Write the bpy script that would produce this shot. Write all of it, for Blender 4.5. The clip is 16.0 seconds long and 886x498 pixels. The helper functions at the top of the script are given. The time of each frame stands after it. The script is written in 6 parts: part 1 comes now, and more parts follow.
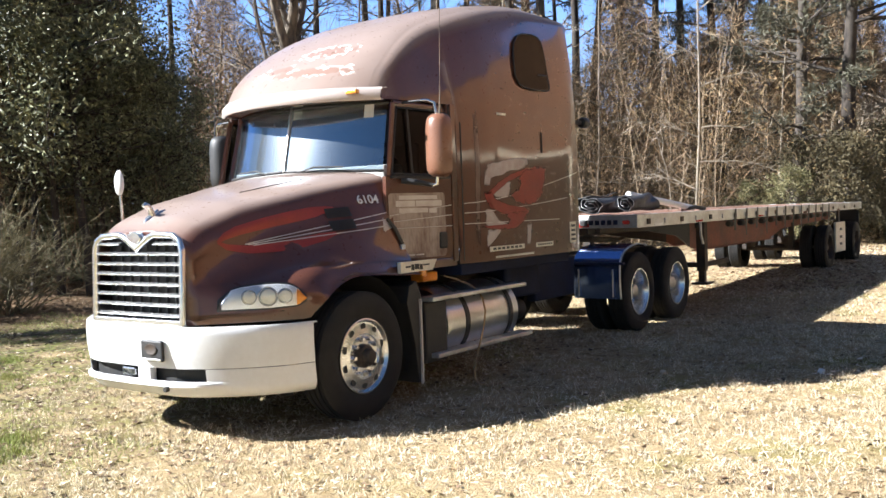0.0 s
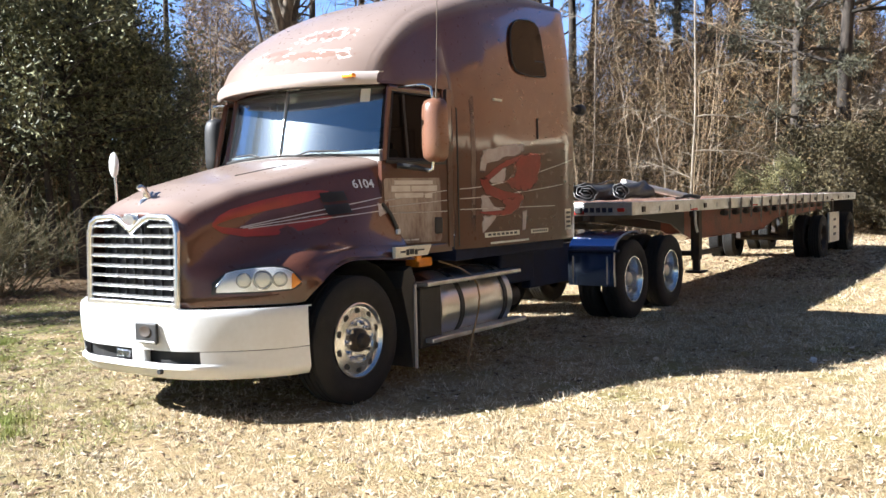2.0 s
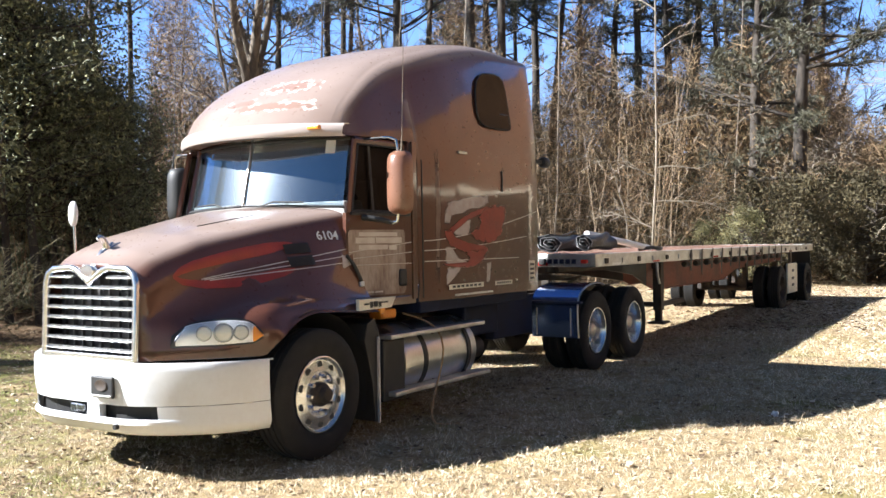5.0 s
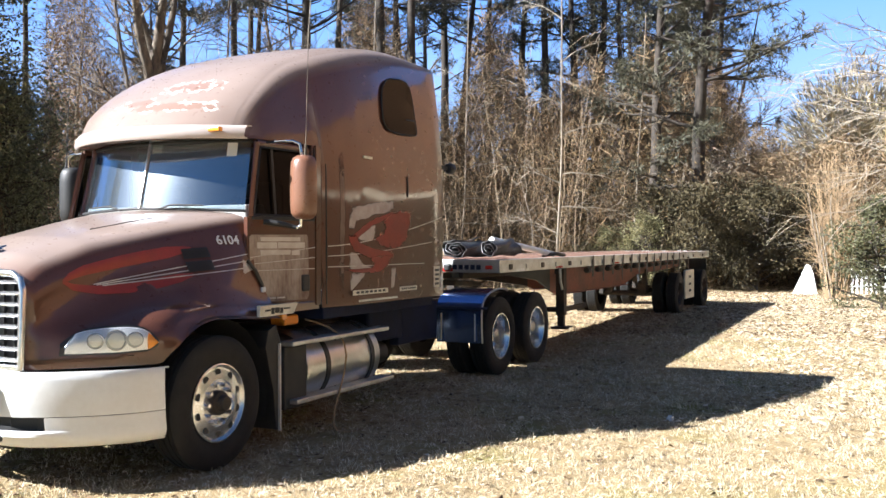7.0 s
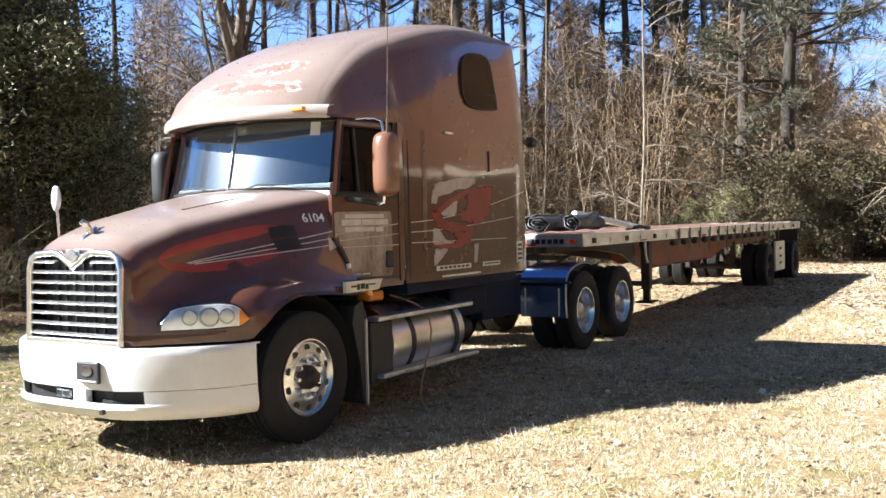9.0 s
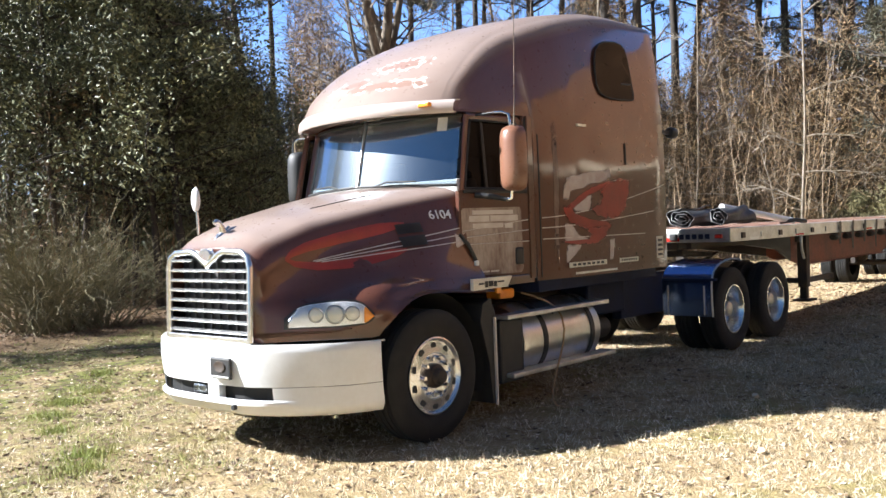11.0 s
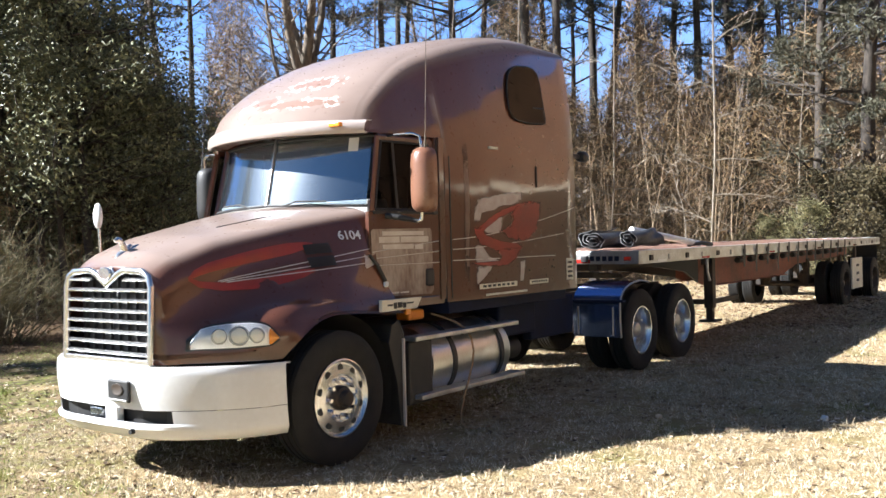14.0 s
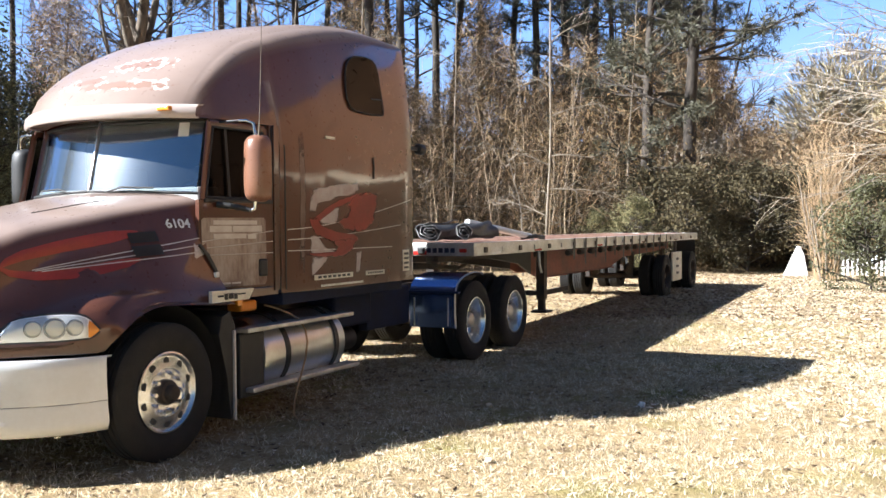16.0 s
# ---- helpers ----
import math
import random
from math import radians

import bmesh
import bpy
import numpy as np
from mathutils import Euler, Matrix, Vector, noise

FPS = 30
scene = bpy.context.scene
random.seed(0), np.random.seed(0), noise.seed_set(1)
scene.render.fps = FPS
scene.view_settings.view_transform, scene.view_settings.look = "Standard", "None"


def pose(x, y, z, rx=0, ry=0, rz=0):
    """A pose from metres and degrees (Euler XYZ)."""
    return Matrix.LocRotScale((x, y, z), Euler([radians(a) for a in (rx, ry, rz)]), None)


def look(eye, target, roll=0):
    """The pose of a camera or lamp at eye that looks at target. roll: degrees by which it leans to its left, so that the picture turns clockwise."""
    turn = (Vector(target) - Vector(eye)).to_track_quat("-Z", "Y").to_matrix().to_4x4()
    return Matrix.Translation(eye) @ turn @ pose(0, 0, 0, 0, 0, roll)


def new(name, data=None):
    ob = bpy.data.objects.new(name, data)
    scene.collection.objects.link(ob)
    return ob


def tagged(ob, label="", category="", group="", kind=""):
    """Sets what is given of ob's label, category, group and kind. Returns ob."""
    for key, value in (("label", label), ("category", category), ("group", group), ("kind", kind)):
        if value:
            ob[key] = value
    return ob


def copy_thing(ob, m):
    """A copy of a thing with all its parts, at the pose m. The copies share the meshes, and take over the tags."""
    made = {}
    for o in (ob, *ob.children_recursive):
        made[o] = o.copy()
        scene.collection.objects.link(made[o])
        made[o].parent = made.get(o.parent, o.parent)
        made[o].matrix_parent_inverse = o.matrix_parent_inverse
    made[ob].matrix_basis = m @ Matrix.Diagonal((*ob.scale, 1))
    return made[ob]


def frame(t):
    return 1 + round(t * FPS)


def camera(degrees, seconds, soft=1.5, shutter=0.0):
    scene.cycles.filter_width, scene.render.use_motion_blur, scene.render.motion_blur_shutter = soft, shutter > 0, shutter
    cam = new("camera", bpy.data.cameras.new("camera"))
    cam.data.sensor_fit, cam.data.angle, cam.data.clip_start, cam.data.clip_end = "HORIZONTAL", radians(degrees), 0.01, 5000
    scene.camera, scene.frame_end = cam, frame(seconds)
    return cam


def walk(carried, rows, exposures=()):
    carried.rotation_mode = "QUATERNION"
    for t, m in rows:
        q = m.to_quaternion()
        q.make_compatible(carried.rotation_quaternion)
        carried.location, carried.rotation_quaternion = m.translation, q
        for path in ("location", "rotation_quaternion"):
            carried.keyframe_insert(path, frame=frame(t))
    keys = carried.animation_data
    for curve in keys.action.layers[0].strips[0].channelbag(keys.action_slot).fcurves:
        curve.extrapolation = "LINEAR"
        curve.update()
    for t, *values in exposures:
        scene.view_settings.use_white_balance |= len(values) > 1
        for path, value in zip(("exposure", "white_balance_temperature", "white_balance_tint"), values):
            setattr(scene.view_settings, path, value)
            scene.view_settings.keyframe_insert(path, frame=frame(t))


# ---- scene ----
from collections import defaultdict
from mathutils.bvhtree import BVHTree

# The truck heads along -x, its left side faces -y; x = 0 at the steer axle, z = 0 on the ground under it.
cam = camera(51.83, 16.0, soft=1.5)
PATH = [
    (0, (-5.510, -5.813, 1.631), -55.259, -2.418, -1.873),
    (0.5, (-5.508, -5.810, 1.626), -56.827, -3.919, -1.369),
    (1, (-5.518, -5.809, 1.627), -55.419, -3.550, -1.135),
    (1.5, (-5.520, -5.809, 1.626), -54.930, -3.352, -1.238),
    (2, (-5.517, -5.809, 1.619), -55.599, -3.259, -1.294),
    (2.5, (-5.517, -5.812, 1.618), -56.107, -2.581, -1.146),
    (3, (-5.516, -5.808, 1.623), -55.510, -1.658, -1.552),
    (5.5, (-5.480, -5.784, 1.687), -59.292, -0.192, -0.293),
    (6, (-5.463, -5.782, 1.697), -60.987, -0.242, 0.233),
    (6.5, (-5.457, -5.782, 1.702), -62.411, -0.124, 0.064),
    (7, (-5.452, -5.804, 1.707), -63.707, -0.309, -0.155),
    (7.5, (-5.453, -5.796, 1.697), -62.621, -0.694, -0.459),
    (8, (-5.454, -5.786, 1.694), -61.870, -0.769, -0.445),
    (8.5, (-5.457, -5.790, 1.690), -60.537, -0.962, -0.736),
    (9, (-5.460, -5.793, 1.672), -58.577, -1.598, -1.361),
    (9.5, (-5.416, -5.775, 1.642), -54.583, -2.370, -2.338),
    (12, (-5.129, -5.883, 1.641), -48.297, -1.023, -1.855),
    (12.5, (-5.127, -5.881, 1.654), -49.772, -0.702, -1.364),
    (13, (-5.135, -5.884, 1.658), -50.765, -0.503, -1.496),
    (13.5, (-5.134, -5.889, 1.675), -52.972, -0.306, -1.403),
    (14, (-5.126, -5.916, 1.684), -53.996, -0.543, -1.364),
    (14.5, (-5.119, -5.920, 1.692), -55.130, -0.768, -1.146),
    (15, (-5.114, -5.965, 1.701), -58.601, -0.846, -0.878),
    (15.5, (-5.099, -5.974, 1.711), -62.568, -0.677, -0.602),
    (16, (-5.087, -5.963, 1.700), -63.871, -1.365, -0.427),
]


def gaze(eye, yaw, pitch, roll):
    y, p = radians(yaw), radians(pitch)
    d = Vector((-math.sin(y) * math.cos(p), math.cos(y) * math.cos(p), math.sin(p)))
    return look(eye, Vector(eye) + 10 * d, roll)


walk(cam, [(t, gaze(eye, yaw, pitch, roll)) for t, eye, yaw, pitch, roll in PATH], [(0, 1.9, 5900, 10), (16, 1.9, 5900, 10)])

# ---- light ----
SUN = Vector((-0.925, 1.11, 1.0)).normalized()
world = bpy.data.worlds.new("sky")
scene.world = world
world.use_nodes = True
wn = world.node_tree.nodes
sky = wn.new("ShaderNodeTexSky")
sky.sky_type, sky.sun_disc = "NISHITA", False
sky.sun_elevation = math.asin(SUN.z)
sky.sun_rotation = math.atan2(SUN.x, SUN.y)
sky.air_density, sky.dust_density, sky.ozone_density = 1.0, 0.2, 2.5
wn["Background"].inputs["Strength"].default_value = 0.026
deep = wn.new("ShaderNodeHueSaturation")
deep.inputs["Saturation"].default_value = 1.1
world.node_tree.links.new(sky.outputs[0], deep.inputs["Color"])
world.node_tree.links.new(deep.outputs[0], wn["Background"].inputs["Color"])
sun = new("sun", bpy.data.lights.new("sun", "SUN"))
sun.data.energy, sun.data.angle, sun.data.color = 5.0, radians(0.6), (1.0, 0.965, 0.90)
sun.matrix_world = look(20 * SUN, (0, 0, 0))

# ---- materials ----
def mat(name, colour, rough=0.6, metal=0.0, second=None, scale=8.0, amount=0.5, bump=0.0, bump_scale=60.0, coat=0.0, spec=0.5, per_object=0.0, per_island=0.0, stretch=None, rough_var=0.1):
    """A node material: two scales of noise mix colour and second; fine bump; roughness varies."""
    m = bpy.data.materials.new(name)
    m.use_nodes = True
    n, l = m.node_tree.nodes, m.node_tree.links
    b = n["Principled BSDF"]
    b.inputs["Roughness"].default_value, b.inputs["Metallic"].default_value = rough, metal
    b.inputs["Coat Weight"].default_value, b.inputs["Specular IOR Level"].default_value = coat, spec
    b.inputs["Coat Roughness"].default_value = 0.08
    second = second or tuple(c * 0.7 for c in colour)
    tc = n.new("ShaderNodeTexCoord")
    vec = tc.outputs["Object"]
    if stretch:
        mp = n.new("ShaderNodeMapping")
        mp.inputs["Scale"].default_value = stretch
        l.new(vec, mp.inputs["Vector"])
        vec = mp.outputs[0]
    big = n.new("ShaderNodeTexNoise")
    big.inputs["Scale"].default_value, big.inputs["Detail"].default_value = scale, 6
    small = n.new("ShaderNodeTexNoise")
    small.inputs["Scale"].default_value, small.inputs["Detail"].default_value = scale * 9, 4
    for t in (big, small):
        l.new(vec, t.inputs["Vector"])
    add = n.new("ShaderNodeMath")
    add.operation = "MULTIPLY_ADD"
    add.inputs[1].default_value = 0.45
    l.new(small.outputs["Fac"], add.inputs[0])
    l.new(big.outputs["Fac"], add.inputs[2])
    ramp = n.new("ShaderNodeMapRange")
    ramp.inputs["From Min"].default_value, ramp.inputs["From Max"].default_value = 0.55, 0.9
    ramp.inputs["To Max"].default_value = amount
    l.new(add.outputs[0], ramp.inputs["Value"])
    mix = n.new("ShaderNodeMix")
    mix.data_type = "RGBA"
    mix.inputs[6].default_value, mix.inputs[7].default_value = (*colour, 1), (*second, 1)
    l.new(ramp.outputs[0], mix.inputs[0])
    out = mix.outputs[2]
    if per_object or per_island:
        src = n.new("ShaderNodeObjectInfo").outputs["Random"] if per_object else n.new("ShaderNodeNewGeometry").outputs["Random Per Island"]
        k = per_object or per_island
        mr = n.new("ShaderNodeMapRange")
        mr.inputs["To Min"].default_value, mr.inputs["To Max"].default_value = 1 - k, 1 + k
        l.new(src, mr.inputs["Value"])
        hs = n.new("ShaderNodeHueSaturation")
        l.new(mr.outputs[0], hs.inputs["Value"])
        l.new(out, hs.inputs["Color"])
        out = hs.outputs[0]
    l.new(out, b.inputs["Base Color"])
    rr = n.new("ShaderNodeMapRange")
    rr.inputs["To Min"].default_value, rr.inputs["To Max"].default_value = max(0.0, rough - rough_var), min(1.0, rough + rough_var)
    l.new(small.outputs["Fac"], rr.inputs["Value"])
    l.new(rr.outputs[0], b.inputs["Roughness"])
    if bump:
        bt = n.new("ShaderNodeTexNoise")
        bt.inputs["Scale"].default_value, bt.inputs["Detail"].default_value = bump_scale, 5
        l.new(vec, bt.inputs["Vector"])
        bp = n.new("ShaderNodeBump")
        bp.inputs["Strength"].default_value, bp.inputs["Distance"].default_value = bump, 0.02
        l.new(bt.outputs["Fac"], bp.inputs["Height"])
        l.new(bp.outputs[0], b.inputs["Normal"])
    return m


def glass(name, colour=(0.8, 0.9, 0.9), rough=0.02, film=0.0, ior=1.6, tint=(1, 1, 1)):
    m = bpy.data.materials.new(name)
    m.use_nodes = True
    n, l = m.node_tree.nodes, m.node_tree.links
    n.remove(n["Principled BSDF"])
    tr, gl, mx, fr = n.new("ShaderNodeBsdfTransparent"), n.new("ShaderNodeBsdfGlossy"), n.new("ShaderNodeMixShader"), n.new("ShaderNodeFresnel")
    tr.inputs["Color"].default_value = (*colour, 1)
    gl.inputs["Roughness"].default_value = rough
    gl.inputs["Color"].default_value = (*tint, 1)
    fr.inputs["IOR"].default_value = ior
    l.new(fr.outputs[0], mx.inputs[0])
    l.new(tr.outputs[0], mx.inputs[1])
    l.new(gl.outputs[0], mx.inputs[2])
    out = mx.outputs[0]
    if film:
        dust, m2 = n.new("ShaderNodeBsdfGlossy"), n.new("ShaderNodeMixShader")
        dust.inputs["Roughness"].default_value = 0.30
        dust.inputs["Color"].default_value = (0.80, 0.90, 1.0, 1)
        m2.inputs[0].default_value = film
        l.new(out, m2.inputs[1])
        l.new(dust.outputs[0], m2.inputs[2])
        out = m2.outputs[0]
    l.new(out, n["Material Output"].inputs["Surface"])
    return m


PAINT = mat("brown_paint", (0.108, 0.041, 0.024), 0.30, second=(0.080, 0.030, 0.018), scale=2.5, amount=0.6, coat=1.0, spec=0.22, rough_var=0.08)
PAINT.node_tree.nodes["Principled BSDF"].inputs["Coat IOR"].default_value = 1.6
FADED = mat("faded_brown_paint", (0.54, 0.46, 0.42), 0.40, second=(0.42, 0.33, 0.29), scale=1.6, amount=0.6, coat=0.5, rough_var=0.12)
BLUEFENDER = mat("blue_fender", (0.17, 0.28, 0.62), 0.22, 0.85, second=(0.20, 0.30, 0.60), scale=5, coat=0.8)
PEELED = mat("peeled_primer", (0.62, 0.56, 0.52), 0.7, second=(0.45, 0.33, 0.27), scale=9, amount=0.7)
MIRRORPAINT = mat("mirror_paint", (0.22, 0.105, 0.064), 0.3, second=(0.17, 0.078, 0.046), scale=4, amount=0.6, coat=0.4)
GHOST = mat("scuffed_paint", (0.27, 0.19, 0.145), 0.5, second=(0.13, 0.065, 0.045), scale=3.0, amount=1.0, coat=0.2, stretch=(1, 1, 0.5))
SCUFF = mat("scuffed_door_paint", (0.115, 0.05, 0.034), 0.45, second=(0.36, 0.29, 0.24), scale=2.6, amount=1.0, coat=0.3, stretch=(1.6, 1, 0.55))
BRIGHTRIM = mat("bright_rim", (0.78, 0.78, 0.79), 0.24, 0.9, second=(0.66, 0.66, 0.66), scale=6, rough_var=0.06)
RED = mat("red_decal", (0.32, 0.035, 0.02), 0.4, second=(0.19, 0.032, 0.02), scale=5, amount=0.6, coat=0.3)
PIN = mat("silver_pinstripe", (0.62, 0.57, 0.52), 0.4, second=(0.4, 0.32, 0.27), scale=9)
WHITE = mat("white_paint", (0.74, 0.745, 0.745), 0.32, second=(0.64, 0.63, 0.61), scale=3, amount=0.6, coat=0.4)
BRIGHT = mat("bright_trim", (0.84, 0.84, 0.85), 0.2, 0.92, second=(0.7, 0.69, 0.67), scale=12, amount=0.5)
CHROME = mat("chrome", (0.82, 0.82, 0.83), 0.12, 1.0, second=(0.6, 0.58, 0.55), scale=12, amount=0.5)
ALU = mat("polished_aluminium", (0.70, 0.70, 0.70), 0.34, 1.0, second=(0.55, 0.53, 0.5), scale=6, amount=0.6)
RAWALU = mat("weathered_aluminium", (0.64, 0.64, 0.63), 0.42, 0.8, second=(0.38, 0.36, 0.33), scale=4, amount=0.8, bump=0.05)
RUBBER = mat("tyre_rubber", (0.010, 0.0095, 0.0095), 0.85, second=(0.02, 0.018, 0.016), scale=10, amount=0.7, bump=0.2, bump_scale=90)


def worn(m, ragged=1.3, scale=9.0):
    """A copy of a decal's material that is rubbed away unevenly towards its edges, by the mesh's wear."""
    m = m.copy()
    m.name = "worn_" + m.name
    n, l = m.node_tree.nodes, m.node_tree.links
    at = n.new("ShaderNodeAttribute")
    at.attribute_name = "wear"
    tc = n.new("ShaderNodeTexCoord")
    nz = n.new("ShaderNodeTexNoise")
    nz.inputs["Scale"].default_value, nz.inputs["Detail"].default_value = scale, 7
    l.new(tc.outputs["Object"], nz.inputs["Vector"])
    ad = n.new("ShaderNodeMath")
    ad.operation = "MULTIPLY_ADD"
    ad.inputs[1].default_value = 2.6
    l.new(nz.outputs["Fac"], ad.inputs[0])
    l.new(at.outputs["Fac"], ad.inputs[2])
    mr = n.new("ShaderNodeMapRange")
    mr.inputs["From Min"].default_value, mr.inputs["From Max"].default_value = ragged, ragged + 0.9
    mr.inputs["To Max"].default_value = 0.8
    l.new(ad.outputs[0], mr.inputs["Value"])
    l.new(mr.outputs[0], n["Principled BSDF"].inputs["Alpha"])
    return m


GHOSTWORN, PEELEDWORN, REDWORN = worn(GHOST), worn(PEELED, 1.25), worn(RED, 0.95)


def faded_lit_paint(name):
    """Brown paint that pales by a mesh attribute: bleaching with sunlit brightness painted in."""
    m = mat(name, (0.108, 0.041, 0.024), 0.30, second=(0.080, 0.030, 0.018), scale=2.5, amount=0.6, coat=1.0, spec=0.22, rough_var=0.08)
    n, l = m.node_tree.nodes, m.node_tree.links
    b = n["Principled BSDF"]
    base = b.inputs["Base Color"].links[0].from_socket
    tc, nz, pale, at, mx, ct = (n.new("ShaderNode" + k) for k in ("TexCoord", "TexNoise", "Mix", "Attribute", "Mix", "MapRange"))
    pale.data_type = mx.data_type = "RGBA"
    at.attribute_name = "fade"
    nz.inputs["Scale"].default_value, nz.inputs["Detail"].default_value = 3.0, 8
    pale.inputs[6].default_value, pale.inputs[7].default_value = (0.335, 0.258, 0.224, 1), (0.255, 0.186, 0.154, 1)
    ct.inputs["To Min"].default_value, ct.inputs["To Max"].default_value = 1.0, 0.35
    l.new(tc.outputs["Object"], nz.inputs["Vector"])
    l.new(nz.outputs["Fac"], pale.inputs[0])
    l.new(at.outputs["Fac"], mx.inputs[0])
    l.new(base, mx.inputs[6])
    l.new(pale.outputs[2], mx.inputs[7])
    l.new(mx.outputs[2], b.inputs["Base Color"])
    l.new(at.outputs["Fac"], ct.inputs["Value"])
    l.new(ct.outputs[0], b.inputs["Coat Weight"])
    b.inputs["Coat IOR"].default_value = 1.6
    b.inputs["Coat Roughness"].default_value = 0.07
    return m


FADED_LIT = faded_lit_paint("sun_faded_paint")


def roof_material():
    """Faded, sunlit-toned paint whose clearcoat has flaked off in ragged patches on the roof nose."""
    m = faded_lit_paint("flaked_roof_paint")
    n, l = m.node_tree.nodes, m.node_tree.links
    b = n["Principled BSDF"]
    base = b.inputs["Base Color"].links[0].from_socket
    tc = n.new("ShaderNodeTexCoord")
    total = None
    for centre, size in FLAKES:
        mp = n.new("ShaderNodeMapping")
        mp.vector_type = "POINT"
        mp.inputs["Location"].default_value = [-c / s for c, s in zip(centre, size)]
        mp.inputs["Scale"].default_value = [1 / s for s in size]
        l.new(tc.outputs["Object"], mp.inputs["Vector"])
        ln = n.new("ShaderNodeVectorMath")
        ln.operation = "LENGTH"
        l.new(mp.outputs[0], ln.inputs[0])
        if total is None:
            total = ln.outputs["Value"]
        else:
            mn = n.new("ShaderNodeMath")
            mn.operation = "MINIMUM"
            l.new(total, mn.inputs[0])
            l.new(ln.outputs["Value"], mn.inputs[1])
            total = mn.outputs[0]
    nz = n.new("ShaderNodeTexNoise")
    nz.inputs["Scale"].default_value, nz.inputs["Detail"].default_value, nz.inputs["Roughness"].default_value = 13.0, 10, 0.75
    l.new(tc.outputs["Object"], nz.inputs["Vector"])
    ad = n.new("ShaderNodeMath")
    ad.operation = "MULTIPLY_ADD"
    ad.inputs[1].default_value = 3.4
    l.new(nz.outputs["Fac"], ad.inputs[0])
    l.new(total, ad.inputs[2])
    th = n.new("ShaderNodeMapRange")
    th.inputs["From Min"].default_value, th.inputs["From Max"].default_value = 2.47, 2.36
    th.inputs["To Max"].default_value = 0.7
    l.new(ad.outputs[0], th.inputs["Value"])
    rim = n.new("ShaderNodeMath")
    rim.operation = "COMPARE"
    rim.inputs[1].default_value, rim.inputs[2].default_value = 2.44, 0.11
    l.new(ad.outputs[0], rim.inputs[0])
    nick, cut, broken = n.new("ShaderNodeTexNoise"), n.new("ShaderNodeMapRange"), n.new("ShaderNodeMath")
    nick.inputs["Scale"].default_value, nick.inputs["Detail"].default_value = 7.0, 8
    cut.inputs["From Min"].default_value, cut.inputs["From Max"].default_value = 0.49, 0.53
    broken.operation = "MULTIPLY"
    l.new(tc.outputs["Object"], nick.inputs["Vector"])
    l.new(nick.outputs["Fac"], cut.inputs["Value"])
    l.new(rim.outputs[0], broken.inputs[0])
    l.new(cut.outputs[0], broken.inputs[1])
    bare, mx = n.new("ShaderNodeMix"), n.new("ShaderNodeMix")
    bare.data_type = mx.data_type = "RGBA"
    bare.inputs[7].default_value = (0.255, 0.15, 0.115, 1)
    mx.inputs[7].default_value = (0.80, 0.74, 0.70, 1)
    l.new(th.outputs[0], bare.inputs[0])
    l.new(base, bare.inputs[6])
    l.new(broken.outputs[0], mx.inputs[0])
    l.new(bare.outputs[2], mx.inputs[6])
    l.new(mx.outputs[2], b.inputs["Base Color"])
    return m


FLAKES = [((0.50, -0.30, 2.88), (0.30, 0.62, 0.055)), ((0.75, -0.30, 3.10), (0.25, 0.34, 0.09)), ((0.55, 0.15, 2.93), (0.25, 0.25, 0.06))]
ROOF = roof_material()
BLACK = mat("black_plastic", (0.018, 0.018, 0.019), 0.55, second=(0.035, 0.033, 0.03), scale=12)
STEEL = mat("dirty_black_steel", (0.03, 0.028, 0.027), 0.65, 0.3, second=(0.09, 0.06, 0.04), scale=6, amount=0.8, bump=0.1)
DARKBLUE = mat("dark_blue_steel", (0.013, 0.020, 0.052), 0.7, 0.0, second=(0.016, 0.017, 0.024), scale=6, spec=0.2)
REDIRON = mat("red_oxide_steel", (0.26, 0.07, 0.04), 0.6, 0.1, second=(0.14, 0.06, 0.045), scale=3, amount=0.9, bump=0.1)
PLANK = mat("weathered_red_timber", (0.36, 0.20, 0.14), 0.8, second=(0.24, 0.14, 0.10), scale=3, amount=0.9, bump=0.25, bump_scale=30, stretch=(0.15, 2, 2), per_object=0.25)
TARP = mat("black_tarpaulin", (0.03, 0.03, 0.033), 0.5, second=(0.07, 0.07, 0.073), scale=6, amount=0.8, bump=0.3, bump_scale=14)
CREAM = mat("cream_panel", (0.74, 0.70, 0.58), 0.5, second=(0.55, 0.5, 0.4), scale=5, amount=0.7)
AMBER = mat("amber_lens", (0.85, 0.32, 0.03), 0.2, second=(0.7, 0.22, 0.02), scale=20, coat=0.5)
REDLENS = mat("red_lens", (0.5, 0.03, 0.02), 0.25, coat=0.5)
LAMPBODY = mat("lamp_reflector", (0.90, 0.90, 0.90), 0.3, 0.0, second=(0.78, 0.78, 0.76), scale=14)
REFLECTOR = mat("lamp_bowl", (0.78, 0.79, 0.80), 0.2, 0.6, second=(0.6, 0.6, 0.6), scale=20)
YELLOW = mat("orange_plastic", (0.75, 0.26, 0.02), 0.5)
SEATCLOTH = mat("grey_cloth", (0.07, 0.07, 0.075), 0.9)
DASH = mat("grey_dashboard", (0.42, 0.42, 0.41), 0.7)
GLASS = glass("windscreen_glass", (0.62, 0.74, 0.76), film=0.10, ior=3.4, tint=(0.72, 0.88, 1.0))
SIDEGLASS = glass("side_glass", (0.10, 0.10, 0.09), ior=1.18)
DARKGLASS = glass("tinted_glass", (0.05, 0.05, 0.045), ior=1.2)
CLEAR = glass("clear_lens", (0.95, 0.96, 0.95), rough=0.06, film=0.16, ior=1.7)
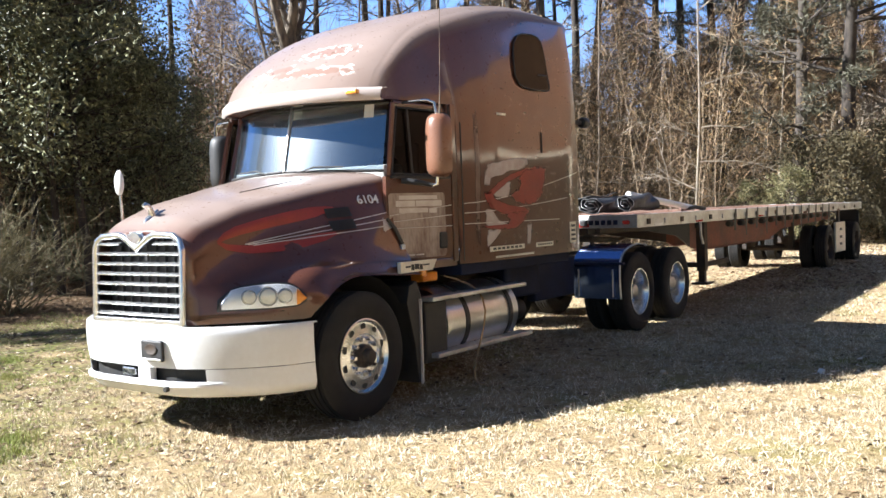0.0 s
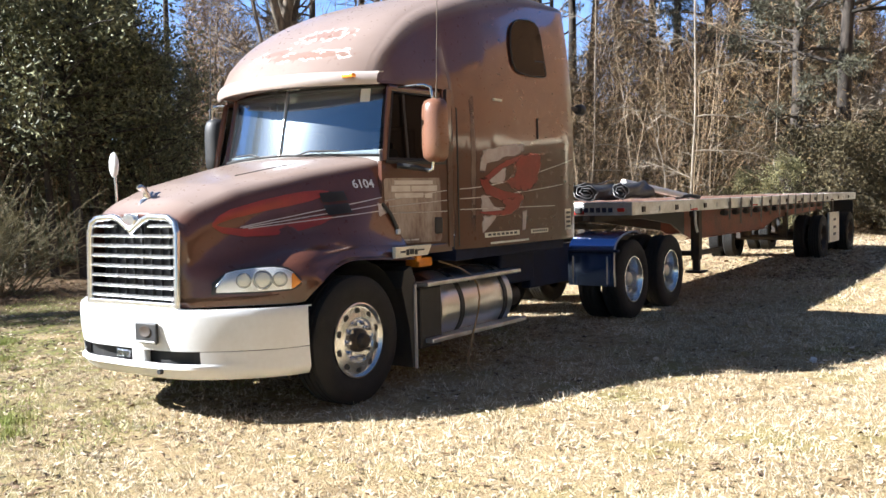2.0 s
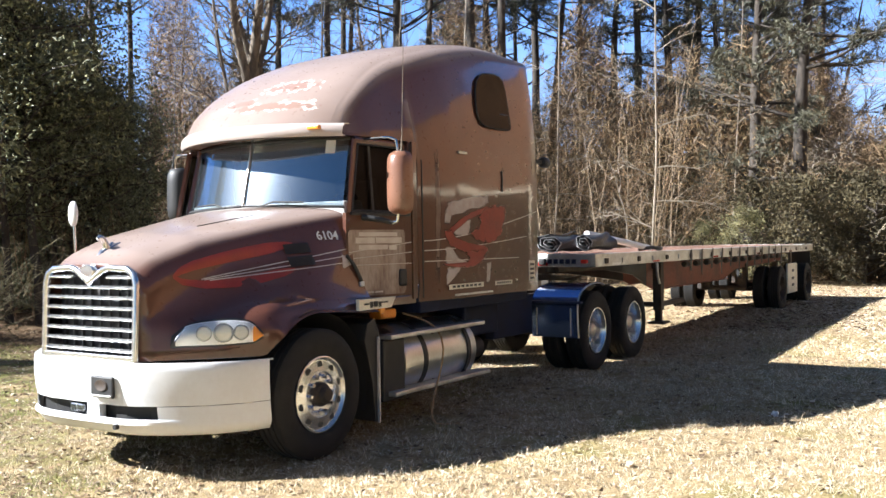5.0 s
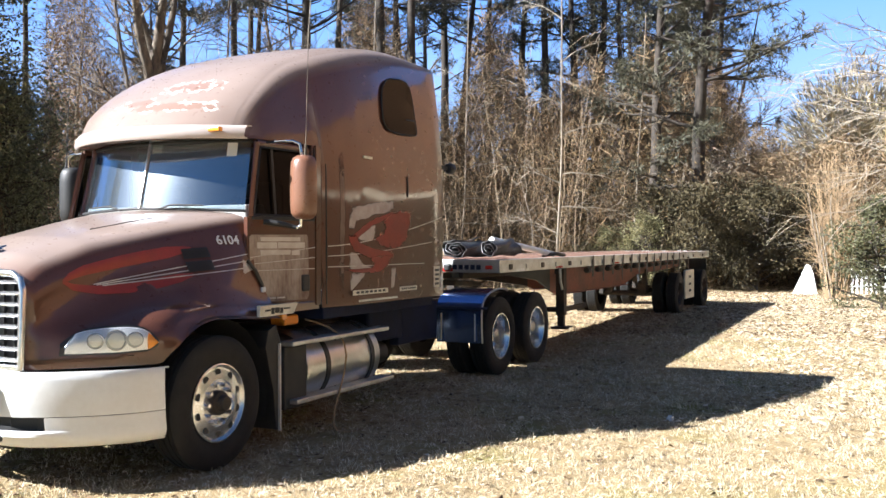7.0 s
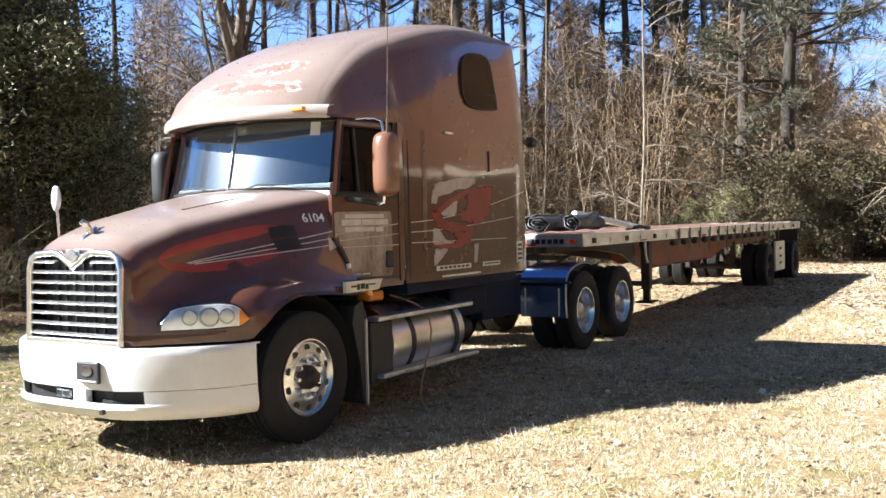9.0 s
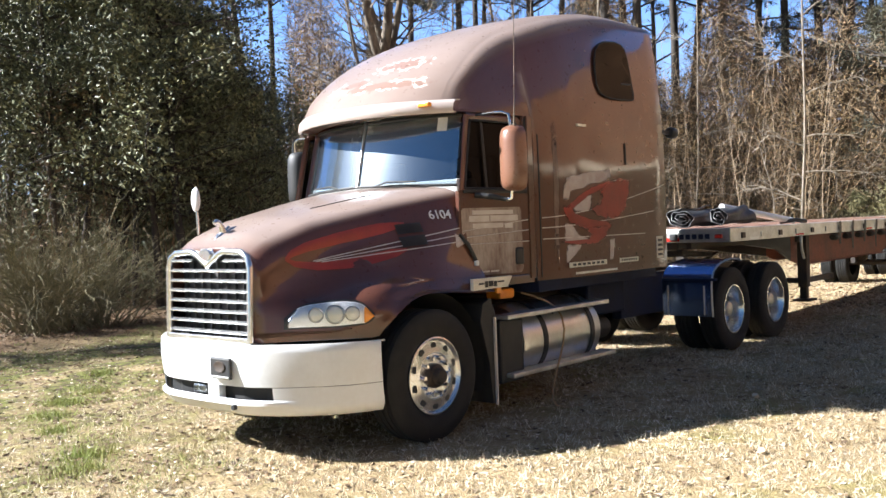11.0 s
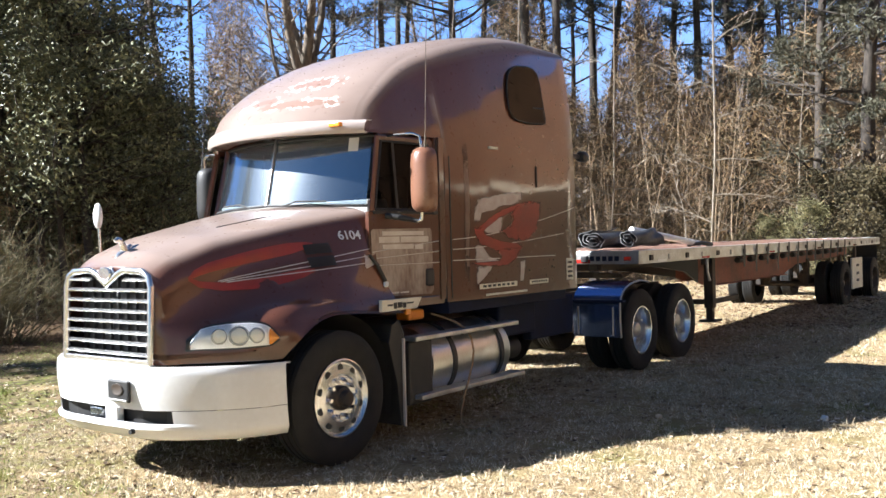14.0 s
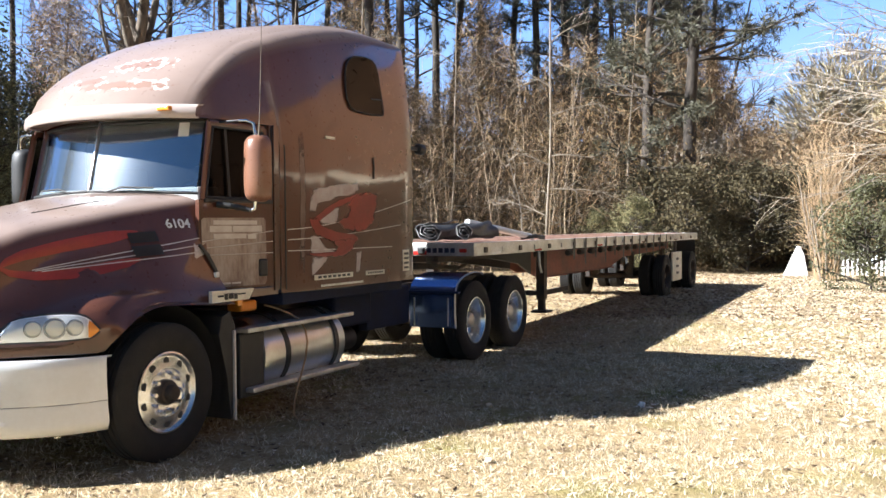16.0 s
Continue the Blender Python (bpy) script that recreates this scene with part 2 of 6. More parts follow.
BARK = mat("pine_bark", (0.080, 0.064, 0.051), 0.95, second=(0.033, 0.027, 0.022), scale=5, amount=1, bump=0.6, bump_scale=14, stretch=(2, 2, 0.5), per_object=0.2)
GREYBARK = mat("grey_bark", (0.20, 0.158, 0.115), 0.9, second=(0.09, 0.07, 0.053), scale=4, amount=1, bump=0.8, bump_scale=12, stretch=(2, 2, 0.5), per_island=0.25)
TWIG = mat("bare_twigs", (0.22, 0.145, 0.08), 0.85, second=(0.12, 0.08, 0.045), scale=0.6, amount=1, per_island=0.75)
PALETWIG = mat("pale_bare_twigs", (0.34, 0.285, 0.215), 0.85, second=(0.23, 0.19, 0.145), scale=1, amount=1, per_island=0.35)
MOUNDTWIG = mat("sunlit_bare_twigs", (0.20, 0.175, 0.095), 0.85, second=(0.11, 0.095, 0.05), scale=1, amount=1, per_island=0.4)
WHITEBARK = mat("pale_bark", (0.32, 0.27, 0.21), 0.85, second=(0.18, 0.15, 0.115), scale=3, amount=1, per_island=0.25)
CANE = mat("tan_canes", (0.34, 0.23, 0.125), 0.8, second=(0.23, 0.155, 0.085), scale=2, amount=1, per_island=0.35)
NEEDLE = mat("pine_needles", (0.10, 0.093, 0.056), 0.6, second=(0.058, 0.058, 0.036), scale=0.8, amount=1, per_island=0.45)
LEAF = mat("evergreen_leaves", (0.215, 0.215, 0.115), 0.55, second=(0.075, 0.082, 0.045), scale=0.5, amount=1, per_island=0.6, spec=0.3)
DARKLEAF = mat("dark_bush_leaves", (0.105, 0.085, 0.044), 0.6, second=(0.038, 0.032, 0.018), scale=0.6, amount=1, per_island=0.6, spec=0.2)
OLIVE = mat("olive_leaves", (0.19, 0.175, 0.085), 0.6, second=(0.115, 0.105, 0.05), scale=0.7, amount=1, per_island=0.5)
DEADLEAF = mat("fallen_leaves", (0.21, 0.135, 0.072), 0.8, second=(0.13, 0.08, 0.044), scale=1.5, amount=1, per_island=0.5)
STRAW = mat("straw_grass", (0.70, 0.605, 0.435), 0.75, second=(0.44, 0.355, 0.235), scale=0.7, amount=1, per_island=0.65)
GREEN = mat("green_grass", (0.24, 0.29, 0.06), 0.7, second=(0.30, 0.29, 0.09), scale=2, amount=1, per_island=0.4)
BRUSHTWIG = mat("brush_twigs", (0.255, 0.172, 0.095), 0.85, second=(0.155, 0.105, 0.056), scale=0.4, amount=1, per_island=0.7)
# hedge green darkened so the smooth belt holds its leaves' self-shadow
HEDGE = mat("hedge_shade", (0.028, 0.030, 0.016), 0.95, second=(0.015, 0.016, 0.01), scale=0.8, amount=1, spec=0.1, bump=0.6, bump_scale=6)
DOMETWIG = mat("hazy_twigs", (0.60, 0.50, 0.30), 0.85, second=(0.42, 0.34, 0.20), scale=1, amount=1, per_island=0.35)
GREENBUSH = mat("green_bush_leaves", (0.105, 0.105, 0.045), 0.6, second=(0.06, 0.06, 0.026), scale=0.7, amount=1, per_island=0.5)
MOTTLE = mat("dead_leaf_brush", (0.170, 0.106, 0.046), 0.8, second=(0.100, 0.074, 0.030), scale=0.35, amount=1, per_island=0.8)
YELLOWGREEN = mat("yellow_green_leaves", (0.21, 0.19, 0.085), 0.6, second=(0.13, 0.12, 0.052), scale=0.7, amount=1, per_island=0.5)
SAPLING = mat("sapling_bark", (0.30, 0.225, 0.145), 0.85, second=(0.17, 0.125, 0.08), scale=0.6, amount=1, per_island=0.6)
DULLBRUSH = mat("dull_brush", (0.170, 0.085, 0.039), 0.9, second=(0.102, 0.053, 0.025), scale=0.3, amount=1, per_island=0.5)
BROWNLEAF = mat("brown_brush", (0.21, 0.145, 0.08), 0.8, second=(0.11, 0.082, 0.045), scale=0.3, amount=1, per_island=0.8)
PALELEAF = mat("pale_leaves", (0.68, 0.60, 0.48), 0.75, second=(0.5, 0.38, 0.25), scale=2, amount=1, per_island=0.35)
SKYFAR = bpy.data.materials.new("distant_sky")
SKYFAR.use_nodes = True
_n, _l = SKYFAR.node_tree.nodes, SKYFAR.node_tree.links
_n.remove(_n["Principled BSDF"])
_em, _tc, _sp, _mr, _mx = (_n.new("ShaderNode" + k) for k in ("Emission", "TexCoord", "SeparateXYZ", "MapRange", "Mix"))
_mx.data_type = "RGBA"
_mx.inputs[6].default_value, _mx.inputs[7].default_value = (0.215, 0.285, 0.38, 1), (0.075, 0.165, 0.38, 1)
_mr.inputs["From Min"].default_value, _mr.inputs["From Max"].default_value = 20, 110
_l.new(_tc.outputs["Object"], _sp.inputs[0])
_l.new(_sp.outputs[2], _mr.inputs["Value"])
_l.new(_mr.outputs[0], _mx.inputs[0])
_l.new(_mx.outputs[2], _em.inputs["Color"])
_l.new(_em.outputs[0], _n["Material Output"].inputs["Surface"])


# ---- builders ----
def thing(name, label, category, at=(0, 0, 0), group="", kind=""):
    ob = new(name)
    ob.location = at
    ob.empty_display_size = 0.1
    return tagged(ob, label, category, group, kind)


def part(name, bm, material, parent=None, label="", smooth=None):
    """Links a bmesh as one mesh object under a thing or a part."""
    me = bpy.data.meshes.new(name)
    bm.normal_update()
    if smooth is not None:
        for f in bm.faces:
            f.smooth = True
        for e in bm.edges:
            e.smooth = len(e.link_faces) == 2 and e.calc_face_angle(0) < radians(smooth)
    bm.to_mesh(me)
    bm.free()
    me.materials.append(material)
    ob = new(name, me)
    if parent:
        ob.parent = parent
        if parent.type == "EMPTY":
            ob.location = -parent.location
    if label:
        ob["label"] = label
    return ob


def top(name, bm, material, label, category, group="", kind="", smooth=None):
    return tagged(part(name, bm, material, None, "", smooth), label, category, group, kind)


def box(x0, x1, y0, y1, z0, z1, bevel=0.006, bm=None, seg=2):
    bm = bm or bmesh.new()
    made = bmesh.ops.create_cube(bm, size=1, matrix=Matrix.Translation(((x0 + x1) / 2, (y0 + y1) / 2, (z0 + z1) / 2)) @ Matrix.Diagonal((abs(x1 - x0), abs(y1 - y0), abs(z1 - z0), 1)))
    if bevel:
        es = {e for v in made["verts"] for e in v.link_edges}
        bmesh.ops.bevel(bm, geom=list(es), offset=bevel, segments=seg, affect="EDGES", profile=0.5)
    return bm


def tube(points, radius, n=8, bm=None, caps=True):
    """A tapered tube along points; radius is a number or a list."""
    bm = bm or bmesh.new()
    pts = [Vector(p) for p in points]
    rad = radius if isinstance(radius, (list, tuple)) else [radius] * len(pts)
    rings = []
    side = None
    for i, p in enumerate(pts):
        d = (pts[min(i + 1, len(pts) - 1)] - pts[max(i - 1, 0)]).normalized()
        if side is None:
            side = d.cross(Vector((0, 0, 1)) if abs(d.z) < 0.9 else Vector((1, 0, 0))).normalized()
        side = (side - d * side.dot(d)).normalized()
        up = d.cross(side)
        rings.append([bm.verts.new(p + rad[i] * (math.cos(a) * side + math.sin(a) * up)) for a in (2 * math.pi * k / n for k in range(n))])
    for a, b in zip(rings, rings[1:]):
        for k in range(n):
            bm.faces.new((a[k], a[(k + 1) % n], b[(k + 1) % n], b[k]))
    if caps:
        bm.faces.new(rings[0][::-1])
        bm.faces.new(rings[-1])
    return bm


def lathe(profile, centre, axis="y", n=48, bm=None, close=False, caps=True):
    """Turns a profile of (radius, offset along the axis) round the axis through centre."""
    bm = bm or bmesh.new()
    c = Vector(centre)

    def place(r, o, a):
        u, v = r * math.cos(a), r * math.sin(a)
        return c + (Vector((u, o, v)) if axis == "y" else Vector((o, u, v)) if axis == "x" else Vector((u, v, o)))
    rings = [[bm.verts.new(place(r, o, 2 * math.pi * k / n)) for k in range(n)] for r, o in profile]
    pairs = list(zip(rings, rings[1:])) + ([(rings[-1], rings[0])] if close else [])
    for a, b in pairs:
        for k in range(n):
            bm.faces.new((a[k], a[(k + 1) % n], b[(k + 1) % n], b[k]))
    if not close and caps:
        if profile[0][0] > 1e-4:
            bm.faces.new(rings[0][::-1])
        if profile[-1][0] > 1e-4:
            bm.faces.new(rings[-1])
    bmesh.ops.remove_doubles(bm, verts=bm.verts, dist=1e-5)
    bmesh.ops.recalc_face_normals(bm, faces=bm.faces)
    return bm


def grid(rows, bm=None, flip=False):
    """A skin over rows of points."""
    bm = bm or bmesh.new()
    vs = [[bm.verts.new(p) for p in row] for row in rows]
    for a, b in zip(vs, vs[1:]):
        for k in range(len(a) - 1):
            f = (a[k], a[k + 1], b[k + 1], b[k])
            bm.faces.new(f[::-1] if flip else f)
    return bm


def facing(bm, d):
    """Turns the faces of an open skin to look along d."""
    bm.normal_update()
    d = Vector(d)
    if sum(f.normal.dot(d) * f.calc_area() for f in bm.faces) < 0:
        bmesh.ops.reverse_faces(bm, faces=bm.faces[:])
    return bm


def thicken(bm, t):
    bmesh.ops.recalc_face_normals(bm, faces=bm.faces)
    bmesh.ops.solidify(bm, geom=bm.faces[:], thickness=t)
    return bm


def prism(poly, axis, a, b, bm=None, bevel=0.0):
    """A polygon, in the two other axes, drawn out along axis from a to b."""
    bm = bm or bmesh.new()

    def place(u, v, w):
        return (w, u, v) if axis == "x" else (u, w, v) if axis == "y" else (u, v, w)
    lo = [bm.verts.new(place(u, v, a)) for u, v in poly]
    hi = [bm.verts.new(place(u, v, b)) for u, v in poly]
    bm.faces.new(lo)
    bm.faces.new(hi[::-1])
    for k in range(len(poly)):
        j = (k + 1) % len(poly)
        bm.faces.new((lo[j], lo[k], hi[k], hi[j]))
    bmesh.ops.recalc_face_normals(bm, faces=bm.faces)
    if bevel:
        bmesh.ops.bevel(bm, geom=bm.edges[:], offset=bevel, segments=2, affect="EDGES", profile=0.5)
    return bm


def lerp(x, table):
    """Smooth interpolation in a table of (x, value)."""
    if x <= table[0][0]:
        return table[0][1]
    for (a, u), (b, v) in zip(table, table[1:]):
        if x <= b:
            return u + (v - u) * (x - a) / (b - a)
    return table[-1][1]


def ease(t):
    t = max(0.0, min(1.0, t))
    return t * t * (3 - 2 * t)


def text(body, size, m, material, parent, name, label=""):
    """Raised lettering in the built-in font, as a mesh."""
    cu = bpy.data.curves.new(name, "FONT")
    cu.body, cu.size, cu.extrude, cu.align_x, cu.offset = body, size, 0.002, "CENTER", 0.0012
    tmp = new(name, cu)
    me = bpy.data.meshes.new_from_object(tmp.evaluated_get(bpy.context.evaluated_depsgraph_get()))
    bpy.data.objects.remove(tmp)
    me.transform(m)
    me.materials.append(material)
    ob = new(name, me)
    ob.parent = parent
    if label:
        ob["label"] = label
    return ob


# ---- the tractor ----
tractor = thing("tractor_unit", "weathered brown sleeper tractor unit with white bumper on dry grass", "truck")


def mirrored(rows):
    """Rows of points on the left half, from the middle outwards, made whole across y = 0."""
    return [[(p[0], -p[1], p[2]) for p in reversed(r)] + [p for p in r[1:]] for r in rows]


# bonnet: sections along x, whose nose is drawn back towards the sides
PLAN = [(-1.17, 0.60), (-1.14, 0.63), (-1.10, 0.66), (-1.04, 0.715), (-0.95, 0.80), (-0.85, 0.89), (-0.75, 0.975), (-0.65, 1.05), (-0.55, 1.125), (-0.46, 1.18), (-0.38, 1.208)]
EDGE_Y = [(-1.17, 0.50), (-0.71, 0.60), (0.0, 0.76), (0.4, 0.875), (0.72, 0.975)]
EDGE_Z = [(-1.17, 1.525), (-1.05, 1.575), (-0.71, 1.70), (0.0, 1.845), (0.72, 1.965)]
MID_Z = [(-1.17, 1.60), (-1.03, 1.66), (-0.7, 1.775), (0.0, 1.92), (0.40, 1.99), (0.72, 2.03)]


def arch(x):
    top_z = lerp(x, [(0.0, 1.14), (0.3, 1.125), (0.55, 1.10), (0.8, 1.09)])
    return top_z if x > 0 else 0.5 + math.sqrt(max(0.0, 0.64 ** 2 - x * x))


def bonnet_row(s):
    ye, ze, zc, plan = lerp(s, EDGE_Y), lerp(s, EDGE_Z), lerp(s, MID_Z), lerp(s, PLAN)
    t = (s + 1.17) / 1.72
    dip = 0.05 * (max(0.0, -1.02 - s) / 0.15) ** 2
    ze, zc = ze - dip, zc - dip
    zs = 1.16 + 0.03 * math.sin(math.pi * t) - 0.02 * t - 0.095 * ease((-0.5 - s) / 0.3)
    pts = [(0, zc), (ye * 0.35, zc - 0.006), (ye * 0.7, zc - 0.022), (ye * 0.9, ze + 0.018), (ye, ze - 0.012), (ye + 0.035, ze - 0.06),
           (ye + 0.065, ze - 0.14)]
    yb, zb = ye + 0.065, ze - 0.14
    yo = max(yb, min(1.03 + 0.075 * ease((t - 0.45) / 0.4), plan - 0.05, yb + 0.05 + 0.25 * max(0.0, s + 1.0) + 0.5 * max(0.0, s + 0.5)))
    rear = ease((t - 0.45) / 0.5)
    for k in (0.2, 0.4, 0.6, 0.8):
        # a hollow flank between bonnet top and wing, fuller towards the cab
        out = k ** 1.9 * (1 - rear) + (1.15 * k - 0.15 * k * k) * rear
        drop = k * (1 - rear) + (0.8 * k + 0.2 * k ** 3) * rear
        pts.append((yb + (yo - yb) * out, zb + (zs + 0.095 - zb) * drop))
    yw = max(min(1.165, plan - 0.004), yo + 0.02)
    pts += [(yo + (yw - yo) * a, zs + b) for a, b in ((0.06, 0.085), (0.27, 0.068), (0.52, 0.042), (0.76, 0.005), (0.92, -0.035))]
    pts += [(yw, zs - 0.075), (max(yw, min(1.188, plan + 0.004)), zs - 0.11), (max(yw, min(1.199, plan + 0.01)), zs - 0.17), (max(yw, min(1.205, plan + 0.01)), 0.93)]
    row = []
    for y, z in pts:
        tail = 0.17 * ease((1.48 - z) / 0.28) * ease((s - 0.2) / 0.36)
        row.append((s + tail + lerp(y, [(0, 0), (0.4, 0.012), (0.56, 0.03)]) * max(0.0, min(1.0, (0.2 - s) / 1.3)), -y, z))
    xl = row[-1][0]
    zl = 0.86 if xl < -0.53 else max(0.86, arch(xl))
    row = [(x, y, max(z, zl + 0.004 * (len(row) - i)) if y < -1.09 else z) for i, (x, y, z) in enumerate(row)]
    row.append((xl, -min(1.208, plan + 0.01), zl))
    row.append((xl, -min(1.17, plan - 0.03), zl - 0.003))
    return row


stations = [-1.165, -1.15, -1.13, -1.11, -1.085, -1.06, -1.035, -1.01] + [-0.98 + 0.04 * k for k in range(40)] + [0.62]
rows = [bonnet_row(s) for s in stations]
# ease the flank along the truck, leaving the top edge and the wheel arch as they are
for _ in range(6):
    was = [list(r) for r in rows]
    for i in range(1, len(rows) - 1):
        for j in range(5, len(rows[i]) - 5):
            rows[i][j] = tuple((was[i - 1][j][c] + 2 * was[i][j][c] + was[i + 1][j][c]) / 4 for c in range(3))
# the nose turns in beside the grille as a narrow upright face
first = rows[0]
turn = [(x - 0.008 - 0.018 * (y < -0.47), y if y > -0.47 else -0.52 + (y + 0.52) * 0.45, z - 0.012 * (y > -0.47)) for x, y, z in first]
lip = [(x - 0.004 - 0.036 * (y < -0.47), max(y, -0.505), z - 0.03 * (y > -0.47)) for x, y, z in first]
bm = grid(mirrored([lip, turn] + rows))
bmesh.ops.remove_doubles(bm, verts=bm.verts, dist=1e-4)
bmesh.ops.recalc_face_normals(bm, faces=bm.faces)
if sum(f.normal.z for f in bm.faces) < 0:
    bmesh.ops.reverse_faces(bm, faces=bm.faces[:])
BONNET = BVHTree.FromBMesh(bm)


def store_lit_fade(ob, weight):
    """Stores how pale the paint turns at each point: bleaching plus painted sunlight."""
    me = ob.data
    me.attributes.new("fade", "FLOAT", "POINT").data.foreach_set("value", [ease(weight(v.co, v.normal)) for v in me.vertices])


bonnet = part("bonnet", bm, FADED_LIT, tractor, "brown bonnet and wings, upper face faded and painted sun-bright", smooth=50)
# upward faces are painted paler: sunlight put into the colour besides the bleaching
store_lit_fade(bonnet, lambda c, n: (n.z - 0.45) / 0.4 * (c.z > 1.42))


def on_flank(tree, pts, y0=-3.0, lift=0.004):
    """Points (x, z) laid on the left flank of a skin."""
    out = []
    for x, z in pts:
        hit = tree.ray_cast(Vector((x, y0, z)), Vector((0, 1, 0)))
        y = hit[0].y - lift if hit[0] and hit[0].y < 0 else None
        out.append((x, y, z))
    return out


def band(name, tree, centre, width, material, parent, label="", lift=0.004):
    """A strip laid on the left flank along centre points (x, z) with widths."""
    rows = []
    for i, (x, z) in enumerate(centre):
        a, b = centre[max(0, i - 1)], centre[min(len(centre) - 1, i + 1)]
        d = Vector((b[0] - a[0], b[1] - a[1])).normalized()
        w = width[i] if isinstance(width, list) else width
        pts = [(x - d.y * w * k / 2, z + d.x * w * k / 2) for k in (-1, -0.5, 0, 0.5, 1)]
        laid = on_flank(tree, pts, lift=lift)
        if all(p[1] is not None for p in laid):
            rows.append(laid)
    if len(rows) > 1:
        return part(name, grid(rows), material, parent, label, smooth=60)


seam = [(x, -0.30 - 0.02 * k, BONNET.ray_cast(Vector((x, -0.30 - 0.02 * k, 3)), Vector((0, 0, -1)))[0].z + 0.001) for k, x in enumerate([-0.40 + 0.07 * j for j in range(9)])]
part("bonnet_seam", tube(seam, 0.005, 5), BLACK, bonnet)

# grille
g = part("grille", box(-1.06, -1.035, -0.50, 0.50, 0.85, 1.52, 0.004), BLACK, tractor, "black grille with chrome frame and bars")
GX = [(0.85, -1.185), (1.50, -1.16)]
for k in range(8):
    z = 0.925 + k * 0.0755
    half = 0.485
    x = lerp(z, GX)
    prof = [(x - 0.026, z - 0.010), (x - 0.031, z - 0.002), (x - 0.004, z + 0.015), (x + 0.02, z + 0.012), (x + 0.01, z - 0.008)]
    if k < 7:
        part("grille_bar", prism([(a, b) for a, b in prof], "y", -half, half, bevel=0.002), BRIGHT, g)
    else:
        for s in (-1, 1):
            part("grille_bar", prism([(a, b) for a, b in prof], "y", s * 0.20, s * half, bevel=0.002), BRIGHT, g)
for k in range(9):
    y = -0.42 + 0.105 * k
    part("grille_bar", box(-1.09, -1.065, y - 0.004, y + 0.004, 0.87, 1.50, 0.001), BLACK, g)
frame_pts = [(0.515, 0.862), (0.515, 1.40), (0.49, 1.475), (0.42, 1.512), (0.22, 1.522), (0.15, 1.505), (0.0, 1.415)]
loop = [(-y, z) for y, z in frame_pts] + [(y, z) for y, z in reversed(frame_pts[:-1])]
fr = [(lerp(z, GX) - 0.012, y, z) for y, z in loop]
bm = tube(fr, 0.026, 8)
part("grille_frame", bm, BRIGHT, g, "chrome grille surround with a V at the top", smooth=60)
part("grille_frame", box(-1.215, -1.17, -0.525, 0.525, 0.845, 0.895, 0.01), BRIGHT, g)
bm = lathe([(0.0, -0.012), (0.055, -0.01), (0.062, 0.0), (0.05, 0.012)], (-1.195, 0, 1.50), "x", 24)
bmesh.ops.scale(bm, vec=(1, 1.25, 0.75), space=Matrix.Translation((1.195, 0, -1.50)), verts=bm.verts)
part("badge", bm, BRIGHT, g, "oval chrome badge", smooth=40)
# the V plate under the badge
part("badge", prism([(-0.10, 1.50), (0.0, 1.43), (0.10, 1.50), (0.07, 1.545), (-0.07, 1.545)], "x", -1.185, -1.15, bevel=0.008), BRIGHT, g)

# mascot on the bonnet: a plain bright casting
bm = tube([(-1.10, 0, 1.585), (-1.06, 0, 1.625), (-0.98, 0, 1.665), (-0.90, 0, 1.70)], [0.02, 0.034, 0.03, 0.012], 10)
tube([(-1.02, 0, 1.66), (-1.035, 0, 1.70), (-1.06, 0, 1.735), (-1.085, 0, 1.745), (-1.105, 0, 1.735)], [0.03, 0.026, 0.024, 0.024, 0.014], 10, bm)
tube([(-1.0, 0, 1.67), (-0.97, 0, 1.70), (-0.955, 0, 1.695)], [0.02, 0.018, 0.008], 8, bm)
part("mascot", bm, BRIGHT, tractor, "small chrome casting on the bonnet nose", smooth=60)

# bumper: a plan curve and a profile in z
BUMP = [(0, -1.285), (0.40, -1.27), (0.55, -1.235), (0.70, -1.165), (0.85, -1.06), (1.0, -0.925), (1.1, -0.80), (1.17, -0.68), (1.205, -0.57)]
BUMP_Y = [0.0, 0.1, 0.2, 0.3, 0.4, 0.48, 0.55, 0.63, 0.70, 0.78, 0.85, 0.93, 1.0, 1.05, 1.1, 1.15, 1.205]


def bumper_skin(profile, ys=BUMP_Y, both=True):
    rows = []
    for dx, z, dy in profile:
        rows.append([(lerp(y, BUMP) + dx * (1 - 0.35 * y), -y * (1 + dy), z) for y in ys])
    return mirrored(rows) if both else rows


bumper = part("bumper", thicken(grid(bumper_skin([(0.17, 0.842, -0.045), (0.09, 0.846, -0.012), (0.02, 0.85, 0), (0.0, 0.838, 0.002), (-0.005, 0.79, 0.003), (-0.005, 0.70, 0.003), (0.005, 0.62, 0.0), (0.02, 0.548, -0.004)])), 0.012), WHITE, tractor, "white bumper with dark lower air slots", smooth=45)
low = []
for dx, flush, z, dy in ((0.03, 0.03, 0.455, -0.004), (-0.010, 0.034, 0.442, -0.004), (-0.012, 0.038, 0.418, -0.005), (0.026, 0.044, 0.402, -0.006), (0.05, 0.056, 0.365, -0.02), (0.10, 0.10, 0.33, -0.05), (0.20, 0.20, 0.325, -0.09)):
    low.append([(lerp(y, BUMP) + (dx + (flush - dx) * ease((y - 0.68) / 0.14)) * (1 - 0.35 * y), -y * (1 + dy), z) for y in BUMP_Y])
low = mirrored(low)
part("bumper_lip", thicken(grid(low), 0.015), WHITE, bumper, "white lower lip", smooth=45)
